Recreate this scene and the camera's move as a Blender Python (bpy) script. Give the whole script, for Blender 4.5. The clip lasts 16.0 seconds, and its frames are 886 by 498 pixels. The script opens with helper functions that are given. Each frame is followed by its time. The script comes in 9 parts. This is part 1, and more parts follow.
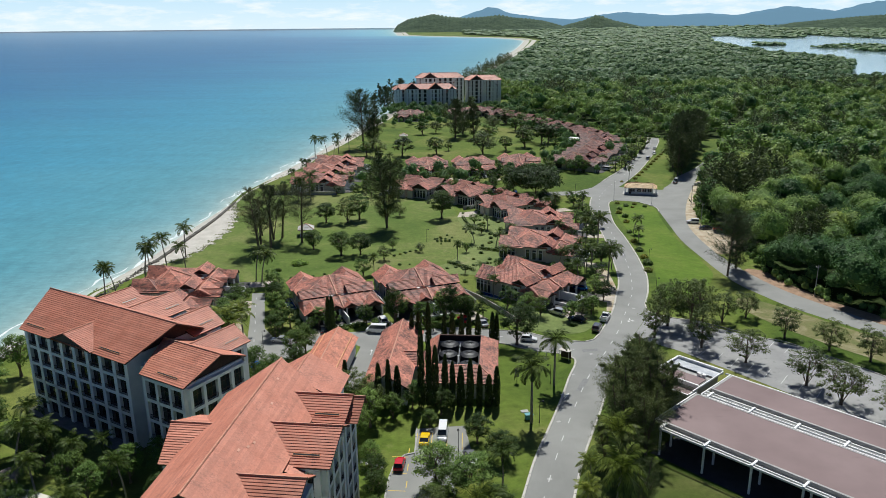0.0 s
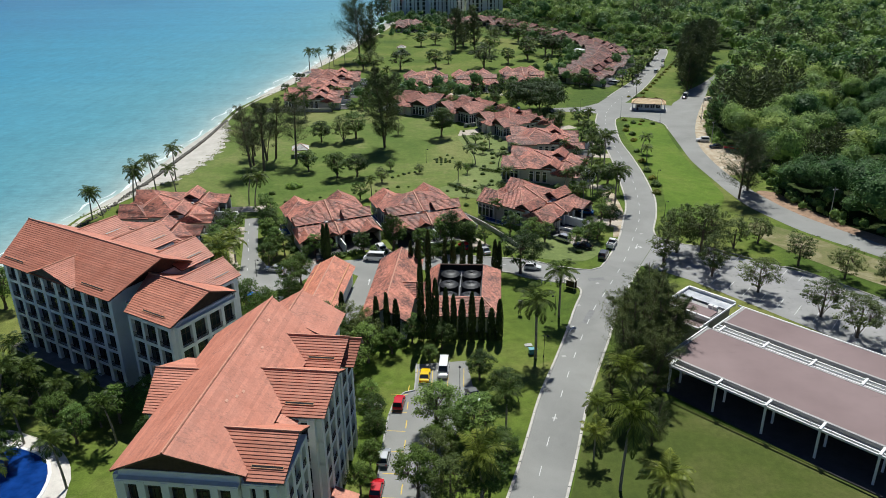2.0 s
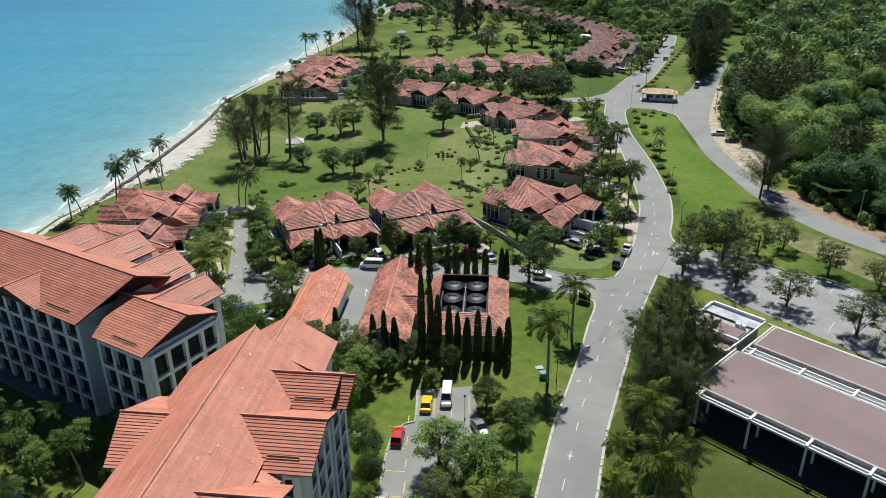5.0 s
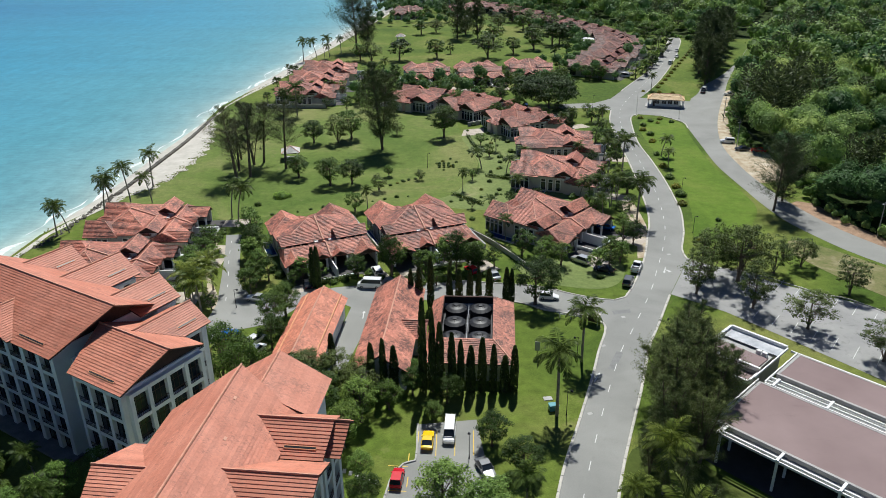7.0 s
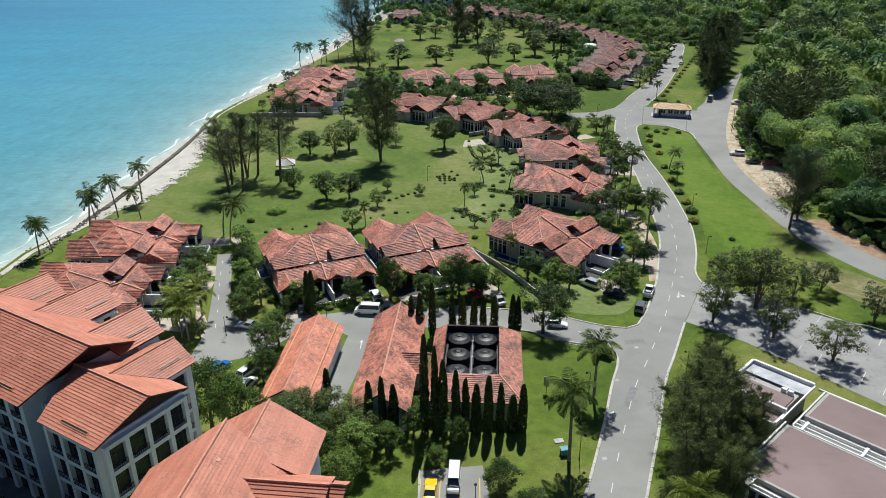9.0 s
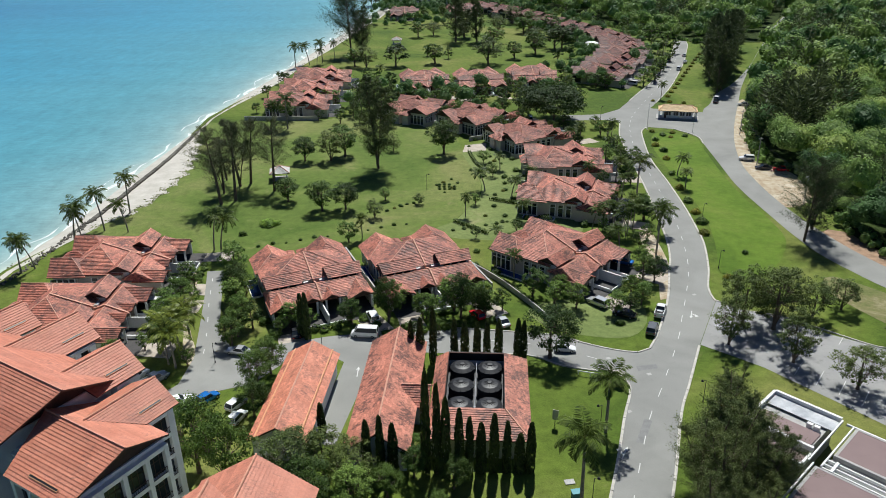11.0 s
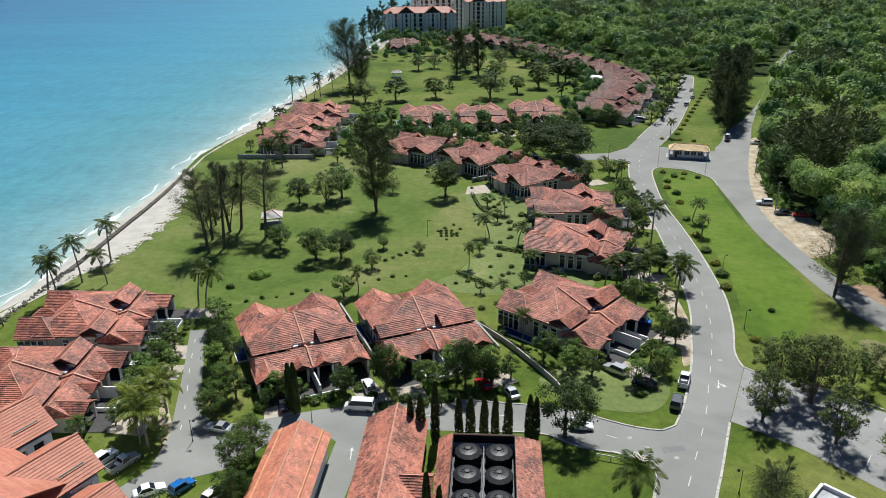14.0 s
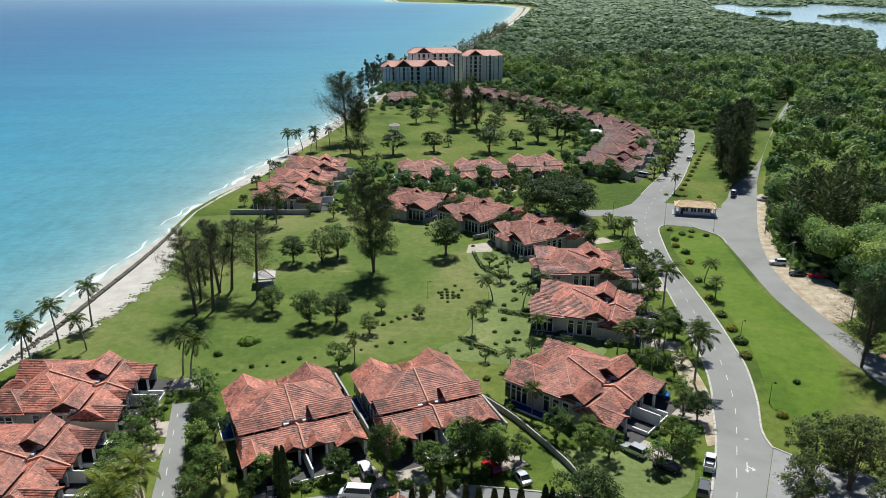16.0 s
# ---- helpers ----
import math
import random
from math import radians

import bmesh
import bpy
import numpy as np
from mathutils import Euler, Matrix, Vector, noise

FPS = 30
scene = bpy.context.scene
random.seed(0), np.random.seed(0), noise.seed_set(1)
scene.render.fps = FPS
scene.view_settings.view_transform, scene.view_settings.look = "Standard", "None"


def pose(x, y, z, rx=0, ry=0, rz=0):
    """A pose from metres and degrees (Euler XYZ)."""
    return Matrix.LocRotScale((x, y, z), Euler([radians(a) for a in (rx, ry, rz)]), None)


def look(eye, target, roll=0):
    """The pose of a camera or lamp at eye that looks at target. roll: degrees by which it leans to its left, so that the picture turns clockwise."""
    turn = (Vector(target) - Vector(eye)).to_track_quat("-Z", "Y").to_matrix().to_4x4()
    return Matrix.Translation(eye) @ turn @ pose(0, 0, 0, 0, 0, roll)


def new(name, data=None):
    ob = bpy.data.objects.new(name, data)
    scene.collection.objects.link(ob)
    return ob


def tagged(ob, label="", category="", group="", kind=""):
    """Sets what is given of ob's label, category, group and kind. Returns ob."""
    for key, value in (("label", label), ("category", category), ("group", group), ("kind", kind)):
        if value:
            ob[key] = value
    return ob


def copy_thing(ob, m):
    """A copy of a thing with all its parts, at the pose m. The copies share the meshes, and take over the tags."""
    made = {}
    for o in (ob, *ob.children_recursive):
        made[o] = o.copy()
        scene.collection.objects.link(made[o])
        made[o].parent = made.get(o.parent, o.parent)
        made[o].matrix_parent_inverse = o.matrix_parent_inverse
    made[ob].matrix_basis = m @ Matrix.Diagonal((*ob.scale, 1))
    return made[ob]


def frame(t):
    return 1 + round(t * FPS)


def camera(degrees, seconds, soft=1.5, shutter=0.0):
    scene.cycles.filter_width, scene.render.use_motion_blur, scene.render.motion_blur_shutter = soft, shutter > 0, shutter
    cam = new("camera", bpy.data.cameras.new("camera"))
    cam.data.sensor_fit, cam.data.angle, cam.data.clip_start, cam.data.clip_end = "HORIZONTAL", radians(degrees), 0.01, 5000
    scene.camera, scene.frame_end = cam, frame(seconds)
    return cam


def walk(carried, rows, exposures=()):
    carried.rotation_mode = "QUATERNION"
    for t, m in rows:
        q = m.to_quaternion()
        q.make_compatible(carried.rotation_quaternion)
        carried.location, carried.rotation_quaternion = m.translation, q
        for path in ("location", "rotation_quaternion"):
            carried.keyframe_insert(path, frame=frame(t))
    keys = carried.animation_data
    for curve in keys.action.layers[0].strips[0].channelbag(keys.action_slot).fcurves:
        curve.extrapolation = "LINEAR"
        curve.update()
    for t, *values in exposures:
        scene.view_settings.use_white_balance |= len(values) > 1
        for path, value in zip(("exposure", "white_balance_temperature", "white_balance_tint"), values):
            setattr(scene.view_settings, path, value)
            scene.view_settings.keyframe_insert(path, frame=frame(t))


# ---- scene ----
cam = camera(60.8, 16.0, 0.75)
EXPOSURE = 0.19
PATH = [
    (0, (3.83, 6.331, 71.124), (3.827, 8.247, 70.55), -0.5),
    (0.5, (3.756, 8.486, 71.168), (3.755, 10.387, 70.545), -0.6),
    (1, (3.737, 10.618, 71.2), (3.735, 12.499, 70.521), -0.6),
    (1.5, (3.761, 12.718, 71.206), (3.758, 14.578, 70.472), -0.6),
    (2, (3.756, 14.846, 71.216), (3.751, 16.683, 70.427), -0.7),
    (2.5, (3.667, 17.048, 71.215), (3.663, 18.87, 70.391), -0.7),
    (3, (3.544, 19.293, 71.216), (3.541, 21.113, 70.387), -0.6),
    (3.5, (3.451, 21.526, 71.189), (3.447, 23.347, 70.361), -0.6),
    (4, (3.341, 23.754, 71.154), (3.337, 25.574, 70.324), -0.5),
    (6.5, (3.018, 34.383, 70.991), (3.012, 36.203, 70.163), -0.7),
    (7, (2.901, 36.573, 71.027), (2.896, 38.395, 70.2), -0.7),
    (7.5, (2.752, 38.857, 71.111), (2.746, 40.679, 70.285), -0.7),
    (8, (2.55, 41.151, 71.233), (2.546, 42.973, 70.407), -0.6),
    (8.5, (2.288, 43.476, 71.432), (2.287, 45.298, 70.607), -0.6),
    (9, (1.995, 45.8, 71.692), (1.997, 47.623, 70.868), -0.5),
    (9.5, (1.77, 48.098, 71.956), (1.774, 49.922, 71.135), -0.6),
    (10, (1.649, 50.351, 72.182), (1.655, 52.178, 71.367), -0.7),
    (12.5, (1.63, 61.26, 73.554), (1.635, 63.056, 72.674), -0.7),
    (13, (1.516, 63.601, 73.585), (1.521, 65.402, 72.716), -0.6),
    (13.5, (1.316, 66.005, 73.546), (1.322, 67.827, 72.721), -0.5),
    (14, (1.044, 68.5, 73.477), (1.053, 70.344, 72.702), -0.5),
    (14.5, (0.724, 71.031, 73.401), (0.738, 72.895, 72.675), -0.4),
    (15, (0.402, 73.506, 73.246), (0.419, 75.39, 72.575), -0.4),
    (15.5, (0.019, 75.955, 73.081), (0.039, 77.846, 72.43), -0.4),
    (16, (-0.42, 78.357, 72.945), (-0.396, 80.247, 72.292), -0.2),
]
walk(cam, [(t, look(e, g, r)) for t, e, g, r in PATH], [(0, EXPOSURE - 0.17), (1.5, EXPOSURE - 0.1), (3.5, EXPOSURE), (16, EXPOSURE)])

# ---- light ----
SUN_EL, SUN_AZ = 57.5, 8.0          # degrees; azimuth from +y towards +x
world = bpy.data.worlds.new("sky")
scene.world = world
world.use_nodes = True
wn = world.node_tree.nodes
sky = wn.new("ShaderNodeTexSky")
sky.sky_type = "NISHITA"
sky.sun_disc = False
sky.sun_elevation, sky.sun_rotation = radians(SUN_EL), radians(SUN_AZ)
sky.air_density, sky.dust_density, sky.ozone_density = 0.8, 0.0, 3.0
wn["Background"].inputs["Strength"].default_value = 0.045
hue = wn.new("ShaderNodeMix")
hue.data_type, hue.blend_type = "RGBA", "MULTIPLY"
hue.inputs[0].default_value, hue.inputs[7].default_value = 1.0, (0.62, 0.78, 1.06, 1)
world.node_tree.links.new(sky.outputs[0], hue.inputs[6])
world.node_tree.links.new(hue.outputs[2], wn["Background"].inputs["Color"])
sun = new("sun", bpy.data.lights.new("sun", "SUN"))
sun.data.energy, sun.data.angle, sun.data.color = 5.0, radians(0.53), (0.955, 0.97, 0.94)
_el, _az = radians(SUN_EL), radians(SUN_AZ)
SUN_DIR = Vector((math.sin(_az) * math.cos(_el), math.cos(_az) * math.cos(_el), math.sin(_el)))
sun.matrix_world = look(SUN_DIR * 300, (0, 0, 0))

# ---- materials ----


class Mat:
    """A node material being built: short calls for the nodes used over and over."""

    def __init__(self, name, rough=0.8, metal=0.0, spec=0.3):
        self.m = bpy.data.materials.new(name)
        self.m.use_nodes = True
        self.t = self.m.node_tree
        self.b = self.t.nodes["Principled BSDF"]
        self.b.inputs["Roughness"].default_value = rough
        self.b.inputs["Metallic"].default_value = metal
        self.b.inputs["Specular IOR Level"].default_value = spec
        self.co = None

    def node(self, kind, **ins):
        n = self.t.nodes.new(kind)
        for k, v in ins.items():
            self.put(n, k.replace("_", " "), v)
        return n

    def put(self, n, k, v):
        s = n.inputs[int(k[1:])] if k[0] == "i" and k[1:].isdigit() else n.inputs[k]
        if isinstance(v, bpy.types.NodeSocket):
            self.t.links.new(v, s)
        else:
            s.default_value = v

    def coords(self, which="pos"):
        if which == "pos":
            return self.node("ShaderNodeNewGeometry").outputs["Position"]
        return self.node("ShaderNodeTexCoord").outputs["Object"]

    def noise(self, scale, detail=3.0, rough=0.55, stretch=None, which="pos", distort=0.0):
        v = self.coords(which)
        if stretch:
            mp = self.node("ShaderNodeMapping", Vector=v)
            mp.inputs["Scale"].default_value = stretch
            v = mp.outputs[0]
        n = self.node("ShaderNodeTexNoise", Vector=v, Scale=scale, Detail=detail, Roughness=rough, Distortion=distort)
        return n.outputs["Fac"]

    def ramp(self, fac, *stops):
        n = self.node("ShaderNodeValToRGB", Fac=fac)
        e = n.color_ramp.elements
        while len(e) < len(stops):
            e.new(0.5)
        for el, (p, c) in zip(e, stops):
            el.position = p
            el.color = (*c, 1) if isinstance(c, tuple) else (c, c, c, 1)
        return n.outputs["Color"]

    def mix(self, fac, a, b, mode="MIX"):
        n = self.t.nodes.new("ShaderNodeMix")
        n.data_type, n.blend_type = "RGBA", mode
        for s, v in ((n.inputs[0], fac), (n.inputs[6], a), (n.inputs[7], b)):
            if isinstance(v, bpy.types.NodeSocket):
                self.t.links.new(v, s)
            else:
                s.default_value = (*v, 1) if isinstance(v, tuple) else v
        return n.outputs[2]

    def random(self):
        return self.node("ShaderNodeObjectInfo").outputs["Random"]

    def island(self):
        return self.node("ShaderNodeNewGeometry").outputs["Random Per Island"]

    def color(self, c):
        if isinstance(c, tuple):
            c = (*c, 1)
        self.put(self.b, "Base Color", c)
        return self

    def bump(self, height, strength=0.3, dist=0.05):
        n = self.node("ShaderNodeBump", Height=height, Strength=strength, Distance=dist)
        self.put(self.b, "Normal", n.outputs[0])
        return self

    def leafy(self, col, trans=0.3):
        """Thin leaves: light passes through them."""
        tr = self.node("ShaderNodeBsdfTranslucent", Color=col)
        mx = self.node("ShaderNodeMixShader", Fac=trans, i1=self.b.outputs[0], i2=tr.outputs[0])
        self.put(self.t.nodes["Material Output"], "Surface", mx.outputs[0])
        return self


def plain(name, c, rough=0.7, metal=0.0, spec=0.3, var=0.12, scale=0.6):
    m = Mat(name, rough, metal, spec)
    d = tuple(x * (1 - var * 1.6) for x in c)
    l = tuple(min(1, x * (1 + var)) for x in c)
    f = m.mix(0.35, m.noise(scale, 4), m.noise(scale * 9, 3))
    m.color(m.ramp(f, (0.3, d), (0.72, l)))
    return m.m


def leaves(name, dark, light, trans=0.25, scale=0.1, rough=0.52):
    m = Mat(name, rough, 0, 0.16)
    base = m.ramp(m.noise(scale, 3, 0.6), (0.33, dark), (0.68, light))
    tone = m.ramp(m.island(), (0.0, (0.50, 0.54, 0.44)), (1.0, (1.36, 1.3, 1.15)))
    own = m.ramp(m.random(), (0.0, (0.78, 0.83, 0.78)), (1.0, (1.22, 1.14, 1.02)))
    c = m.mix(1.0, m.mix(1.0, base, tone, "MULTIPLY"), own, "MULTIPLY")
    m.color(c)
    m.leafy(c, trans)
    return m.m


def tile_mat(name, light, dark, stain, amount):
    """Clay roof tiles: rows of pans down the slope, weather stains and moss."""
    m = Mat(name, 0.6, 0, 0.35)
    base = m.ramp(m.noise(0.3, 4, 0.65), (0.3, dark), (0.7, light))
    v = 0.06 + 0.20 * amount
    tile = m.ramp(m.island(), (0, (1 - v, 1 - v * 1.1, 1 - v * 1.15)), (1, (1 + v * 0.8, 1 + v * 0.75, 1 + v * 0.7)))
    base = m.mix(1.0, base, tile, "MULTIPLY")
    base = m.mix(1.0, base, m.ramp(m.noise(3.2, 4, 0.7), (0.3, 0.92 - 0.2 * amount), (0.7, 1.04 + 0.18 * amount)), "MULTIPLY")
    soil = m.mix(0.55, m.noise(0.28, 5, 0.75), m.noise(2.2, 5, 0.85, (0.55, 1.5, 1)))
    base = m.mix(1.0, base, m.ramp(m.random(), (0.0, (0.97 - 0.2 * amount, 0.96 - 0.23 * amount, 0.96 - 0.23 * amount)), (1.0, (1.1, 1.1, 1.09))), "MULTIPLY")
    fac = m.ramp(soil, (0.56 - amount * 0.09, 0.0), (0.63 - amount * 0.08, min(1.0, 0.3 + amount * 0.6)))
    m.color(m.mix(fac, base, stain))
    m.bump(m.noise(9.0, 2), 0.4, 0.03)
    return m.m


M = {}
M["tile_hotel"] = tile_mat("roof_tile_orange", (0.58, 0.235, 0.155), (0.48, 0.168, 0.102), (0.15, 0.07, 0.052), 0.34)
M["tile_villa"] = tile_mat("roof_tile_weathered", (0.65, 0.252, 0.172), (0.42, 0.136, 0.090), (0.066, 0.034, 0.028), 0.93)
M["tile_villa_far"] = tile_mat("roof_tile_maroon", (0.36, 0.130, 0.095), (0.19, 0.062, 0.046), (0.060, 0.032, 0.028), 0.95)
M["tile_worn"] = tile_mat("roof_tile_worn", (0.68, 0.265, 0.165), (0.52, 0.175, 0.100), (0.09, 0.045, 0.036), 0.55)
M["tile_old"] = tile_mat("roof_tile_stained", (0.66, 0.270, 0.185), (0.50, 0.175, 0.112), (0.045, 0.026, 0.022), 0.92)
M["ridge"] = plain("ridge_mortar", (0.64, 0.345, 0.245), 0.8, var=0.2, scale=1.5)
M["ridge_pale"] = plain("pale_orange_cap_tile", (0.72, 0.36, 0.20), 0.75, var=0.15, scale=1.5)
M["ridge_hotel"] = plain("orange_ridge_tile", (0.62, 0.30, 0.205), 0.75, var=0.2, scale=1.5)
M["white"] = plain("white_render", (0.80, 0.80, 0.78), 0.75, var=0.06)
M["cream"] = plain("cream_render", (0.54, 0.50, 0.43), 0.8, var=0.1)
M["timber"] = plain("dark_timber", (0.055, 0.032, 0.026), 0.6, var=0.3, scale=2)
M["soffit"] = plain("brown_soffit", (0.11, 0.06, 0.045), 0.7, var=0.2)
M["concrete"] = plain("concrete", (0.40, 0.39, 0.37), 0.85, var=0.15)
M["kerb"] = plain("kerb_concrete", (0.52, 0.49, 0.44), 0.85, var=0.2, scale=0.8)
M["metal"] = plain("grey_metal", (0.45, 0.46, 0.47), 0.45, 0.6, var=0.1)
M["paint_white"] = plain("road_paint", (0.58, 0.58, 0.56), 0.7, var=0.12, scale=3)
M["paint_yellow"] = plain("yellow_road_paint", (0.70, 0.50, 0.08), 0.7, var=0.15, scale=3)
M["black"] = plain("black_plastic", (0.022, 0.023, 0.026), 0.45, var=0.2)
M["rubber"] = plain("tyre_rubber", (0.025, 0.025, 0.025), 0.8, var=0.1)
M["bark"] = plain("bark", (0.16, 0.12, 0.09), 0.9, var=0.3, scale=3)
M["palm_bark"] = plain("palm_bark", (0.27, 0.24, 0.20), 0.9, var=0.25, scale=3)
M["rock"] = plain("seawall_rock", (0.13, 0.12, 0.10), 0.9, var=0.35, scale=1.5)

g = Mat("window_glass", 0.08, 0, 0.5)
g.color((0.018, 0.024, 0.03))
M["glass"] = g.m

m = Mat("asphalt", 0.88, 0, 0.25)
c = m.ramp(m.noise(0.07, 4, 0.6, distort=0.5), (0.3, (0.212, 0.212, 0.198)), (0.7, (0.288, 0.287, 0.267)))
c = m.mix(1.0, c, m.ramp(m.noise(6.0, 3), (0.3, 0.94), (0.7, 1.05)), "MULTIPLY")
c = m.mix(m.ramp(m.noise(0.5, 5, 0.7), (0.6, 0.0), (0.75, 0.45)), c, (0.17, 0.165, 0.16))
m.color(c).bump(m.noise(14.0, 2), 0.2, 0.01)
M["asphalt"] = m.m

m = Mat("concrete_paving", 0.85, 0, 0.25)
c = m.ramp(m.noise(0.12, 5, 0.65), (0.3, (0.235, 0.235, 0.228)), (0.7, (0.335, 0.33, 0.318)))
m.color(m.mix(m.ramp(m.noise(0.6, 5, 0.7), (0.55, 0.0), (0.70, 0.6)), c, (0.13, 0.13, 0.126)))
M["paving"] = m.m

m = Mat("lawn", 0.9, 0, 0.15)
c = m.ramp(m.noise(0.022, 5, 0.6, distort=0.6), (0.36, (0.063, 0.108, 0.014)), (0.5, (0.110, 0.158, 0.023)), (0.64, (0.178, 0.193, 0.050)))
c = m.mix(1.0, c, m.ramp(m.noise(0.5, 5, 0.75), (0.28, 0.66), (0.72, 1.22)), "MULTIPLY")
c = m.mix(1.0, c, m.ramp(m.noise(4.5, 3, 0.7), (0.3, 0.72), (0.7, 1.2)), "MULTIPLY")
c = m.mix(m.ramp(m.noise(0.11, 4, 0.7), (0.62, 0.0), (0.74, 0.55)), c, (0.26, 0.23, 0.10))
m.color(c).bump(m.noise(7.0, 3), 0.6, 0.05)
M["lawn"] = m.m

M["earth_red"] = plain("red_earth", (0.33, 0.215, 0.14), 0.95, var=0.3, scale=0.5)
m = Mat("great_lawn", 0.9, 0, 0.15)
c = m.ramp(m.noise(0.03, 5, 0.62, distort=0.7), (0.34, (0.084, 0.136, 0.024)), (0.5, (0.124, 0.174, 0.037)), (0.66, (0.198, 0.212, 0.072)))
c = m.mix(1.0, c, m.ramp(m.noise(0.5, 5, 0.75), (0.28, 0.70), (0.72, 1.2)), "MULTIPLY")
c = m.mix(1.0, c, m.ramp(m.noise(4.5, 3, 0.7), (0.3, 0.72), (0.7, 1.2)), "MULTIPLY")
c = m.mix(m.ramp(m.noise(0.09, 4, 0.7), (0.62, 0.0), (0.74, 0.5)), c, (0.28, 0.25, 0.12))
m.color(c).bump(m.noise(7.0, 3), 0.6, 0.05)
M["great_lawn"] = m.m

m = Mat("verge_lawn", 0.9, 0, 0.15)
c = m.ramp(m.noise(0.03, 5, 0.62, distort=0.7), (0.34, (0.075, 0.134, 0.014)), (0.5, (0.108, 0.178, 0.020)), (0.68, (0.155, 0.200, 0.036)))
c = m.mix(1.0, c, m.ramp(m.noise(0.5, 5, 0.75), (0.28, 0.74), (0.72, 1.18)), "MULTIPLY")
c = m.mix(1.0, c, m.ramp(m.noise(4.5, 3, 0.7), (0.3, 0.74), (0.7, 1.2)), "MULTIPLY")
m.color(c).bump(m.noise(7.0, 3), 0.6, 0.05)
M["verge_lawn"] = m.m

m = Mat("garden_lawn", 0.9, 0, 0.15)
c = m.ramp(m.noise(0.06, 5, 0.6, distort=0.6), (0.32, (0.120, 0.165, 0.050)), (0.6, (0.185, 0.225, 0.075)), (0.75, (0.30, 0.27, 0.14)))
c = m.mix(1.0, c, m.ramp(m.noise(0.9, 5, 0.75), (0.28, 0.72), (0.72, 1.2)), "MULTIPLY")
m.color(c).bump(m.noise(7.0, 3), 0.6, 0.05)
M["garden_lawn"] = m.m

m = Mat("dry_lawn", 0.9, 0, 0.15)
c = m.ramp(m.noise(0.12, 5, 0.65, distort=0.8), (0.30, (0.110, 0.140, 0.040)), (0.5, (0.190, 0.180, 0.080)), (0.68, (0.340, 0.300, 0.190)))
c = m.mix(1.0, c, m.ramp(m.noise(1.4, 5, 0.75), (0.28, 0.75), (0.72, 1.15)), "MULTIPLY")
m.color(c).bump(m.noise(7.0, 3), 0.6, 0.05)
M["dry_lawn"] = m.m

m = Mat("olive_lawn", 0.9, 0, 0.15)
c = m.ramp(m.noise(0.05, 5, 0.6, distort=0.6), (0.32, (0.056, 0.084, 0.016)), (0.5, (0.082, 0.110, 0.020)), (0.70, (0.130, 0.132, 0.040)))
c = m.mix(1.0, c, m.ramp(m.noise(0.9, 5, 0.75), (0.28, 0.75), (0.72, 1.2)), "MULTIPLY")
m.color(m.mix(1.0, c, (0.84, 0.84, 0.9), "MULTIPLY")).bump(m.noise(7.0, 3), 0.6, 0.05)
M["olive_lawn"] = m.m

# near-black greens: the shade under the crowns is put into the colour
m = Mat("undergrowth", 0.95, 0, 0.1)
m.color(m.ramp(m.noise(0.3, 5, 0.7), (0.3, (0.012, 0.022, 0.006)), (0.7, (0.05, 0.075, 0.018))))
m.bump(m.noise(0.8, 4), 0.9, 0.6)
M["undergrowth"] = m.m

m = Mat("bare_earth", 0.95, 0, 0.1)
m.color(m.ramp(m.noise(0.4, 5, 0.7), (0.3, (0.26, 0.17, 0.10)), (0.5, (0.42, 0.35, 0.25)), (0.72, (0.56, 0.50, 0.40))))
M["earth"] = m.m

m = Mat("beach_sand", 0.95, 0, 0.1)
c = m.ramp(m.noise(0.25, 5, 0.65), (0.3, (0.42, 0.395, 0.34)), (0.7, (0.57, 0.54, 0.485)))
m.color(m.mix(m.ramp(m.noise(1.3, 5, 0.75), (0.6, 0.0), (0.72, 0.6)), c, (0.36, 0.32, 0.25)))
m.bump(m.noise(1.5, 4), 0.5, 0.1)
M["sand"] = m.m

# sea: the colour follows the depth of the water (attribute "depth": metres from the shore)
m = Mat("sea_water", 0.35, 0, 0.18)
d = m.node("ShaderNodeAttribute")
d.attribute_name = "offshore"
lg = m.node("ShaderNodeMath", i0=d.outputs["Fac"], i1=10.0)
lg.operation = "LOGARITHM"
lg2 = m.node("ShaderNodeMath", i0=lg.outputs[0], i1=0.25)
lg2.operation = "MULTIPLY"
wob = m.node("ShaderNodeMath", i0=m.noise(0.006, 4, 0.6, (0.35, 1, 1)), i1=-0.5)
wob.operation = "ADD"
wob2 = m.node("ShaderNodeMath", i0=wob.outputs[0], i1=0.16)
wob2.operation = "MULTIPLY"
dep = m.node("ShaderNodeMath", i0=lg2.outputs[0], i1=wob2.outputs[0])
dep.operation = "ADD"
c = m.ramp(dep.outputs[0], (0.0, (0.46, 0.53, 0.47)), (0.25, (0.20, 0.355, 0.36)), (0.42, (0.09, 0.285, 0.335)),
           (0.56, (0.045, 0.245, 0.35)), (0.70, (0.018, 0.135, 0.27)), (0.92, (0.010, 0.078, 0.19)))
# wave ripples: their light and dark are multiplied into the water colour
c = m.mix(1.0, c, m.ramp(m.noise(0.25, 5, 0.7, (1.0, 0.35, 1)), (0.3, 0.84), (0.7, 1.13)), "MULTIPLY")
c = m.mix(1.0, c, m.ramp(m.noise(0.02, 6, 0.75, (0.4, 1.6, 1)), (0.32, 0.88), (0.68, 1.1)), "MULTIPLY")
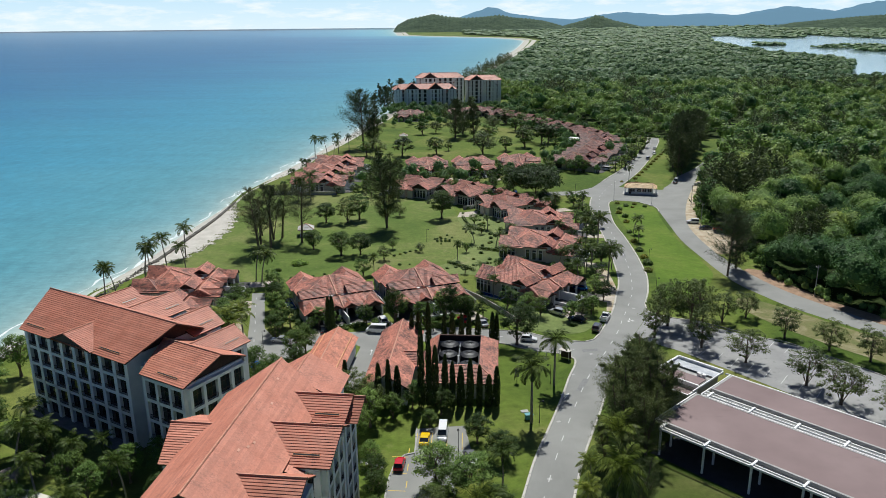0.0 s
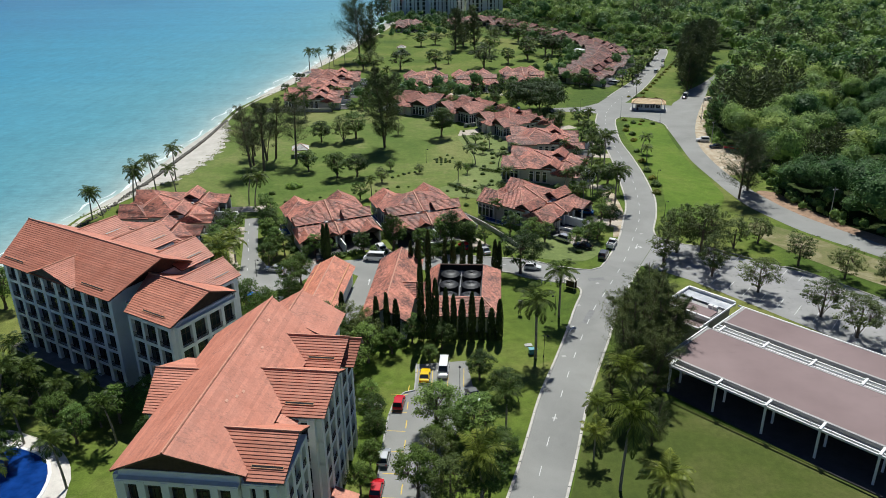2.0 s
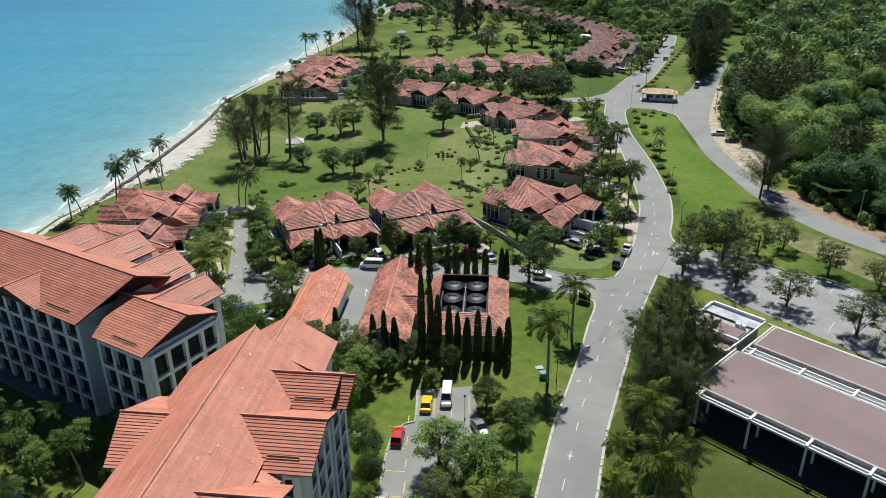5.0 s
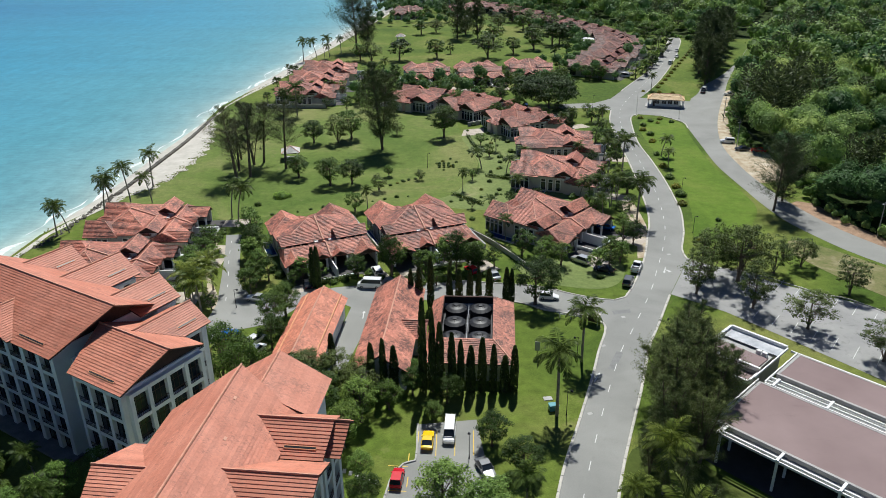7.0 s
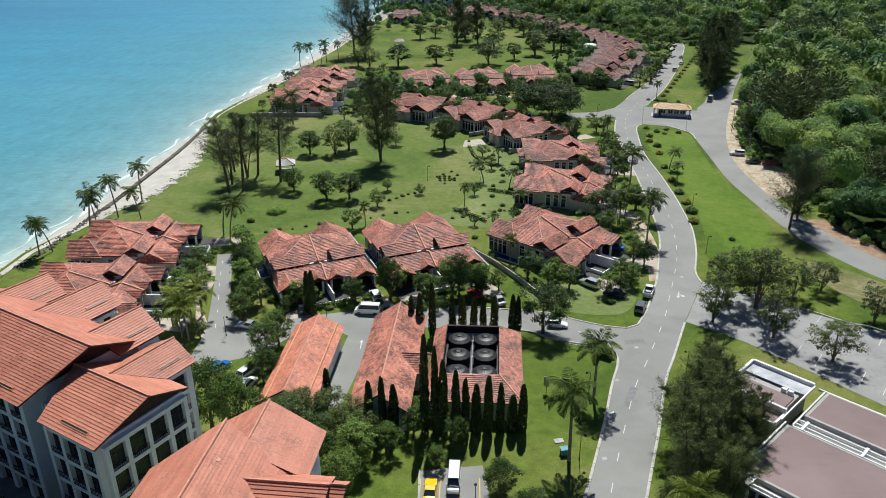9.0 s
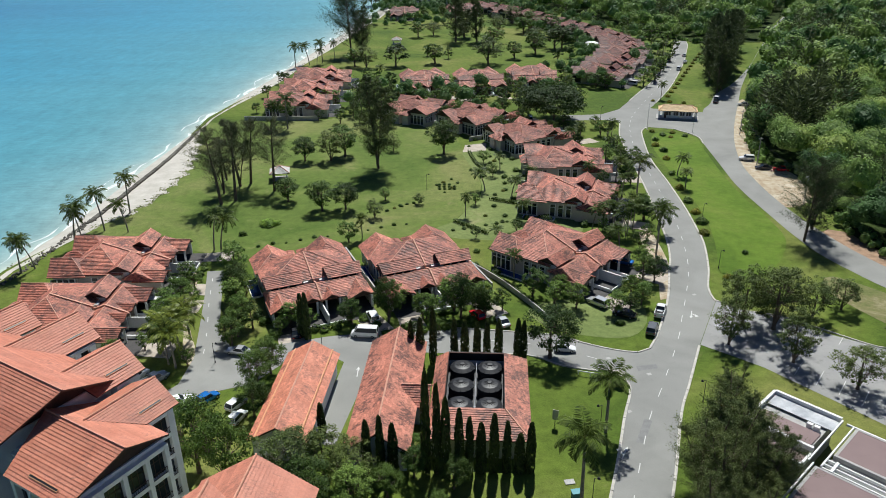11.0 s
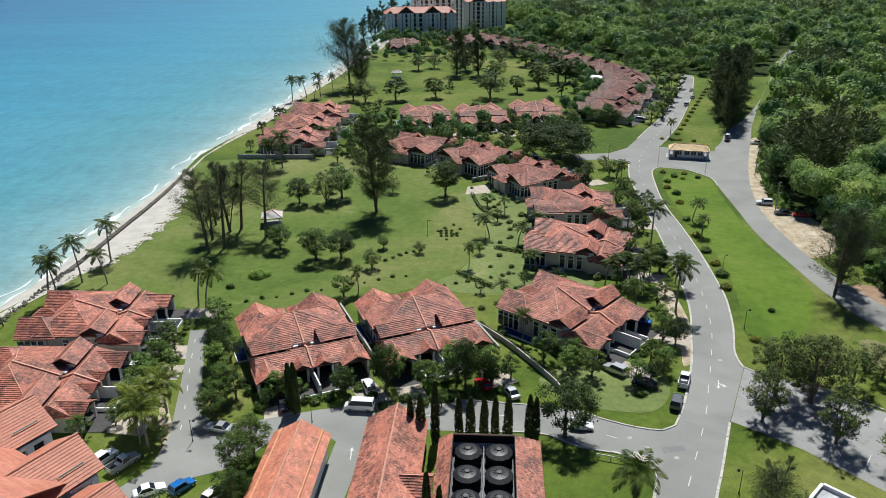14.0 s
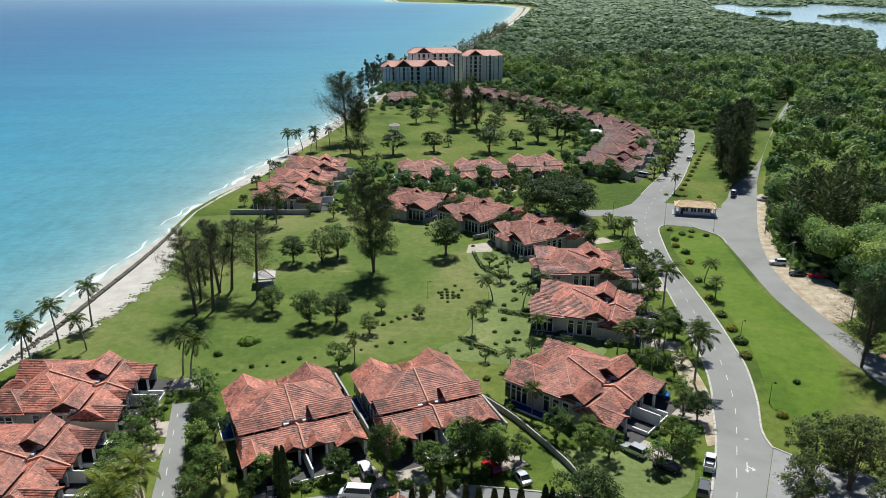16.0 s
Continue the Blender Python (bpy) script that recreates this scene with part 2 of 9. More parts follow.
c = m.mix(1.0, c, m.ramp(m.noise(0.62, 4, 0.7, (0.45, 1.5, 1)), (0.3, 0.86), (0.7, 1.14)), "MULTIPLY")
m.color(c)
m.bump(m.mix(0.5, m.noise(0.16, 5, 0.65, (1.0, 0.45, 1)), m.noise(0.7, 4, 0.6, (1.0, 0.5, 1))), 0.35, 0.5)
M["sea"] = m.m

m = Mat("lagoon_water", 0.12, 0, 0.5)
m.color(m.ramp(m.noise(0.004, 3), (0.3, (0.24, 0.36, 0.41)), (0.7, (0.34, 0.45, 0.49))))
m.bump(m.noise(0.5, 3), 0.2, 0.3)
M["lagoon"] = m.m

m = Mat("pool_water", 0.08, 0, 0.5)
m.color(m.ramp(m.noise(0.6, 2), (0.3, (0.003, 0.025, 0.13)), (0.7, (0.008, 0.05, 0.24))))
m.bump(m.noise(2.0, 2), 0.15, 0.05)
M["pool"] = m.m

m = Mat("foam", 0.6, 0, 0.3)
m.color(m.ramp(m.noise(1.2, 4, 0.7), (0.3, (0.52, 0.62, 0.60)), (0.6, (0.80, 0.83, 0.82))))
M["foam"] = m.m

M["leaf_mid"] = leaves("leaf_green", (0.050, 0.104, 0.021), (0.120, 0.192, 0.042), 0.22)
M["leaf_light"] = leaves("leaf_fresh_green", (0.094, 0.181, 0.040), (0.201, 0.310, 0.086), 0.222)
M["leaf_dark"] = leaves("leaf_dark_green", (0.028, 0.063, 0.014), (0.063, 0.111, 0.025))
M["leaf_casuarina"] = leaves("casuarina_needles", (0.050, 0.077, 0.037), (0.109, 0.144, 0.068), 0.22)
M["leaf_casuarina_pale"] = leaves("pale_casuarina_needles", (0.080, 0.115, 0.048), (0.160, 0.205, 0.084), 0.22)
M["leaf_casuarina_dry"] = leaves("dry_casuarina_needles", (0.070, 0.088, 0.050), (0.145, 0.165, 0.090), 0.25)
M["leaf_olive"] = leaves("olive_green_leaf", (0.067, 0.104, 0.032), (0.148, 0.195, 0.065), 0.22)
M["leaf_cypress"] = leaves("cypress_needles", (0.029, 0.054, 0.016), (0.072, 0.104, 0.032), 0.25)
M["leaf_palm"] = leaves("palm_frond_green", (0.046, 0.083, 0.017), (0.109, 0.155, 0.037), 0.22, 0.4)
# paler than leaf_palm: some of the fronds' sheen is in the colour
M["leaf_palm_bright"] = leaves("frond_green_sheen", (0.135, 0.185, 0.036), (0.260, 0.310, 0.080), 0.3, 0.4, 0.38)
M["leaf_shore"] = leaves("shore_grass", (0.13, 0.17, 0.055), (0.24, 0.27, 0.11), 0.25, 0.4)
M["leaf_shrub"] = leaves("bright_shrub_leaf", (0.15, 0.27, 0.035), (0.27, 0.42, 0.07), 0.3, 0.4)
M["leaf_forest"] = leaves("forest_leaf", (0.131, 0.240, 0.086), (0.284, 0.424, 0.152), 0.42, 0.13)
M["leaf_forest_pale"] = leaves("forest_leaf_pale", (0.189, 0.304, 0.087), (0.359, 0.464, 0.157), 0.42, 0.13)
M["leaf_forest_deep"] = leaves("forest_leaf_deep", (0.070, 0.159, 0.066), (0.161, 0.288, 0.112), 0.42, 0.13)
# distance haze is put into these leaves: bluer than leaf_forest
M["leaf_forest_hazed"] = leaves("forest_leaf_hazed", (0.110, 0.205, 0.125), (0.250, 0.365, 0.195), 0.3, 0.02)
M["hedge"] = leaves("hedge_leaf", (0.032, 0.070, 0.011), (0.077, 0.129, 0.020), 0.2, 0.4)
M["hedge_yellow"] = leaves("yellow_shrub_leaf", (0.13, 0.16, 0.02), (0.27, 0.26, 0.04), 0.2, 0.4)

# blue distance haze painted on: a blue base colour plus a glow
m = Mat("hazed_ridge", 1.0, 0, 0.0)
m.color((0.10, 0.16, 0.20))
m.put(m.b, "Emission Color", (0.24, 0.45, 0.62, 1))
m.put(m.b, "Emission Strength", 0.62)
M["hazed_ridge"] = m.m
m = Mat("sky_haze", 1.0, 0, 0.0)
m.color((0.0, 0.0, 0.0))
sep = m.node("ShaderNodeSeparateXYZ", Vector=m.coords())
up = m.node("ShaderNodeMath", i0=sep.outputs[2], i1=0.0025)
up.operation = "MULTIPLY"
c = m.ramp(up.outputs[0], (0.15, (0.66, 0.81, 0.89)), (0.75, (0.46, 0.70, 0.87)))
m.put(m.b, "Emission Color", m.mix(m.ramp(m.noise(0.004, 5, 0.6, (1, 1, 4.5)), (0.48, 0.0), (0.68, 0.75)), c, (0.84, 0.89, 0.92)))
m.put(m.b, "Emission Strength", 1.12)
M["sky_haze"] = m.m
m = Mat("wooded_hill", 0.95, 0, 0.1)
m.color(m.ramp(m.noise(0.02, 5, 0.7), (0.32, (0.030, 0.055, 0.034)), (0.7, (0.070, 0.105, 0.058)))).bump(m.noise(0.03, 4), 1.0, 14.0)
M["wooded_hill"] = m.m

# ---- helpers for things ----


def thing(name, label, category, x=0.0, y=0.0, z=0.0, rot=0.0, group="", kind=""):
    ob = new(name)
    ob.empty_display_size = 0.3
    ob.matrix_world = pose(x, y, z, 0, 0, rot)
    return tagged(ob, label, category, group, kind)


def mesh_of(name, bm, material):
    me = bpy.data.meshes.new(name)
    bm.to_mesh(me)
    bm.free()
    me.materials.append(material)
    return me


def part(name, data, material=None, parent=None, label="", at=None):
    """One mesh object: a bmesh or a mesh, under a thing or a part."""
    me = data if isinstance(data, bpy.types.Mesh) else mesh_of(name, data, material)
    ob = new(name, me)
    if parent is not None:
        ob.parent = parent
    if at is not None:
        ob.matrix_local = at
    return tagged(ob, label)


def box(bm, x0, y0, z0, x1, y1, z1, bevel=0.0):
    r = bmesh.ops.create_cube(bm, size=1, matrix=Matrix.LocRotScale(((x0 + x1) / 2, (y0 + y1) / 2, (z0 + z1) / 2), None,
                                                                     (abs(x1 - x0), abs(y1 - y0), abs(z1 - z0))))
    if bevel:
        es = list({e for v in r["verts"] for e in v.link_edges})
        bmesh.ops.bevel(bm, geom=es, offset=bevel, segments=1, affect="EDGES", profile=0.5)
    return bm


def boxes(*dims, bevel=0.0):
    bm = bmesh.new()
    for d in dims:
        box(bm, *d, bevel=bevel)
    return bm


def poly(bm, *pts):
    return bm.faces.new([bm.verts.new(p) for p in pts])


def cyl(bm, a, b, r0, r1=None, n=8, cap=True):
    """A tapered round bar from a to b."""
    a, b = Vector(a), Vector(b)
    r1 = r0 if r1 is None else r1
    q = (b - a).to_track_quat("Z", "Y")
    ring = [[bm.verts.new(p + q @ Vector((r * math.cos(2 * math.pi * i / n), r * math.sin(2 * math.pi * i / n), 0)))
             for i in range(n)] for p, r in ((a, r0), (b, r1))]
    for i in range(n):
        bm.faces.new((ring[0][i], ring[0][(i + 1) % n], ring[1][(i + 1) % n], ring[1][i]))
    if cap:
        bm.faces.new(ring[1])
        bm.faces.new(ring[0][::-1])
    return bm


def np_mesh(name, V, F, material):
    """A mesh from arrays of vertices and of quads or triangles."""
    V, F = np.asarray(V, dtype=np.float32), np.asarray(F, dtype=np.int32)
    me = bpy.data.meshes.new(name)
    k = F.shape[1]
    me.vertices.add(len(V))
    me.vertices.foreach_set("co", V.ravel())
    me.loops.add(F.size)
    me.loops.foreach_set("vertex_index", F.ravel())
    me.polygons.add(len(F))
    me.polygons.foreach_set("loop_start", np.arange(0, F.size, k, dtype=np.int32))
    me.polygons.foreach_set("loop_total", np.full(len(F), k, dtype=np.int32))
    me.update(calc_edges=True)
    me.materials.append(material)
    return me


def along(knots, v):
    """Piecewise straight: knots are pairs (v, value)."""
    a = np.array(knots)
    return np.interp(v, a[:, 0], a[:, 1])


# ---- the lie of the land ----
SHORE = [(-600, -170), (0, -122), (100, -108), (206, -96), (237, -91.5), (265, -90), (312, -86), (366, -81.5), (411, -74),
         (456, -68), (524, -58), (600, -46), (700, -38), (850, -5), (1295, 80), (1724, 142), (2110, 200), (2550, 262),
         (2850, 300), (3050, 270), (3204, 205), (3610, -200), (4300, -260), (5000, -300)]
GRASS = [(-600, -150), (100, -100), (206, -90), (213, -87), (228, -82.5), (236, -76.5), (246, -73.5), (258, -72), (272, -71.3),
         (278, -72.2), (292, -74.5), (303, -77.5), (313, -80.2), (332, -80.4), (350, -80.0), (371, -74.5), (398, -69), (430, -66), (470, -58), (524, -50), (600, -38), (700, -28)]
GRASS = [(y, x - (3.0 if 190 < y < 335 else 0.0)) for y, x in GRASS]
# the grass creeps out over the sand in tongues
GRASS = [p for p in GRASS if p[0] < 226 or p[0] > 310] + [(y, along_x + 0.9 * math.sin(y * 0.83) + 0.7 * math.sin(y * 1.9 + 1.0))
         for y in range(228, 310, 2) for along_x in [along(GRASS, y)]]
GRASS.sort()


def lift(x, y):
    """The far land and sea rise a little, to meet the horizon of a round earth."""
    r = np.sqrt(np.square(x) + np.square(y))
    return 46.0 * np.square(np.clip((r - 1500.0) / 3450.0, 0, 1.05))


def grid_sheet(name, X, Y, Z, material, label, category):
    n, k = X.shape
    idx = np.arange(n * k).reshape(n, k)
    F = np.stack([idx[:-1, :-1], idx[:-1, 1:], idx[1:, 1:], idx[1:, :-1]], -1).reshape(-1, 4)
    me = np_mesh(name, np.stack([X, Y, Z], -1).reshape(-1, 3), F, material)
    for p in me.polygons:
        p.use_smooth = True
    return tagged(new(name, me), label, category, kind="structure")


ys = np.unique(np.concatenate([np.arange(-500, 900, 8.0), np.arange(224, 316, 1.0), np.linspace(900, 4950, 160)]))
shore_x = along(SHORE, ys) + 1.6 * np.sin(ys * 0.09) * (ys < 700) + 0.8 * np.sin(ys * 0.31) * (ys < 700)
# sea
off = np.concatenate([[-14, -6, -2, 0, 2, 4], np.geomspace(7, 5200, 46)])
X = shore_x[:, None] - off[None, :]
Y = np.repeat(ys[:, None], len(off), 1)
R = np.sqrt(X ** 2 + Y ** 2)
K = np.where(R > 4985, 4985 / np.maximum(R, 1), 1.0)
X, Y = X * K, Y * K
sea = grid_sheet("water_sea", X, Y, -1.0 + lift(X, Y), M["sea"], "calm blue sea, turquoise in the shallows by the beach", "sea")
at = sea.data.attributes.new("offshore", "FLOAT", "POINT")
at.data.foreach_set("value", np.maximum(np.repeat(off[None, :], len(ys), 0), 1.0).astype(np.float32).ravel())
# land: one sheet from the shore inland to the horizon
inl = np.concatenate([[0, 3, 6], np.arange(10, 420, 10), np.geomspace(440, 5200, 30)])
gx = along(GRASS + [(850, 8), (1295, 92), (1724, 158), (2110, 220), (2550, 284), (2850, 322), (3050, 300), (3204, 235), (3610, -170), (4300, -230), (5000, -270)], ys)
X = gx[:, None] - 1.5 + inl[None, :]
Y = np.repeat(ys[:, None], len(inl), 1)
R = np.sqrt(X ** 2 + Y ** 2)
K = np.where(R > 4985, 4985 / np.maximum(R, 1), 1.0)
X, Y = X * K, Y * K
grid_sheet("ground", X, Y, lift(X, Y) - 0.02, M["lawn"], "mown green lawn with drier yellowish patches", "grass")
# beach
ws = np.array([-0.25, 0.0, 0.2, 0.45, 0.7, 0.88, 1.0])
zs = np.array([-2.2, -1.05, -0.55, -0.2, 0.0, 0.05, 0.03])
yb = ys[ys < 4400]
sx, gxx = along(SHORE, yb), along(GRASS + [(850, 10), (1295, 98), (1724, 166), (2110, 232), (2550, 300), (2850, 345), (3050, 330), (3204, 262), (3610, -150), (4300, -210)], yb)
X = sx[:, None] + ws[None, :] * (gxx - sx + 1.0)[:, None]
Y = np.repeat(yb[:, None], len(ws), 1)
Z = zs[None, :] + lift(X, Y) + 0.03
grid_sheet("beach", X, Y, Z, M["sand"], "strip of pale sand along the water", "beach")


def strip_sheet(name, left, right, z, material, label, category, n=120):
    """A sheet between two edges, each a list of places in order."""
    def resample(p):
        p = np.array(p, float)
        s = np.concatenate([[0], np.cumsum(np.hypot(*np.diff(p, axis=0).T))])
        u = np.linspace(0, s[-1], n)
        return np.stack([np.interp(u, s, p[:, 0]), np.interp(u, s, p[:, 1])], -1)
    a, b = resample(left), resample(right)
    V = np.concatenate([np.c_[a, np.full(n, z)], np.c_[b, np.full(n, z)]])
    i = np.arange(n - 1)
    F = np.stack([i, i + n, i + n + 1, i + 1], -1)
    return tagged(new(name, np_mesh(name, V, F, material)), label, category, kind="structure")


def smooth_line(pts, step=2.0, closed=False):
    """A Catmull-Rom line through the places, in even steps."""
    p = [Vector(q) for q in pts]
    n = len(p)
    out = []
    for i in range(n if closed else n - 1):
        a, b = p[i - 1] if (i or closed) else p[0], p[i]
        c, d = p[(i + 1) % n], p[(i + 2) % n] if (closed or i + 2 < n) else p[-1]
        k = max(1, int((c - b).length / step))
        for j in range(k):
            t = j / k
            out.append(0.5 * ((2 * b) + (c - a) * t + (2 * a - 5 * b + 4 * c - d) * t * t + (3 * b - a - 3 * c + d) * t ** 3))
    if not closed:
        out.append(p[-1])
    return [(v.x, v.y) for v in out]


def patch(name, pts, z, material, label, category, kind="structure", smooth=True):
    line = smooth_line(pts, 2.0, True) if smooth else pts
    bm = bmesh.new()
    f = poly(bm, *[(x, y, z) for x, y in line])
    bmesh.ops.triangulate(bm, faces=[f])
    bmesh.ops.recalc_face_normals(bm, faces=bm.faces)
    if bm.faces[:] and sum(f.normal.z for f in bm.faces) < 0:
        bmesh.ops.reverse_faces(bm, faces=bm.faces)
    return tagged(new(name, mesh_of(name, bm, material)), label, category, kind=kind)


def kerb_run(pts, name="kerb", w=0.45, h=0.16, z0=0.0, mat="kerb", gap=0.0, label="worn pale concrete kerb beside the road"):
    """A raised border along a line."""
    line = [Vector((x, y, 0)) for x, y in smooth_line(pts, 1.5)]
    bm = bmesh.new()
    rings = []
    for i, p in enumerate(line):
        t = (line[min(i + 1, len(line) - 1)] - line[max(i - 1, 0)]).normalized()
        s = Vector((-t.y, t.x, 0)) * (w / 2)
        rings.append([bm.verts.new(p + s + Vector((0, 0, z0))), bm.verts.new(p + s * 0.85 + Vector((0, 0, z0 + h))),
                      bm.verts.new(p - s * 0.85 + Vector((0, 0, z0 + h))), bm.verts.new(p - s + Vector((0, 0, z0)))])
    for k, (a, b) in enumerate(zip(rings, rings[1:])):
        if h > 0.14:
            p, q = [v.co.copy() for v in a], [v.co.copy() for v in b]
            f = 0.93 if k % 2 else 1.0
            a = [bm.verts.new(v) for v in p]
            b = [bm.verts.new(u.lerp(v, f)) for u, v in zip(p, q)]
            bm.faces.new(a[::-1])
            bm.faces.new(b)
        for i in range(3):
            bm.faces.new((a[i], b[i], b[i + 1], a[i + 1]))
    bmesh.ops.recalc_face_normals(bm, faces=bm.faces)
    return tagged(new(name, mesh_of(name, bm, M[mat])), label, "kerb", kind="structure")


# ---- roads ----
MAIN_L = [(-43.4, -70), (-29.4, -27), (-14.0, 20.0), (-2, 55), (5.5, 77), (12.6, 97.5), (15.4, 106.7), (19, 119), (22.6, 128.8), (26.6, 140), (29.6, 149.3), (31.9, 155.5)]
MAIN_L2 = [(38.6, 169), (41.8, 175), (46.8, 187), (50.6, 199.5), (52.6, 206), (54.6, 216), (56.6, 233.3), (58.4, 250.8), (59.8, 269.8), (61.0, 285),
           (62.6, 302), (66.2, 318)]
MAIN_L3 = [(77, 350), (82.4, 360.4), (98.1, 390.7), (118.3, 439.8), (130.9, 475.9), (134, 487)]
MAIN_R = [(-34, -70), (-20, -27), (-5.6, 17), (6, 52.5), (13, 74), (19.8, 95), (22.8, 104.5), (26.4, 116.6), (30.0, 126.5), (34, 137), (38.8, 150.5), (42.3, 158), (47.6, 169.6)]
MAIN_R2 = [(56.0, 186), (56.3, 191.2), (59.6, 201.3), (62.5, 213.2), (63.6, 221.7), (65, 237.2), (65.9, 255.8), (66.4, 275.4), (69, 295), (71.6, 308), (75, 312)]
MAIN_R3 = [(86.5, 346), (100.4, 374.6), (119, 420), (131.4, 455.3), (137.5, 474), (140, 486)]
RIGHT_L = [(128, 128), (117, 152), (106.6, 168.8), (94.2, 187.1), (89.1, 198.6), (86.2, 208), (85.0, 219), (84.6, 228), (84.0, 250.2), (85.8, 271.8), (87.6, 292), (88, 300), (83, 309)]
RIGHT_L2 = [(102, 336), (107, 344), (114.5, 359.6), (128.8, 379.6), (151.3, 419.1), (180.5, 477.6), (217.6, 549.2), (260, 620), (330, 715), (420, 830)]
RIGHT_R = [(137, 132), (124, 155), (110.8, 175.5), (99.8, 195.3), (95.9, 205), (92.8, 218), (90.9, 233.5), (90.6, 250), (92.1, 269), (97.3, 290), (105.6, 313.7),
           (119.2, 346.9), (132.6, 378.6), (168.8, 454.2), (203.3, 515.4), (236.4, 572.7), (272, 628), (341, 716), (432, 824)]
road_outline = (smooth_line(MAIN_L) + [(32.3, 158.5), (31.0, 160.6)] + smooth_line([(29, 161.5), (22, 164.2), (16.4, 167.6), (3.8, 168.2), (-8, 169.5)])
                + smooth_line([(-10.3, 176.0), (3.5, 177.0), (14.5, 175.2), (23, 173.5), (27, 171), (32, 168.6), (36.2, 167.6)]) + smooth_line(MAIN_L2)
                + [(62, 322), (48, 322), (46.5, 329), (62, 330), (70, 337)] + smooth_line(MAIN_L3) + smooth_line(MAIN_R3)[::-1]
                + [(84, 341), (82, 338)] + [(100, 331)] + smooth_line(RIGHT_L2) + smooth_line(RIGHT_R)[::-1] + smooth_line(RIGHT_L)
                + smooth_line(MAIN_R2)[::-1] + smooth_line(MAIN_R)[::-1])
patch("road", road_outline, 0.03, M["asphalt"], "pale grey asphalt road with worn lane marks", "road", smooth=False)
patch("road_cul_de_sac", [(-10, 169.4), (-14.3, 144), (-18.2, 144), (-15.5, 166), (-19, 169), (-26, 166), (-30, 160), (-37.5, 157), (-40, 152), (-44, 136), (-50, 136), (-46, 155),
                          (-42.5, 160), (-42.2, 168), (-44.5, 180), (-46.8, 191.5), (-49.3, 202.5), (-45.7, 202.8), (-43, 190), (-40.2, 177.6), (-36, 170.5), (-30, 171.5), (-19.4, 174.6), (-10, 176.05)],
      0.03, M["asphalt"], "grey asphalt lane past the villas", "road", smooth=False)
patch("road_car_park", [(47.9, 170), (52, 166.5), (56.4, 162.5), (63.8, 152.9), (84, 126), (101, 140), (84, 164.5), (77.7, 169.2), (69.3, 175.3), (67.1, 179), (60.2, 182.3), (56.2, 186.2)],
      0.025, M["paving"], "bleached and stained asphalt car park", "car park", smooth=False)
patch("road_hotel_parking", [(-1.4, 129.2), (7.4, 130.2), (8.6, 118), (3.2, 104), (1.5, 92), (-6.2, 92), (-5.4, 114), (-3.2, 120.4), (-1.6, 121)],
      0.03, M["asphalt"], "grey asphalt parking court in front of the hotel", "car park", smooth=False)
patch("earth_verge", [(90.0, 236), (89.8, 250), (91.2, 268), (96.2, 288), (104.4, 312), (118, 346), (122.5, 346), (108.5, 312), (101, 288), (97.5, 272), (104, 266), (105, 256), (101, 243), (96, 237)],
      0.015, M["earth"], "bare sandy earth lay-by beside the road", "bare earth")
patch("earth_bank", [(110.2, 174.9), (99.2, 194.9), (95.2, 204.6), (92.2, 219), (98, 219), (101.5, 207), (105.5, 198), (115.5, 181), (128.5, 161), (124.5, 155.5)],
      0.018, M["earth_red"], "reddish bare earth bank beside the road", "bare earth")
patch("earth_edge", [(49.3, 220.7), (48.1, 211.4), (47.4, 202.2), (46.9, 194.2), (45.3, 186.8), (47.0, 187.4), (49.7, 194.6), (51.6, 204.1), (52.2, 214.5), (52.0, 221.2)], 0.02, M["earth"], "sandy worn edge between the gardens and the road", "bare earth")
patch("earth_edge", [(-51.1, 202.4), (-49.2, 192.7), (-47.9, 184.1), (-45.1, 176.2), (-42.0, 169.0), (-42.3, 165.8), (-44.3, 167.4), (-46.5, 176.2), (-49.2, 184.1), (-50.8, 192.8), (-52.4, 202.0)], 0.02, M["earth"], "sandy worn edge beside the lane", "bare earth")
for run in (MAIN_L + [(32.3, 158.5), (31.0, 160.6), (27, 162.6)], MAIN_L2, MAIN_L3, MAIN_R, MAIN_R2, MAIN_R3, RIGHT_L[10:]):
    kerb_run(run)
kerb_run([(27, 162.4), (22, 164), (16.4, 167.4), (3.8, 168)], w=0.3)
kerb_run([(3.5, 177.2), (14.5, 175.4), (23, 173.7), (27, 171.2), (32, 168.8), (36.2, 167.8), (38.6, 169)], w=0.3)
kerb_run([(56.2, 186.2), (60.2, 182.3), (67.1, 179), (77.7, 169.4), (84, 164.7), (101, 140.2)], w=0.3)
kerb_run([(-1.5, 129.3), (-1.6, 121), (-3.2, 120.4), (-5.4, 114), (-6.2, 92)], w=0.3, h=0.2, label="dark stained kerb round the parking court", mat="concrete")

# ---- undergrowth under the woods ----
WOOD_EDGE = [(60, 190), (140, 146), (175, 117), (195, 104), (205, 101), (218, 98.5), (235, 101), (250, 104), (262, 105), (270, 98), (290, 102), (314, 110), (347, 123.5), (378, 137),
             (454, 173), (515, 207), (573, 240), (628, 276), (720, 345)]
RIGHT_EDGE = [(r[1], r[0]) for r in RIGHT_L2]
WOOD_EDGE2 = [(478, 146), (492, 136), (500, 122), (540, 110), (580, 97), (620, 82), (680, 74), (735, 72), (760, 20), (850, 22), (1295, 108), (1724, 176), (2110, 244), (2550, 315),
              (2850, 365), (3050, 360), (3204, 330), (3610, 100)]


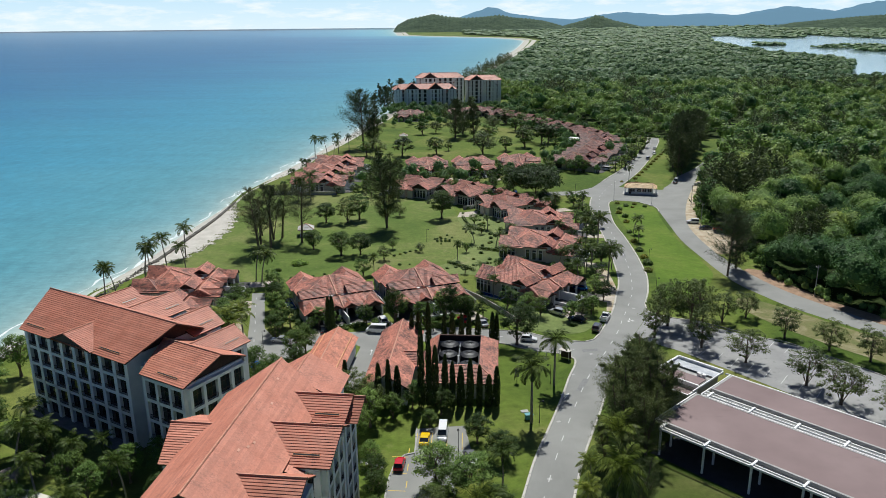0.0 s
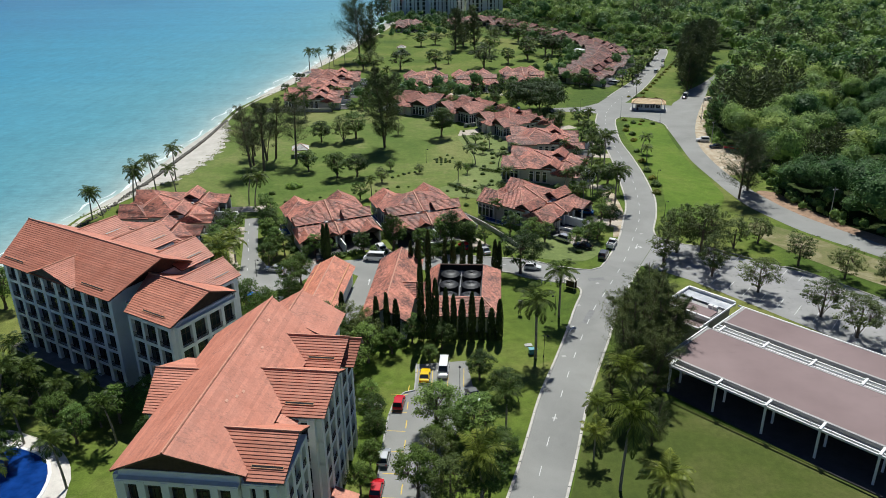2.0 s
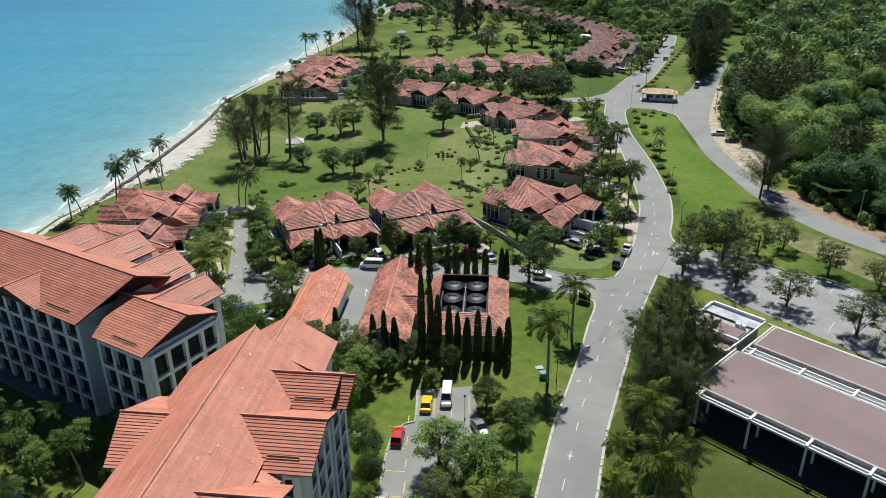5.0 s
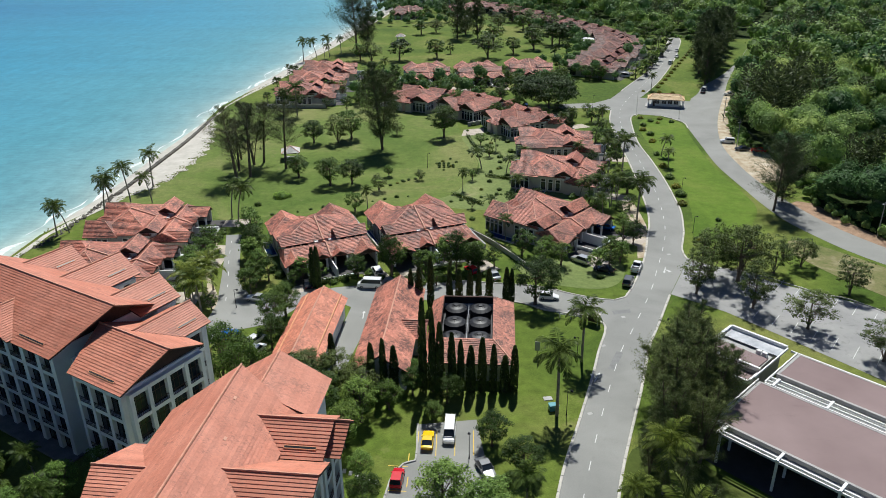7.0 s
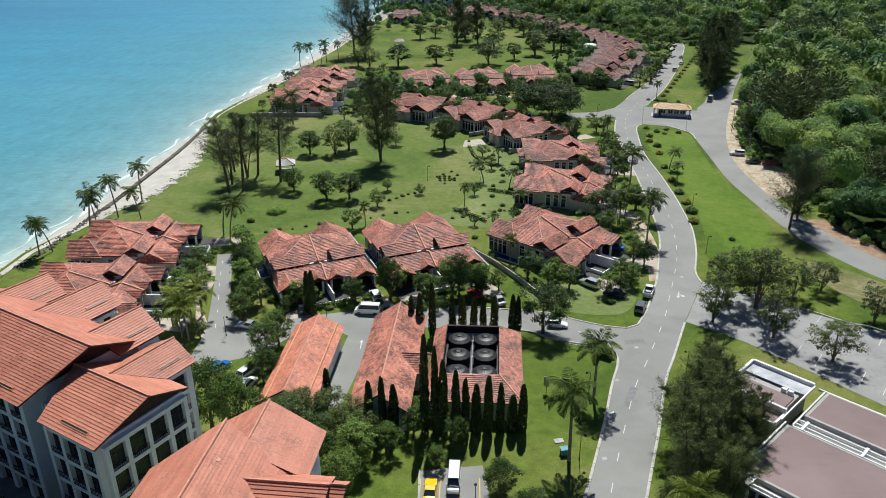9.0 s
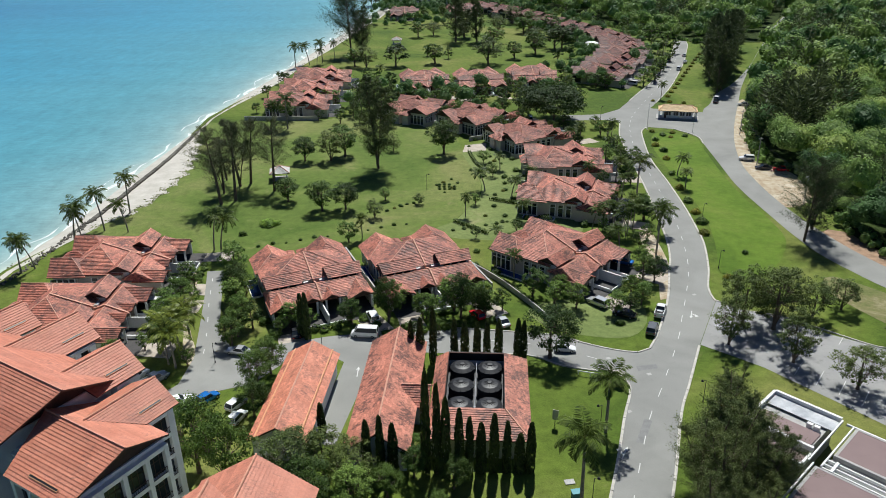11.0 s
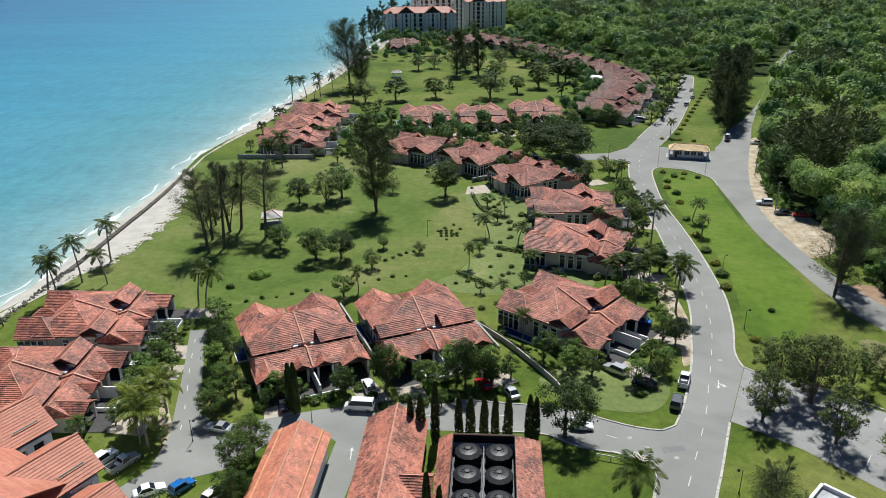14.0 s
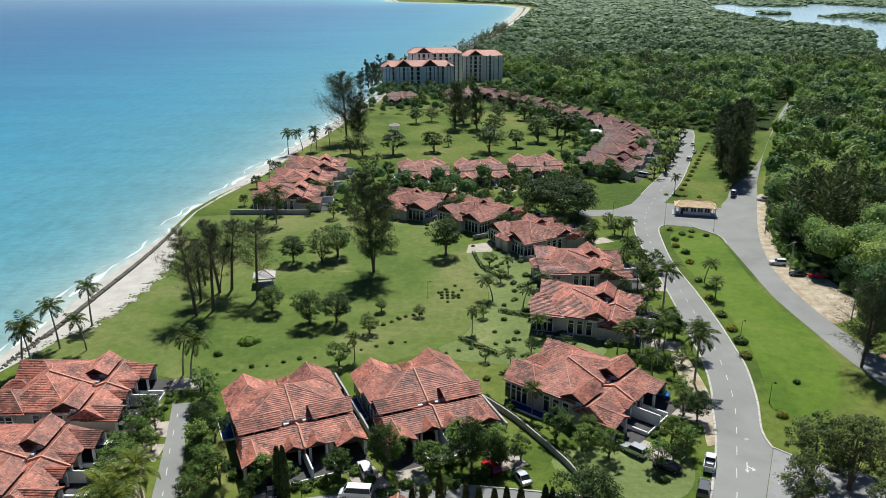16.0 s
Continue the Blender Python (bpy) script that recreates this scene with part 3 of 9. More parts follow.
def in_wood(x, y):
    """Where the woods stand."""
    east = x > along(WOOD_EDGE, y)
    north = (y > 478) & (x > along(WOOD_EDGE2, y)) & ((x < along(RIGHT_EDGE, y) - np.where(np.asarray(y) < 590, 9, 5)) | (y > 830))
    return (east & (y > 60) & (y < 720)) | north | ((y > 720) & (x > along(RIGHT_EDGE, y) + 14) & (y < 835)) | ((y > 830) & (x > along(WOOD_EDGE2, y)))


yw = np.concatenate([np.arange(60, 720, 12.0), np.arange(720, 745, 12.0)])
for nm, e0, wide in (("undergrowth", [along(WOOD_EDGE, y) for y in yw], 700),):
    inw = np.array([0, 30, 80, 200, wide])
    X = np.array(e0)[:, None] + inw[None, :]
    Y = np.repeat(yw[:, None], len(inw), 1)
    grid_sheet(nm, X, Y, np.full_like(X, 0.12), M["undergrowth"], "forest floor coloured dark for the shade under the crowns", "forest floor")
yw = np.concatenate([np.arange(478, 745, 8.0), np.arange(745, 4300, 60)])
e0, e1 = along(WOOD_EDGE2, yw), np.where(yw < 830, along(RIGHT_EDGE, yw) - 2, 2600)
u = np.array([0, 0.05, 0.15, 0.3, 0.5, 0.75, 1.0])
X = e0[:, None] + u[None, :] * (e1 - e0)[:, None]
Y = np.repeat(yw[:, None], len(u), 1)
grid_sheet("undergrowth_north", X, Y, 0.12 + lift(X, Y), M["undergrowth"], "forest floor coloured dark for the shade under the crowns", "forest floor")
# lagoon
strip_sheet("water_lagoon", [(470, 905), (560, 1080), (680, 1300), (705, 1500), (690, 1680), (740, 2000), (850, 2500), (1010, 3028)],
            [(760, 880), (860, 1150), (1000, 1420), (1150, 1700), (1300, 2000), (1450, 2350), (1460, 2560), (1400, 2980)], 0.6, M["lagoon"], "pale still water of a lagoon behind the woods", "lagoon", 40)
lag = bpy.data.objects["water_lagoon"].data
for v in lag.vertices:
    v.co.z += float(lift(v.co.x, v.co.y)) * 1.0 + 1.0

# ---- roofs and facades ----


def slope(bm, a, b, c, d, course=0.42, wide=0.8, lip=0.05):
    """Tiles laid in courses on one plane: a, b along the eave, c above b, d above a."""
    a, b, c, d = (Vector(p) for p in (a, b, c, d))
    n = (b - a).cross(d - a) if (d - a).length > 0.01 else (b - a).cross(c - a)
    if n.z < 0:
        a, b, c, d = b, a, d, c
        n = -n
    n.normalize()
    k = max(2, round(((d + c) / 2 - (a + b) / 2).length / course))
    for i in range(k):
        f0, f1 = i / k, (i + 1) / k
        l0, r0, l1, r1 = a.lerp(d, f0), b.lerp(c, f0), a.lerp(d, f1), b.lerp(c, f1)
        m = max(1, round((r0 - l0).length / wide))
        for j in range(m):
            u0, u1 = j / m, (j + 1) / m
            h = n * lip * (0.85 + 0.3 * ((i * 7 + j * 3) % 5) / 5) if wide < 2 else n * lip
            p0, p1, q1, q0 = l0.lerp(r0, u0), l0.lerp(r0, u1), l1.lerp(r1, u1), l1.lerp(r1, u0)
            v = [bm.verts.new(p) for p in (p0 + h, p1 + h, q1 + n * 0.012, q0 + n * 0.012, p0 - n * 0.01, p1 - n * 0.01)]
            if (q1 - q0).length > 0.02:
                bm.faces.new(v[:4])
            else:
                bm.faces.new(v[:3])
            bm.faces.new((v[4], v[5], v[1], v[0]))


def roof(parent, name, planes, ridges=(), tile="tile_villa", label="", thick=0.2, course=0.42, cap=0.14):
    """One roof: tiled planes over a dark timber deck, with mortared ridge caps."""
    bm, dk = bmesh.new(), bmesh.new()
    for pl in planes:
        p = [Vector(q) for q in pl]
        if len(p) == 3:
            p = [p[0], p[1], p[2], p[2]]
        slope(bm, *p, course=course, wide=9.0 if tile == "tile_hotel" else 0.8, lip=0.075 if tile == "tile_hotel" else 0.09)
        q = [p[0], p[1], p[2]] + ([p[3]] if (p[3] - p[2]).length > 0.01 else [])
        n = (q[1] - q[0]).cross(q[-1] - q[0]).normalized()
        if n.z < 0:
            q, n = q[::-1], -n
        top = [dk.verts.new(v - n * 0.02) for v in q]
        low = [dk.verts.new(v - n * thick) for v in q]
        dk.faces.new(top)
        dk.faces.new(low[::-1])
        for i in range(len(q)):
            j = (i + 1) % len(q)
            dk.faces.new((low[i], low[j], top[j], top[i]))
    ob = part(name, dk, M["soffit"], parent, label)
    tagged(part("roof_tiles", bm, M[tile], ob), kind="stuff")
    if ridges:
        rb = bmesh.new()
        for p, q in ridges:
            p, q = Vector(p), Vector(q)
            k = max(1, int((q - p).length / 0.55))
            for i in range(k):
                up = Vector((0, 0, 0.07 if tile == "tile_hotel" else 0.04))
                cyl(rb, p.lerp(q, i / k) + up, p.lerp(q, (i + 1.08) / k) + up, cap * 1.06, cap * 0.92, 6, False)
        hot = tile == "tile_hotel"
        tagged(part("ridge_tiles", rb, M["ridge_hotel" if hot else "ridge"], ob, "row of orange ridge tiles" if hot else "pale mortared ridge tiles"), kind="stuff")
    return ob


def gable_x(x0, x1, y0, y1, ze, zr, prow0=0.0, prow1=0.0, yr=None):
    """Planes and ridge of a gable roof whose ridge runs along x."""
    yr = (y0 + y1) / 2 if yr is None else yr
    r0, r1 = (x0 - prow0, yr, zr), (x1 + prow1, yr, zr)
    return [[(x0, y0, ze), (x1, y0, ze), r1, r0], [(x1, y1, ze), (x0, y1, ze), r0, r1]], [(r0, r1)]


def gable_y(x0, x1, y0, y1, ze, zr, prow0=0.0, prow1=0.0, xr=None):
    xr = (x0 + x1) / 2 if xr is None else xr
    r0, r1 = (xr, y0 - prow0, zr), (xr, y1 + prow1, zr)
    return [[(x0, y1, ze), (x0, y0, ze), r0, r1], [(x1, y0, ze), (x1, y1, ze), r1, r0]], [(r0, r1)]


def hip(x0, x1, y0, y1, ze, zr, rx0, rx1, ry0, ry1):
    """Planes and ridges of a hip roof whose ridge runs from (rx0, ry0) to (rx1, ry1)."""
    a, b, c, d = (x0, y0, ze), (x1, y0, ze), (x1, y1, ze), (x0, y1, ze)
    p, q = (rx0, ry0, zr), (rx1, ry1, zr)
    if abs(rx1 - rx0) >= abs(ry1 - ry0):
        return [[a, b, q, p], [b, c, q], [c, d, p, q], [d, a, p]], [(p, q), (a, p), (d, p), (b, q), (c, q)]
    return [[a, b, p], [b, c, q, p], [c, d, q], [d, a, p, q]], [(p, q), (a, p), (b, p), (c, q), (d, q)]


def gable_wall(parent, pts, thick_dir, material="timber", label="dark timber gable boarding"):
    """A flat triangular gable filling with thickness."""
    bm = bmesh.new()
    t = Vector(thick_dir)
    a = [bm.verts.new(Vector(p)) for p in pts]
    b = [bm.verts.new(Vector(p) + t) for p in pts]
    bm.faces.new(a)
    bm.faces.new(b[::-1])
    for i in range(len(a)):
        j = (i + 1) % len(a)
        bm.faces.new((a[i], b[i], b[j], a[j]))
    bmesh.ops.recalc_face_normals(bm, faces=bm.faces)
    return part("gable", bm, M[material], parent, label)


_shared = {}


def shared(key, make, material):
    if key not in _shared:
        _shared[key] = mesh_of(key[0], make(), material)
    return _shared[key]


def facade(parent, p0, p1, z0, storeys, h, bays, rail=True, pier=0.9, deep=0.75):
    """Piers, floor bands, glazed doors and balcony rails on a wall that runs from p0 to p1 with its outside on the right."""
    p0, p1 = Vector((*p0, 0)), Vector((*p1, 0))
    L = (p1 - p0).length
    ang = math.degrees(math.atan2(p1.y - p0.y, p1.x - p0.x))
    base = pose(p0.x, p0.y, z0, 0, 0, ang)
    w = L / bays
    H = storeys * h
    pm = shared(("pier", pier, deep, H), lambda: boxes((-pier / 2, -deep, 0, pier / 2, 0.05, H), bevel=0.03), M["white"])
    for i in range(bays + 1):
        x = min(max(i * w, pier / 2), L - pier / 2)
        part("pier", pm, parent=parent, at=base @ pose(x, 0, 0))
    bmsh = shared(("floor_band", round(L, 2), deep), lambda: boxes((0, -deep + 0.06, -0.42, L, 0.05, 0.16)), M["white"])
    for s in range(1, storeys + 1):
        part("floor_band", bmsh, parent=parent, at=base @ pose(0, 0, s * h))
    gw, gh = w - pier, h - 0.55
    gl = shared(("window", round(w, 2), h, pier), lambda: boxes((pier / 2 + 0.05, -0.1, 0.16, pier / 2 + gw - 0.05, -0.05, 0.16 + gh)), M["glass"])

    def frame_bm():
        bm = bmesh.new()
        x0, x1, zt = pier / 2 + 0.05, pier / 2 + gw - 0.05, 0.16 + gh
        for k in range(4):
            x = x0 + (x1 - x0) * k / 3
            box(bm, x - 0.04, -0.15, 0.16, x + 0.04, -0.1, zt)
        box(bm, x0, -0.15, zt - 0.08, x1, -0.1, zt)
        box(bm, x0, -0.15, 2.1, x1, -0.1, 2.17)
        return bm

    fr = shared(("window_frame", round(w, 2), h, pier), frame_bm, M["timber"])

    def rail_bm():
        """One welded rail: top and bottom bars joined by upright bars."""
        bm = bmesh.new()
        x0, x1 = pier / 2 + 0.02, pier / 2 + gw - 0.02
        n = max(4, int(gw / 0.28))
        xs = [x0 + (x1 - x0 - 0.04) * k / n + d for k in range(n + 1) for d in (0.0, 0.04)]
        zs = (0.2, 0.26, 0.95, 1.03)
        grid = [[bm.verts.new((x, -deep + 0.07, z)) for x in xs] for z in zs]
        for i in range(3):
            for j in range(len(xs) - 1):
                if i != 1 or j % 2 == 0:
                    bm.faces.new((grid[i][j], grid[i][j + 1], grid[i + 1][j + 1], grid[i + 1][j]))
        ex = bmesh.ops.extrude_face_region(bm, geom=bm.faces[:])
        for v in ex["geom"]:
            if isinstance(v, bmesh.types.BMVert):
                v.co.y += 0.05
        bmesh.ops.recalc_face_normals(bm, faces=bm.faces)
        return bm

    rl = shared(("balcony_rail", round(w, 2), deep), rail_bm, M["timber"])
    for s in range(storeys):
        for i in range(bays):
            at = base @ pose(i * w, 0, s * h)
            win = part("window", gl, parent=parent, at=at)
            part("window_frame", fr, parent=win)
            if rail and s:
                part("balcony_rail", rl, parent=parent, at=at)


def vent(parent, at, long=5.0, wide=0.38):
    """A long louvred slot let into a roof, with a pale frame."""
    bm = boxes((-long / 2, -wide / 2, 0, long / 2, -wide / 2 + 0.07, 0.1), (-long / 2, wide / 2 - 0.07, 0, long / 2, wide / 2, 0.1),
               (-long / 2, -wide / 2, 0, -long / 2 + 0.07, wide / 2, 0.1), (long / 2 - 0.07, -wide / 2, 0, long / 2, wide / 2, 0.1))
    ob = part("roof_vent", bm, M["ridge_pale"], parent, "long roof vent with a pale frame", at)
    part("slot", boxes((-long / 2 + 0.07, -wide / 2 + 0.07, 0.02, long / 2 - 0.07, wide / 2 - 0.07, 0.1)), M["black"], ob)
    return ob


# ---- hotel block nearest the parking court ----
hb = thing("hotel_block", "five-storey hotel block with orange clay roof and deep white-framed balconies", "hotel", -22.9, 93.6, 0, -6.6, "hotel blocks")
part("wall", boxes((-7.2, -14.4, 0, 6.4, 14.6, 18.0)), M["white"], hb)
for x0, y0, x1, y1 in ((6.3, -13.8, 10.4, -5.6), (6.3, -2.0, 11.2, 6.9), (6.3, 8.2, 11.0, 14.9), (-9.2, -2.4, -7.1, 8.2), (-3, 14.5, 8.2, 22)):
    part("wall", boxes((x0, y0, 0, x1, y1, 17.6)), M["white"], hb)
tl = "tile_hotel"
E0, RZ = 18.2, 22.8
roof(hb, "main_roof", [[(-7.9, 14.6, 17.9), (-7.9, -14.8, 17.9), (0, -17.4, RZ), (0, 17.5, RZ)], [(7.2, -14.6, E0), (7.2, 14.8, E0), (0, 17.5, RZ), (0, -17.4, RZ)]],
     [((0, -17.4, RZ), (0, 17.5, RZ))], tl, "broad orange clay tile roof with pale ridge")
gable_wall(hb, [(-7.6, -14.3, 17.8), (7.0, -14.3, 18.0), (0, -14.3, 22.5)], (0, 0.25, 0))
gable_wall(hb, [(-7.6, 14.4, 17.8), (7.0, 14.4, 18.0), (0, 14.4, 22.5)], (0, -0.25, 0))
for yr, hw, xe, zr, ze in ((-9.7, 5.0, 11.3, 20.6, 17.7), (2.4, 5.45, 12.6, 20.6, 17.6), (11.5, 3.9, 11.9, 20.3, 17.9)):
    xw = 7.2 * (RZ - zr) / (RZ - E0) - 0.2
    r0, r1 = (xw, yr, zr), (xe + 0.5, yr, zr)
    roof(hb, "bay_roof", [[(7.0, yr - hw, ze), (xe, yr - hw, ze), r1, r0], [(xe, yr + hw, ze), (7.0, yr + hw, ze), r0, r1]], [(r0, r1)], tl, "orange tiled cross gable over a projecting bay")
    gable_wall(hb, [(xe - 0.9, yr - hw + 0.5, ze), (xe - 0.9, yr + hw - 0.5, ze), (xe - 0.9, yr, zr - 0.25)], (-0.2, 0, 0))
    s = math.atan2(zr - ze, hw)
    vent(hb, Matrix.Translation((9.2, yr - hw * 0.72, ze + (zr - ze) * 0.28 + 0.05)) @ Euler((s, 0, 0)).to_matrix().to_4x4(), 3.6)
r0, r1 = (-4.9, 2.9, 19.6), (-10.9, 2.9, 19.6)
roof(hb, "bay_roof", [[(-9.9, -3.6, 17.2), (-7.5, -3.6, 17.2), r0, r1], [(-7.5, 9.2, 17.2), (-9.9, 9.2, 17.2), r1, r0]], [(r0, r1)], tl, "orange tiled cross gable over a projecting bay")
pl, rd = gable_y(-3.6, 9.0, 15.0, 23, 17.6, 20.9, 0, 0.8, 2.4)
roof(hb, "north_roof", pl, rd, tl, "lower orange tiled roof at the end of the block")
roof(hb, "bay_roof", *gable_x(9.0, 13.4, 9.0, 15.6, 17.2, 19.7, 0, 0.5), tl, "orange tiled cross gable over a projecting bay")
# shed roof stepping down between the bays
for ya, yb in ((-4.6, -3.0), (7.9, 8.2)):
    roof(hb, "step_roof", [[(9.4, ya, 17.0), (9.4, yb, 17.0), (6.4, yb, 18.2), (6.4, ya, 18.2)]], (), tl)
facade(hb, (10.4, -13.8), (10.4, -5.6), 0, 5, 3.4, 3)
facade(hb, (11.2, -2.0), (11.2, 6.9), 0, 5, 3.4, 3)
facade(hb, (11.0, 8.2), (11.0, 14.9), 0, 5, 3.4, 2)
facade(hb, (6.5, -13.8), (10.4, -13.8), 0, 5, 3.4, 2)
facade(hb, (6.5, -2.0), (11.2, -2.0), 0, 5, 3.4, 2)
facade(hb, (6.4, -5.6), (6.4, -2.0), 0, 5, 3.4, 1)
facade(hb, (-7.2, -14.4), (6.4, -14.4), 0, 5, 3.4, 5)
facade(hb, (-7.2, 14.6), (-7.2, 8.2), 0, 5, 3.4, 2)
facade(hb, (-7.2, -2.4), (-7.2, -14.4), 0, 5, 3.4, 4)
facade(hb, (-9.2, 8.2), (-9.2, -2.4), 0, 5, 3.4, 3)
# low porch roofs at the foot of the block
roof(hb, "porch_roof", [[(15.2, -5.0, 3.0), (15.2, 1.0, 3.0), (11.4, 1.0, 4.2), (11.4, -5.0, 4.2)], [(11.4, -5.0, 4.2), (15.2, -5.0, 3.0), (15.2, -8.4, 2.6), (11.4, -8.4, 2.6)]], (), tl, "low tiled porch roof at the foot of the wall")
part("porch_wall", boxes((11.3, -8.2, 0, 14.6, 0.8, 2.7)), M["white"], hb)
rp = [(-10.6, 1.5), (1.2, 12), (2.8, -4.5), (2.2, -6), (3.1, -3.2), (2.3, 6.0)]
for i, (x, y) in enumerate(rp[1:]):
    z = RZ - (RZ - E0) * x / 7.2 + 0.08
    part("patched_tile", boxes((-0.16, -0.26, 0, 0.16, 0.26, 0.04)), M["ridge"], hb, "pale replaced roof tile", pose(x, y, z, 0, math.degrees(math.atan2(RZ - E0, 7.2)), 0))

# ---- hotel block by the beach ----
M["forecourt2"] = plain("stained_terrace", (0.20, 0.19, 0.175), 0.85, var=0.25, scale=0.6)
ha = thing("hotel_block", "five-storey hotel block with orange gable roofs and shaded white balcony fronts", "hotel", -58, 137, 0, -31.2, "hotel blocks")
part("wall", boxes((-15.2, -7.4, 0, 14.6, 8.0, 17.4)), M["white"], ha)
part("wall", boxes((14.5, -5.0, 0, 18.7, 7.0, 15.6)), M["white"], ha)
part("wall", boxes((18.6, -7.6, 0, 28.4, 4.6, 15.8)), M["white"], ha)
part("wall", boxes((-4.6, 7.9, 0, 3.4, 13.6, 17.0)), M["white"], ha)
part("wall", boxes((7.4, 7.9, 0, 15.4, 11.4, 17.0)), M["white"], ha)
part("wall", boxes((17.4, 4.5, 0, 24.4, 9.0, 16.2)), M["white"], ha)
part("wall", boxes((-14.8, 7.9, 0, -7.2, 11.8, 16.8)), M["white"], ha)
RZ, E0 = 21.75, 17.0
r0, r1 = (-18.4, 0, RZ), (18.2, 0, RZ)
roof(ha, "main_roof", [[(-15.4, -8.9, E0), (15.2, -8.9, E0), r1, r0], [(15.2, 9.0, E0), (-15.4, 9.0, E0), r0, r1]], [(r0, r1)], tl, "broad orange clay tile roof with prow gables")
gable_wall(ha, [(14.4, -8.2, E0), (14.4, 8.2, E0), (14.4, 0, RZ - 0.3)], (-0.2, 0, 0))
gable_wall(ha, [(-14.9, -8.2, E0), (-14.9, 8.2, E0), (-14.9, 0, RZ - 0.3)], (0.2, 0, 0))
zr = 19.7
r0, r1 = (0.2, -9.9, zr), (0.2, -8.9 * (RZ - zr) / (RZ - E0) + 0.2, zr)
roof(ha, "front_gable", [[(-6.0, -4.0, 17.2), (-6.0, -9.3, 17.2), r0, r1], [(6.4, -9.3, 17.2), (6.4, -4.0, 17.2), r1, r0]], [(r0, r1)], tl, "shallow orange tiled gable on the front")
gable_wall(ha, [(-5.3, -8.7, 17.1), (5.8, -8.7, 17.1), (0.2, -8.7, zr - 0.25)], (0, 0.2, 0))
r0, r1 = (16.0, -1.3, 19.1), (30.0, -1.2, 19.1)
roof(ha, "wing_roof", [[(18.3, -8.7, 15.9), (29.0, -8.7, 15.9), r1, r0], [(28.8, 5.2, 16.1), (16.0, 5.2, 16.1), r0, r1]], [(r0, r1)], tl, "lower orange tiled roof over the wing")
gable_wall(ha, [(28.2, -8.0, 15.8), (28.2, 4.6, 15.9), (28.2, -1.2, 18.8)], (-0.2, 0, 0))
for xr, ye, zr, ze, hw in ((-11.0, 12.6, 19.4, 17.0, 4.6), (-0.7, 14.6, 19.6, 17.0, 4.8), (11.4, 12.4, 19.6, 17.0, 4.8), (20.9, 9.9, 18.5, 16.3, 4.3)):
    y0 = 9.0 * (RZ - zr) / (RZ - E0) if xr < 15 else 0.4
    r0, r1 = (xr, y0 - 0.3, zr), (xr, ye + 0.4, zr)
    roof(ha, "rear_gable", [[(xr - hw, ye, ze), (xr - hw, 5.0, ze), r0, r1], [(xr + hw, 5.0, ze), (xr + hw, ye, ze), r1, r0]], [(r0, r1)], tl, "orange tiled rear cross gable")
    vent(ha, Matrix.Translation((xr + hw * 0.66, ye - 3.0, ze + (zr - ze) * 0.34 + 0.05)) @ Euler((0, math.atan2(zr - ze, hw), 0)).to_matrix().to_4x4() @ pose(0, 0, 0, 0, 0, 90), 3.4)
sl = math.atan2(RZ - E0, 8.9)
for x in (-12.0, 9.6):
    vent(ha, Matrix.Translation((x, -7.6, E0 + 1.3 * math.tan(sl) + 0.06)) @ Euler((sl, 0, 0)).to_matrix().to_4x4(), 5.6)
vent(ha, Matrix.Translation((24.0, -7.5, 15.9 + 1.2 * math.tan(math.atan2(3.6, 8.2)) + 0.06)) @ Euler((math.atan2(3.6, 8.2), 0, 0)).to_matrix().to_4x4(), 5.0)
facade(ha, (-15.2, -7.4), (14.6, -7.4), 0, 5, 3.4, 8)
facade(ha, (14.6, -5.0), (18.6, -5.0), 0, 4, 3.8, 1, pier=0.6)
facade(ha, (18.6, -7.6), (28.4, -7.6), 0, 4, 3.8, 3, pier=0.6)
facade(ha, (28.4, -7.6), (28.4, 4.6), 0, 4, 3.8, 4, pier=0.6)
facade(ha, (-15.2, 8.0), (-15.2, -7.4), 0, 5, 3.4, 4)
facade(ha, (15.4, 7.9), (15.4, 11.4), 0, 5, 3.3, 1)
facade(ha, (24.4, 4.7), (24.4, 9.0), 0, 5, 3.2, 1)
facade(ha, (3.4, 7.9), (3.4, 13.6), 0, 5, 3.3, 2)
part("terrace", boxes((-16, -10.2, 0, 15, -7.3, 0.35), bevel=0.05), M["forecourt2"], ha, "raised concrete terrace")

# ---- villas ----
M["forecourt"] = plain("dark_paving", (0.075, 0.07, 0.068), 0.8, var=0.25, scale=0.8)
M["drive"] = plain("pale_drive", (0.46, 0.40, 0.33), 0.9, var=0.2, scale=0.5)


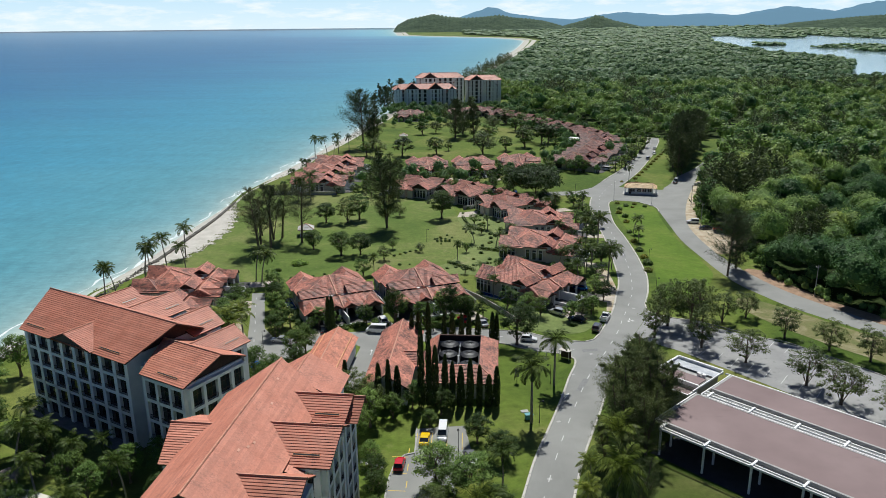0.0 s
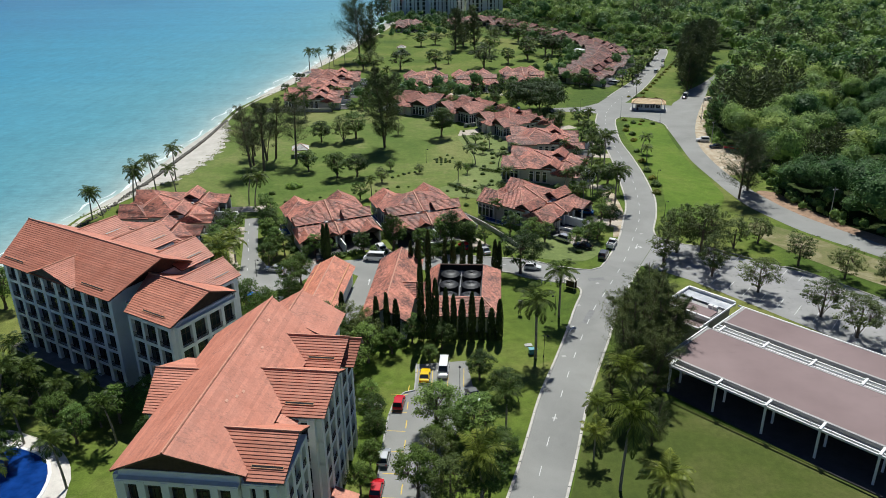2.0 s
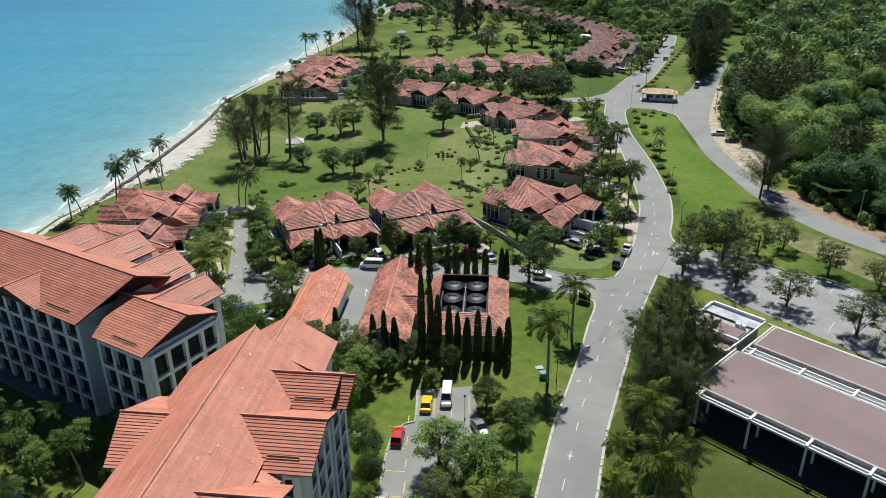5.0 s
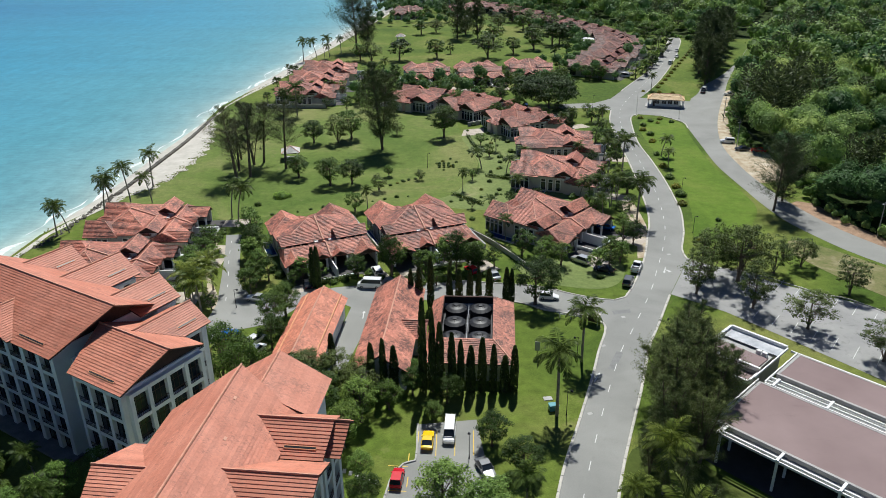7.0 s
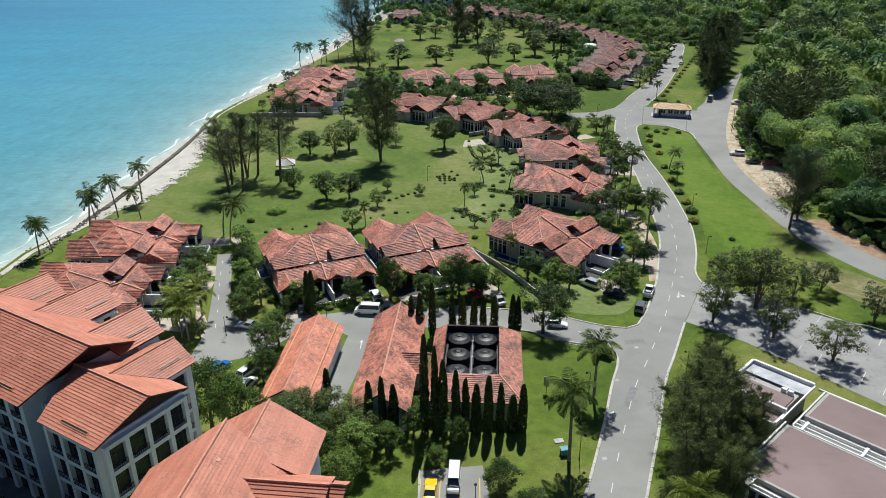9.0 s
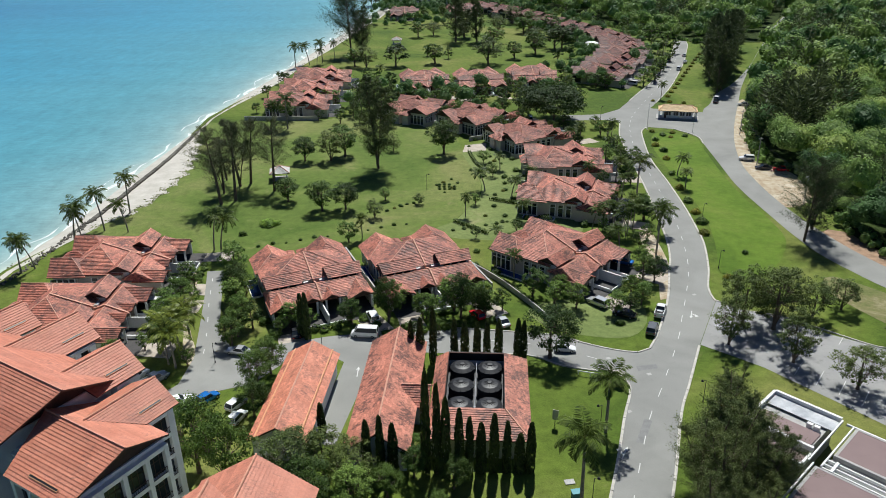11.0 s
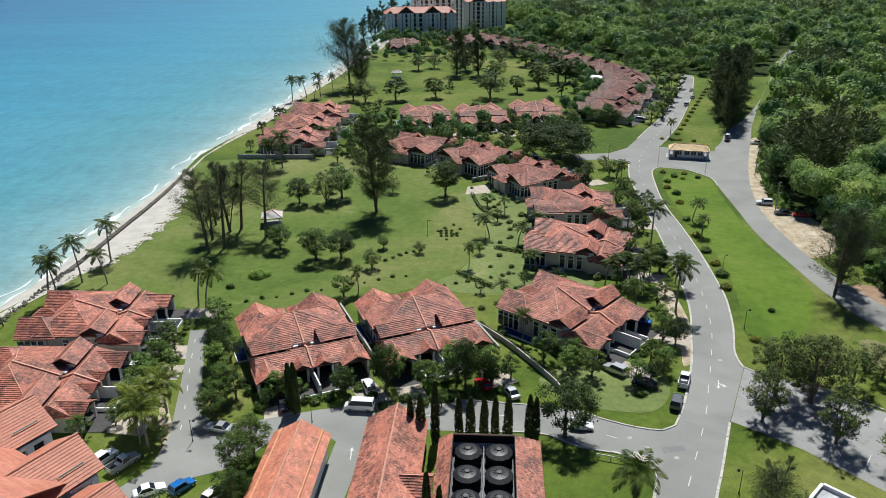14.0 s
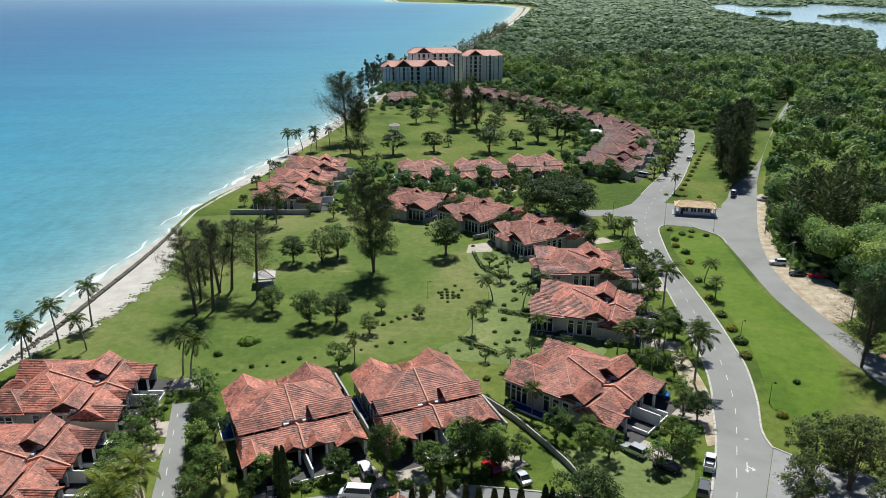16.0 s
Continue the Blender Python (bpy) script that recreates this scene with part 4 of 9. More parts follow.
def make_villa(plain_one=False):
    """A pair of joined single-storey villas; the carports face -y, the pavilions +y. plain_one leaves out the smallest fittings."""
    tile = "tile_villa_far" if plain_one else "tile_villa"
    v = thing("villa", "paired single-storey villa with weathered red tile roofs", "villa", group="villas")
    part("wall", boxes((-9.0, 8.4, 0, 9.0, 17.6, 4.5)), M["cream"], v)
    a, b, c, d = (-9.7, 8.0, 4.5), (9.7, 8.0, 4.5), (9.7, 20.0, 4.5), (-9.7, 20.0, 4.5)
    p, q = (-1.2, 15.4, 7.25), (1.2, 15.4, 7.25)
    roof(v, "main_roof", [[a, b, q, p], [b, c, q], [c, d, p, q], [d, a, p]], [(p, q), (a, p), (b, q), (c, q), (d, p)], tile, "weathered red clay hip roof", cap=0.085)
    bm = bmesh.new()
    for x in (-0.14, 0.14):
        for y, z in ((7.7, 4.4), (15.4, 7.25)):
            bm.verts.new((x, y, z - 0.3)), bm.verts.new((x, y, z + 0.3))
    bm.verts.ensure_lookup_table()
    bmesh.ops.convex_hull(bm, input=bm.verts[:])
    part("party_parapet", bm, M["ridge"], v, "raised pink party parapet over the roof")
    bm = bmesh.new()
    for x in (-0.16, 0.16):
        for y, z in ((1.2, 3.0), (5.4, 4.75), (7.6, 4.0)):
            bm.verts.new((x, y, z - 0.3)), bm.verts.new((x, y, z + 0.32))
    bm.verts.ensure_lookup_table()
    bmesh.ops.convex_hull(bm, input=bm.verts[:])
    part("party_parapet", bm, M["ridge"], v, "raised pink party parapet over the carport")
    part("party_wall", boxes((-0.14, -3.6, 0, 0.14, 8.4, 2.3), bevel=0.03), M["white"], v)
    win = mesh_of("window", boxes((0, -0.05, 0, 1.3, 0.05, 2.9)), M["glass"])
    wfr = mesh_of("window_frame", boxes((-0.09, -0.09, 0, 0.09, 0.09, 3.1), (1.21, -0.09, 0, 1.39, 0.09, 3.1), (0.09, -0.08, 2.2, 1.21, 0.08, 2.32)), M["white"])
    clear = mesh_of("clerestory_window", boxes((-0.7, -0.04, 0, 0.7, 0.04, 0.6)), M["glass"])
    post = mesh_of("column", boxes((-0.2, -0.2, 0, 0.2, 0.2, 3.1), bevel=0.02), M["white"])
    for s in (1, -1):
        X = lambda *pts: [(s * x, y, z) for x, y, z in pts]
        # carport range
        roof(v, "carport_roof", [X((0.1, 1.3, 3.0), (10.0, 1.3, 3.0), (9.2, 5.4, 4.75), (0.1, 5.4, 4.75)), X((10.0, 8.2, 3.6), (0.1, 8.2, 3.6), (0.1, 5.4, 4.75), (9.2, 5.4, 4.75)),
                                 X((10.0, 1.3, 3.0), (10.0, 8.2, 3.4), (9.2, 5.4, 4.75))], [((0.2 * s, 5.4, 4.75), (9.2 * s, 5.4, 4.75)), ((9.2 * s, 5.4, 4.75), (10.0 * s, 8.2, 3.45))], tile, "stained red tile roof over the carports", cap=0.085)
        roof(v, "carport_wing", [X((4.9, 1.3, 2.95), (4.9, -0.3, 2.95), (7.8, -0.7, 4.45), (7.8, 4.8, 4.6)), X((10.2, -0.3, 2.95), (10.2, 6.2, 3.0), (7.8, 4.8, 4.6), (7.8, -0.7, 4.45))],
             [((7.8 * s, -0.7, 4.45), (7.8 * s, 4.8, 4.62))], tile, "projecting red tile gable of the carport", cap=0.085)
        gable_wall(v, X((5.3, 0.1, 2.9), (9.8, 0.1, 2.9), (7.8, 0.1, 4.2)), (0, 0.15, 0))
        roof(v, "porch_gable", [X((0.5, 2.4, 3.25), (0.5, 0.9, 3.25), (1.95, 0.6, 4.25), (1.95, 4.3, 4.4)), X((3.4, 0.9, 3.25), (3.4, 2.4, 3.25), (1.95, 4.3, 4.4), (1.95, 0.6, 4.25))],
             (), tile, "small red tile porch gable")
        gable_wall(v, X((0.8, 1.15, 3.2), (3.1, 1.15, 3.2), (1.95, 1.15, 4.05)), (0, 0.12, 0))
        part("carport_wall", boxes((min(4.0 * s, 4.8 * s), 1.9, 0, max(4.0 * s, 4.8 * s), 7.6, 3.0)), M["cream"], v)
        part("carport_wall", boxes((min(9.6 * s, 9.85 * s), 0.3, 0, max(9.6 * s, 9.85 * s), 8.2, 2.9)), M["cream"], v)
        for x, y in ((5.4, 0.2), (9.7, 0.2), (0.9, 1.7), (3.6, 1.7))[:2 if plain_one else 4]:
            part("column", post, parent=v, at=pose(s * x, y, 0, 0, 0, 0) @ Matrix.Diagonal((1, 1, 0.97, 1)))
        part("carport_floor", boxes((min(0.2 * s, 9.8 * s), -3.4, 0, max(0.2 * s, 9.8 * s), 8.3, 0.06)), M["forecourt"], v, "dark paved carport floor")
        part("front_wall", boxes((min(0.15 * s, 9.4 * s), 7.9, 0, max(0.15 * s, 9.4 * s), 8.35, 4.5)), M["cream"], v)
        if not plain_one:
            part("door", boxes((min(1.6 * s, 2.6 * s), 7.8, 0.06, max(1.6 * s, 2.6 * s), 7.9, 2.2)), M["timber"], v)
        if not plain_one:
            part("planter_wall", boxes((min(3.9 * s, 4.2 * s), -3.2, 0, max(3.9 * s, 4.2 * s), 1.6, 0.8), (min(0.15 * s, 3.9 * s), -3.4, 0, max(0.15 * s, 3.9 * s), -3.2, 0.5)), M["white"], v, "low white forecourt wall")
        # clerestory dormer
        roof(v, "dormer_roof", [X((2.6, 6.2, 4.95), (9.6, 6.2, 4.95), (9.9, 8.5, 6.45), (2.3, 8.5, 6.45)), X((9.6, 11.0, 4.95), (2.6, 11.0, 4.95), (2.3, 8.5, 6.45), (9.9, 8.5, 6.45))],
             [((2.3 * s, 8.5, 6.45), (9.9 * s, 8.5, 6.45))], tile, "raised red tile clerestory roof", cap=0.085)
        part("dormer_wall", boxes((min(3.2 * s, 9.1 * s), 6.9, 3.6, max(3.2 * s, 9.1 * s), 10.4, 5.05)), M["white"], v)
        for j in range(0 if plain_one else 3):
            part("clerestory_window", clear, parent=v, at=pose(s * (4.3 + 1.8 * j), 6.88, 4.2))
        for gx, t in ((2.95, 0.15 * s), (9.35, -0.15 * s)):
            gable_wall(v, X((gx, 6.5, 4.9), (gx, 10.7, 4.9), (gx, 8.5, 6.2)), (t, 0, 0))
        if not plain_one:
            part("air_conditioner", boxes((s * 1.6 - 0.45, 7.4, 3.95, s * 1.6 + 0.45, 7.9, 4.4), bevel=0.05), M["white"], v, "white air-conditioning unit")
            bowl = bmesh.new()
            cyl(bowl, (s * 3.3, 6.9, 4.9), (s * 3.36, 6.7, 5.02), 0.42, 0.36, 12)
            cyl(bowl, (s * 3.3, 7.0, 4.3), (s * 3.3, 6.9, 4.9), 0.04, 0.04, 5)
            part("satellite_dish", bowl, M["metal"], v, "small grey satellite dish")
        # garden pavilion
        x0, x1, xm = 1.6, 10.1, 5.8
        roof(v, "pavilion_roof", [X((x0, 15.4, 4.2), (x1, 15.4, 4.2), (xm, 19.4, 6.6)), X((x1, 15.4, 4.2), (x1, 23.2, 4.2), (xm, 23.8, 6.6), (xm, 19.4, 6.6)),
                                  X((x0, 23.2, 4.2), (x0, 15.4, 4.2), (xm, 19.4, 6.6), (xm, 23.8, 6.6))],
             [((xm * s, 19.4, 6.6), (xm * s, 23.8, 6.6)), ((x1 * s, 15.4, 4.2), (xm * s, 19.4, 6.6))], tile, "red tile roof over the garden pavilion, gabled to the lawn", cap=0.085)
        gable_wall(v, X((x0 + 0.7, 22.7, 4.2), (x1 - 0.7, 22.7, 4.2), (xm, 22.7, 6.3)), (0, -0.15, 0))
        part("pavilion_wall", boxes((min(2.4 * s, 9.3 * s), 17.6, 0, max(2.4 * s, 9.3 * s), 22.5, 4.15)), M["cream"], v)
        for i in range(4):
            w = part("window", win, parent=v, at=pose(s * 5.85 - 2.75 + i * 1.4, 22.6, 0.4))
            if not plain_one:
                part("window_frame", wfr, parent=w)
            w = part("window", win, parent=v, at=pose(s * 9.4, 18.0 + i * 1.2, 0.4, 0, 0, 90))
            if not plain_one:
                part("window_frame", wfr, parent=w)
        for i in range(0 if plain_one else 3):
            w = part("window", win, parent=v, at=pose(s * 9.06, 9.4 + i * 2.0, 0.5, 0, 0, 90))
            if not plain_one:
                part("window_frame", wfr, parent=w)
        roof(v, "link_roof", hip(min(0.2 * s, 3.4 * s), max(0.2 * s, 3.4 * s), 19.4, 25.0, 3.6, 4.7, 1.8 * s - 0.1, 1.8 * s + 0.1, 22.0, 23.2)[0], (), tile, "small red tile hip roof")
        part("link_wall", boxes((min(0.6 * s, 3.2 * s), 17.6, 0, max(0.6 * s, 3.2 * s), 24.4, 3.55)), M["cream"], v)
    return v


def make_pool():
    p = thing("plunge_pool", "narrow dark blue plunge pool with pale coping", "pool", group="villa pools")
    part("coping", boxes((-1.1, -4, 0, 1.1, -3.8, 0.3), (-1.1, 3.8, 0, 1.1, 4, 0.3), (-1.1, -3.8, 0, -0.95, 3.8, 0.3), (0.95, -3.8, 0, 1.1, 3.8, 0.3)), M["white"], p)
    part("water", boxes((-0.95, -3.8, 0.0, 0.95, 3.8, 0.22)), M["pool"], p, "deep blue pool water")
    return p


def make_garden_wall():
    w = thing("garden_wall", "pale rendered garden wall between two villas", "wall", group="garden walls")
    part("panel", boxes((-0.12, 0, 0, 0.12, 26, 1.3)), M["concrete"], w)
    part("coping", boxes((-0.18, 0, 1.3, 0.18, 26, 1.4)), M["concrete"], w)
    return w


VILLAS_NEAR = [(-20.9, 181.8, 22.4), (1.2, 187.3, 20.8), (36.2, 195.3, 48.5), (-55.2, 202, 90), (-55.8, 178.8, 89), (46.0, 234.5, 71), (50.2, 266, 88), (41, 300, 118)]
VILLAS_FAR = [(24, 325, 133), (0, 341, 150), (-2.5, 364, 8), (20, 364, 6), (43, 371, 4), (-37, 388, 95), (-38.5, 364, 92), (-40, 341, 92),
              (83.5, 381, 60), (94, 404, 62), (103, 427, 70), (108.5, 451, 86), (108.5, 475.5, 98), (103.5, 497, 112), (93.5, 523, 116), (83.5, 548, 118), (72.5, 575, 122), (59.5, 602, 128), (43.5, 627, 135), (-20, 580, 5), (20, 592, 8)]
pool0 = make_pool()
wall0 = make_garden_wall()
for i, (x, y, r) in enumerate(VILLAS_NEAR + VILLAS_FAR):
    m = pose(x, y, 0, 0, 0, r)
    if i in (0, 16):
        villa = make_villa(i == 16)
        villa.matrix_world = m
        bpy.context.view_layer.update()
    else:
        copy_thing(villa, m)
    if i < 12:
        for s in (1, -1):
            mm = m @ pose(s * 10.5, 17.2, 0)
            if i == 0 and s == 1:
                pool0.matrix_world = mm
            else:
                copy_thing(pool0, mm)
        for s in (1, -1):
            a, b = (m @ Vector((s * 7.6 - 2.2, -3.2, 0))), (m @ Vector((s * 7.6 + 2.2, -3.2, 0)))
            c, d = (m @ Vector((s * 8.2 + 2.6, -9.5, 0))), (m @ Vector((s * 8.2 - 2.6, -9.5, 0)))
            patch("driveway", [(p.x, p.y) for p in (a, b, c, d)], 0.022, M["drive"], "pale worn concrete driveway", "driveway", smooth=False)
        mm = m @ pose(12.0, 1.0, 0)
        if i == 0:
            wall0.matrix_world = mm
        else:
            copy_thing(wall0, mm)

# ---- plant compound ----


def long_shed(x, y, rot, hw, hl, ze, zr, label, porch=False):
    b = thing("service_building", label, "building", x, y, 0, rot)
    part("wall", boxes((-hw + 0.6, -hl + 0.6, 0, hw - 0.6, hl - 0.6, ze)), M["white"], b)
    r0, r1 = (0, -hl, zr), (0, hl, zr)
    roof(b, "roof", [[(-hw, hl, ze - 0.2), (-hw, -hl, ze - 0.2), r0, r1], [(hw, -hl, ze - 0.2), (hw, hl, ze - 0.2), r1, r0]], [(r0, r1)], "tile_old" if porch else "tile_worn", "old red tile roof with black stains" if porch else "orange tile roof with a few dark stains")
    if not porch:
        for s in (-1, 1):
            rb = bmesh.new()
            x, z = s * hw * 0.72, ze - 0.2 + (zr - ze + 0.2) * 0.28 + 0.1
            for i in range(40):
                cyl(rb, (x, -hl + 2 * hl * i / 40, z), (x, -hl + 2 * hl * (i + 1.06) / 40, z), 0.17, 0.15, 6, False)
            tagged(part("ridge_tiles", rb, M["ridge_pale"], b, "row of pale orange cap tiles along the slope"), kind="stuff")
    for s in (-1, 1):
        gable_wall(b, [(-hw + 0.7, s * (hl - 0.55), ze), (hw - 0.7, s * (hl - 0.55), ze), (0, s * (hl - 0.55), zr - 0.2)], (0, -s * 0.15, 0), "white", "white gable end")
    for i in range(5):
        d = part("window", boxes((-0.05, -0.8, 0, 0.05, 0.8, 1.2)), M["glass"], b, at=pose(-hw + 0.58, -hl + 3 + i * (2 * hl - 6) / 4, 1.2))
        part("window_frame", boxes((-0.08, -0.86, -0.06, 0.08, 0.86, 0.0), (-0.08, -0.86, 1.2, 0.08, 0.86, 1.26), (-0.07, -0.04, 0, 0.07, 0.04, 1.2)), M["white"], d)
    if porch:
        r0, r1 = (2.0, -1.0, 5.6), (6.6, -1.0, 5.6)
        roof(b, "porch_roof", [[(2.0, -4.0, 3.6), (6.6, -4.0, 3.6), r1, r0], [(6.6, 2.0, 3.6), (2.0, 2.0, 3.6), r0, r1]], [(r0, r1)], "tile_villa", "dark stained cross gable")
        part("porch_wall", boxes((3.8, -3.4, 0, 6.0, 1.4, 3.5)), M["white"], b)
    return b


long_shed(-6.7, 152.2, -4.2, 4.7, 14.4, 3.9, 6.6, "long white service building under a black-stained red tile roof", True)
long_shed(-20.9, 151.6, -4.8, 4.4, 11.6, 3.9, 6.2, "long white service building with an orange tile roof")

pl = thing("tank_compound", "walled tank court ringed by orange lean-to tile roofs", "building", 7.4, 150.6, 0, -4.2)
X0, X1, Y0, Y1, ix0, ix1, iy0, iy1 = -7.5, 7.5, -10.6, 10.6, -5.4, 3.7, -5.2, 9.8
roof(pl, "roof", [[(X0, Y1, 3.6), (X0, Y0, 3.6), (ix0, iy0, 5.2), (ix0, iy1, 5.2)], [(X1, Y0, 3.6), (X1, Y1, 3.6), (ix1, iy1, 5.2), (ix1, iy0, 5.2)],
                  [(X0, Y0, 3.6), (X1, Y0, 3.6), (ix1, iy0, 5.2), (ix0, iy0, 5.2)], [(X1, Y1, 3.6), (X0, Y1, 3.6), (ix0, iy1, 5.2), (ix1, iy1, 5.2)]],
     [((X0, Y0, 3.6), (ix0, iy0, 5.2)), ((X1, Y0, 3.6), (ix1, iy0, 5.2))], "tile_old", "orange lean-to tile roof round an open court")
part("wall", boxes((X0 + 0.6, Y0 + 0.6, 0, X0 + 0.9, Y1 - 0.6, 3.6), (X1 - 0.9, Y0 + 0.6, 0, X1 - 0.6, Y1 - 0.6, 3.6), (X0 + 0.9, Y0 + 0.6, 0, X1 - 0.9, Y0 + 0.9, 3.6), (X0 + 0.9, Y1 - 0.9, 0, X1 - 0.9, Y1 - 0.6, 3.6)), M["white"], pl)
part("inner_wall", boxes((ix0 - 0.15, iy0, 0, ix0 + 0.05, iy1, 5.15), (ix1 - 0.05, iy0, 0, ix1 + 0.15, iy1, 5.15), (ix0, iy0 - 0.15, 0, ix1, iy0 + 0.05, 5.15), (ix0, iy1 - 0.05, 0, ix1, iy1 + 0.15, 5.15)), M["black"], pl, "black-painted inner wall")
part("deck", boxes((ix0, iy0, 2.2, ix1, iy1, 2.4)), M["black"], pl, "dark tank deck")


def make_tank():
    t = thing("water_tank", "round ribbed black plastic water tank with a domed lid", "water tank", group="water tanks")
    bm = bmesh.new()
    prof = [(1.9, 0), (1.97, 0.25), (1.9, 0.5), (1.97, 0.75), (1.9, 1.0), (1.97, 1.25), (1.92, 1.5), (2.0, 1.62), (1.97, 1.72), (1.3, 2.05), (0.5, 2.2), (0.42, 2.22)]
    n = 28
    rows = [[bm.verts.new((r * math.cos(2 * math.pi * i / n), r * math.sin(2 * math.pi * i / n), z)) for i in range(n)] for r, z in prof]
    for a, b in zip(rows, rows[1:]):
        for i in range(n):
            bm.faces.new((a[i], a[(i + 1) % n], b[(i + 1) % n], b[i]))
    bm.faces.new(rows[-1])
    part("shell", bm, M["black"], t)
    bm = bmesh.new()
    for i in range(12):
        a = math.pi * i / 6
        cyl(bm, (0.5 * math.cos(a), 0.5 * math.sin(a), 2.23), (1.93 * math.cos(a), 1.93 * math.sin(a), 1.76), 0.055, 0.055, 5)
    part("lid_ribs", bm, M["rubber"], t)
    part("hatch", cyl(bmesh.new(), (0, 0, 2.2), (0, 0, 2.36), 0.4, 0.36, 14), M["black"], t)
    return t


tank0 = make_tank()
base = pose(7.4, 150.6, 2.4, 0, 0, -4.2)
k = 0
for yy in (-2.9, 2.1, 7.1):
    for xx in (-3.05, 1.4):
        m = base @ pose(xx, yy, 0)
        if k == 0:
            tank0.matrix_world = m
        else:
            copy_thing(tank0, m)
        k += 1
pp = thing("tank_pipe", "white plastic pipework between the tanks", "pipe", 7.4, 150.6, 2.4, -4.2)
part("pipe", cyl(bmesh.new(), (-0.8, -3.6, 1.3), (-0.8, 9.4, 1.3), 0.07, 0.07, 8), M["metal"], pp)
for yy in (-2.9, 2.1, 7.1):
    part("branch", cyl(bmesh.new(), (-1.1, yy, 1.3), (-0.5, yy, 1.3), 0.05, 0.05, 8), M["metal"], pp)
    part("riser", cyl(bmesh.new(), (-0.8, yy, 0), (-0.8, yy, 1.3), 0.05, 0.05, 8), M["metal"], pp)

# ---- long flat-roofed shelter ----
m = Mat("brown_roof_sheet", 0.75, 0, 0.25)
c = m.ramp(m.noise(0.09, 4), (0.3, (0.200, 0.140, 0.135)), (0.7, (0.256, 0.186, 0.179)))
m.color(m.mix(m.ramp(m.noise(0.35, 5, 0.75, (0.3, 1, 1)), (0.6, 0.0), (0.75, 0.4)), c, (0.14, 0.09, 0.085)))
M["brown_sheet"] = m.m
sh = thing("flat_roof_shelter", "long open shelter with brown flat roofs and white steel edges", "shelter", 39.9, 122.7, 0, -46.6)
part("roof_sheet", boxes((0.7, 0.7, 5.0, 64, 13.5, 5.25)), M["brown_sheet"], sh, "brown flat roof sheet")
part("roof_sheet", boxes((1.6, 17.9, 5.0, 64, 25.2, 5.25)), M["brown_sheet"], sh, "brown flat roof sheet")
part("upstand", boxes((0.3, 0.3, 4.45, 64, 0.7, 5.3), (0.3, 0.7, 4.45, 0.7, 13.8, 5.3), (0.7, 13.5, 4.45, 64, 13.8, 5.3)), M["concrete"], sh, "grey roof edge upstand")
part("upstand", boxes((1.2, 17.5, 4.45, 64, 17.9, 5.3), (1.2, 17.9, 4.45, 1.6, 25.5, 5.3), (1.6, 25.2, 4.45, 64, 25.5, 5.3)), M["concrete"], sh, "grey roof edge upstand")
for y, x0 in ((-1.6, 1.8), (-0.9, 1.8), (14.4, 0.9), (15.3, 0.9), (16.4, 0.9), (26.0, -0.2)):
    part("edge_beam", boxes((x0, y - 0.11, 4.75, 64, y + 0.11, 5.1), bevel=0.02), M["white"], sh, "white painted steel edge beam")
part("end_beam", boxes((-0.3, 0.3, 4.75, -0.08, 14.6, 5.1), bevel=0.02), M["white"], sh, "white painted steel edge beam")
part("end_beam", boxes((-1.0, 14.6, 4.75, -0.78, 26.4, 5.1), bevel=0.02), M["white"], sh, "white painted steel edge beam")
part("end_beam", boxes((0.68, 14.6, 4.75, 0.9, 25.8, 5.1), bevel=0.02), M["white"], sh, "white painted steel edge beam")
part("end_beam", boxes((-0.08, 0.3, 4.75, 1.8, 0.5, 5.1), (1.6, -1.6, 4.75, 1.8, 0.3, 5.1), bevel=0.02), M["white"], sh, "white painted steel corner beam")
tie = mesh_of("tie", boxes((-0.18, -0.3, 0, 0.18, 2.2, 0.2)), M["white"])
colm = mesh_of("column", boxes((-0.16, -0.16, 0, 0.16, 0.16, 4.75), bevel=0.03), M["white"])
for i in range(8):
    x = 2.2 + i * 7.9
    part("tie", tie, parent=sh, at=pose(x, -1.5, 5.1))
    part("tie", tie, parent=sh, at=pose(x, 14.3, 5.12))
    for y in (-1.5, 2.2, 11.8, 18.8, 25.7):
        part("column", colm, parent=sh, at=pose(x, y, 0))
part("gutter", boxes((1.9, -0.75, 4.5, 64, 0.25, 4.6), (1.0, 13.9, 4.5, 64, 17.4, 4.6)), M["concrete"], sh, "recessed grey gutter")
an = thing("shelter_annex", "small flat-roofed annex with white parapets beside the shelter", "building", 39.9, 122.7, 0, -46.6)
part("wall", boxes((-10.7, 14.6, 0, -1.4, 17.6, 3.4), (-10.7, 17.6, 0, -1.9, 26.6, 4.2)), M["concrete"], an)
part("roof_sheet", boxes((-10.3, 18.0, 4.2, -2.1, 22.0, 4.4)), M["brown_sheet"], an, "brown flat roof sheet")
part("roof_sheet", boxes((-10.3, 14.9, 3.4, -1.7, 17.5, 3.6)), M["brown_sheet"], an, "brown lower roof sheet")
part("parapet", boxes((-10.7, 17.6, 4.2, -1.4, 18.0, 4.9), (-11.1, 14.6, 3.3, -10.7, 26.9, 5.0), (-10.7, 26.5, 4.2, -1.1, 26.9, 5.2), (-1.7, 14.6, 3.4, -1.4, 17.6, 4.2), (-10.7, 14.6, 3.4, -1.7, 14.9, 3.9)), M["white"], an, "white parapet")
m = Mat("corrugated_sheet", 0.5, 0.3, 0.4)
wv = m.node("ShaderNodeTexWave", Vector=m.coords("obj"), Scale=3.0, Distortion=0.0)
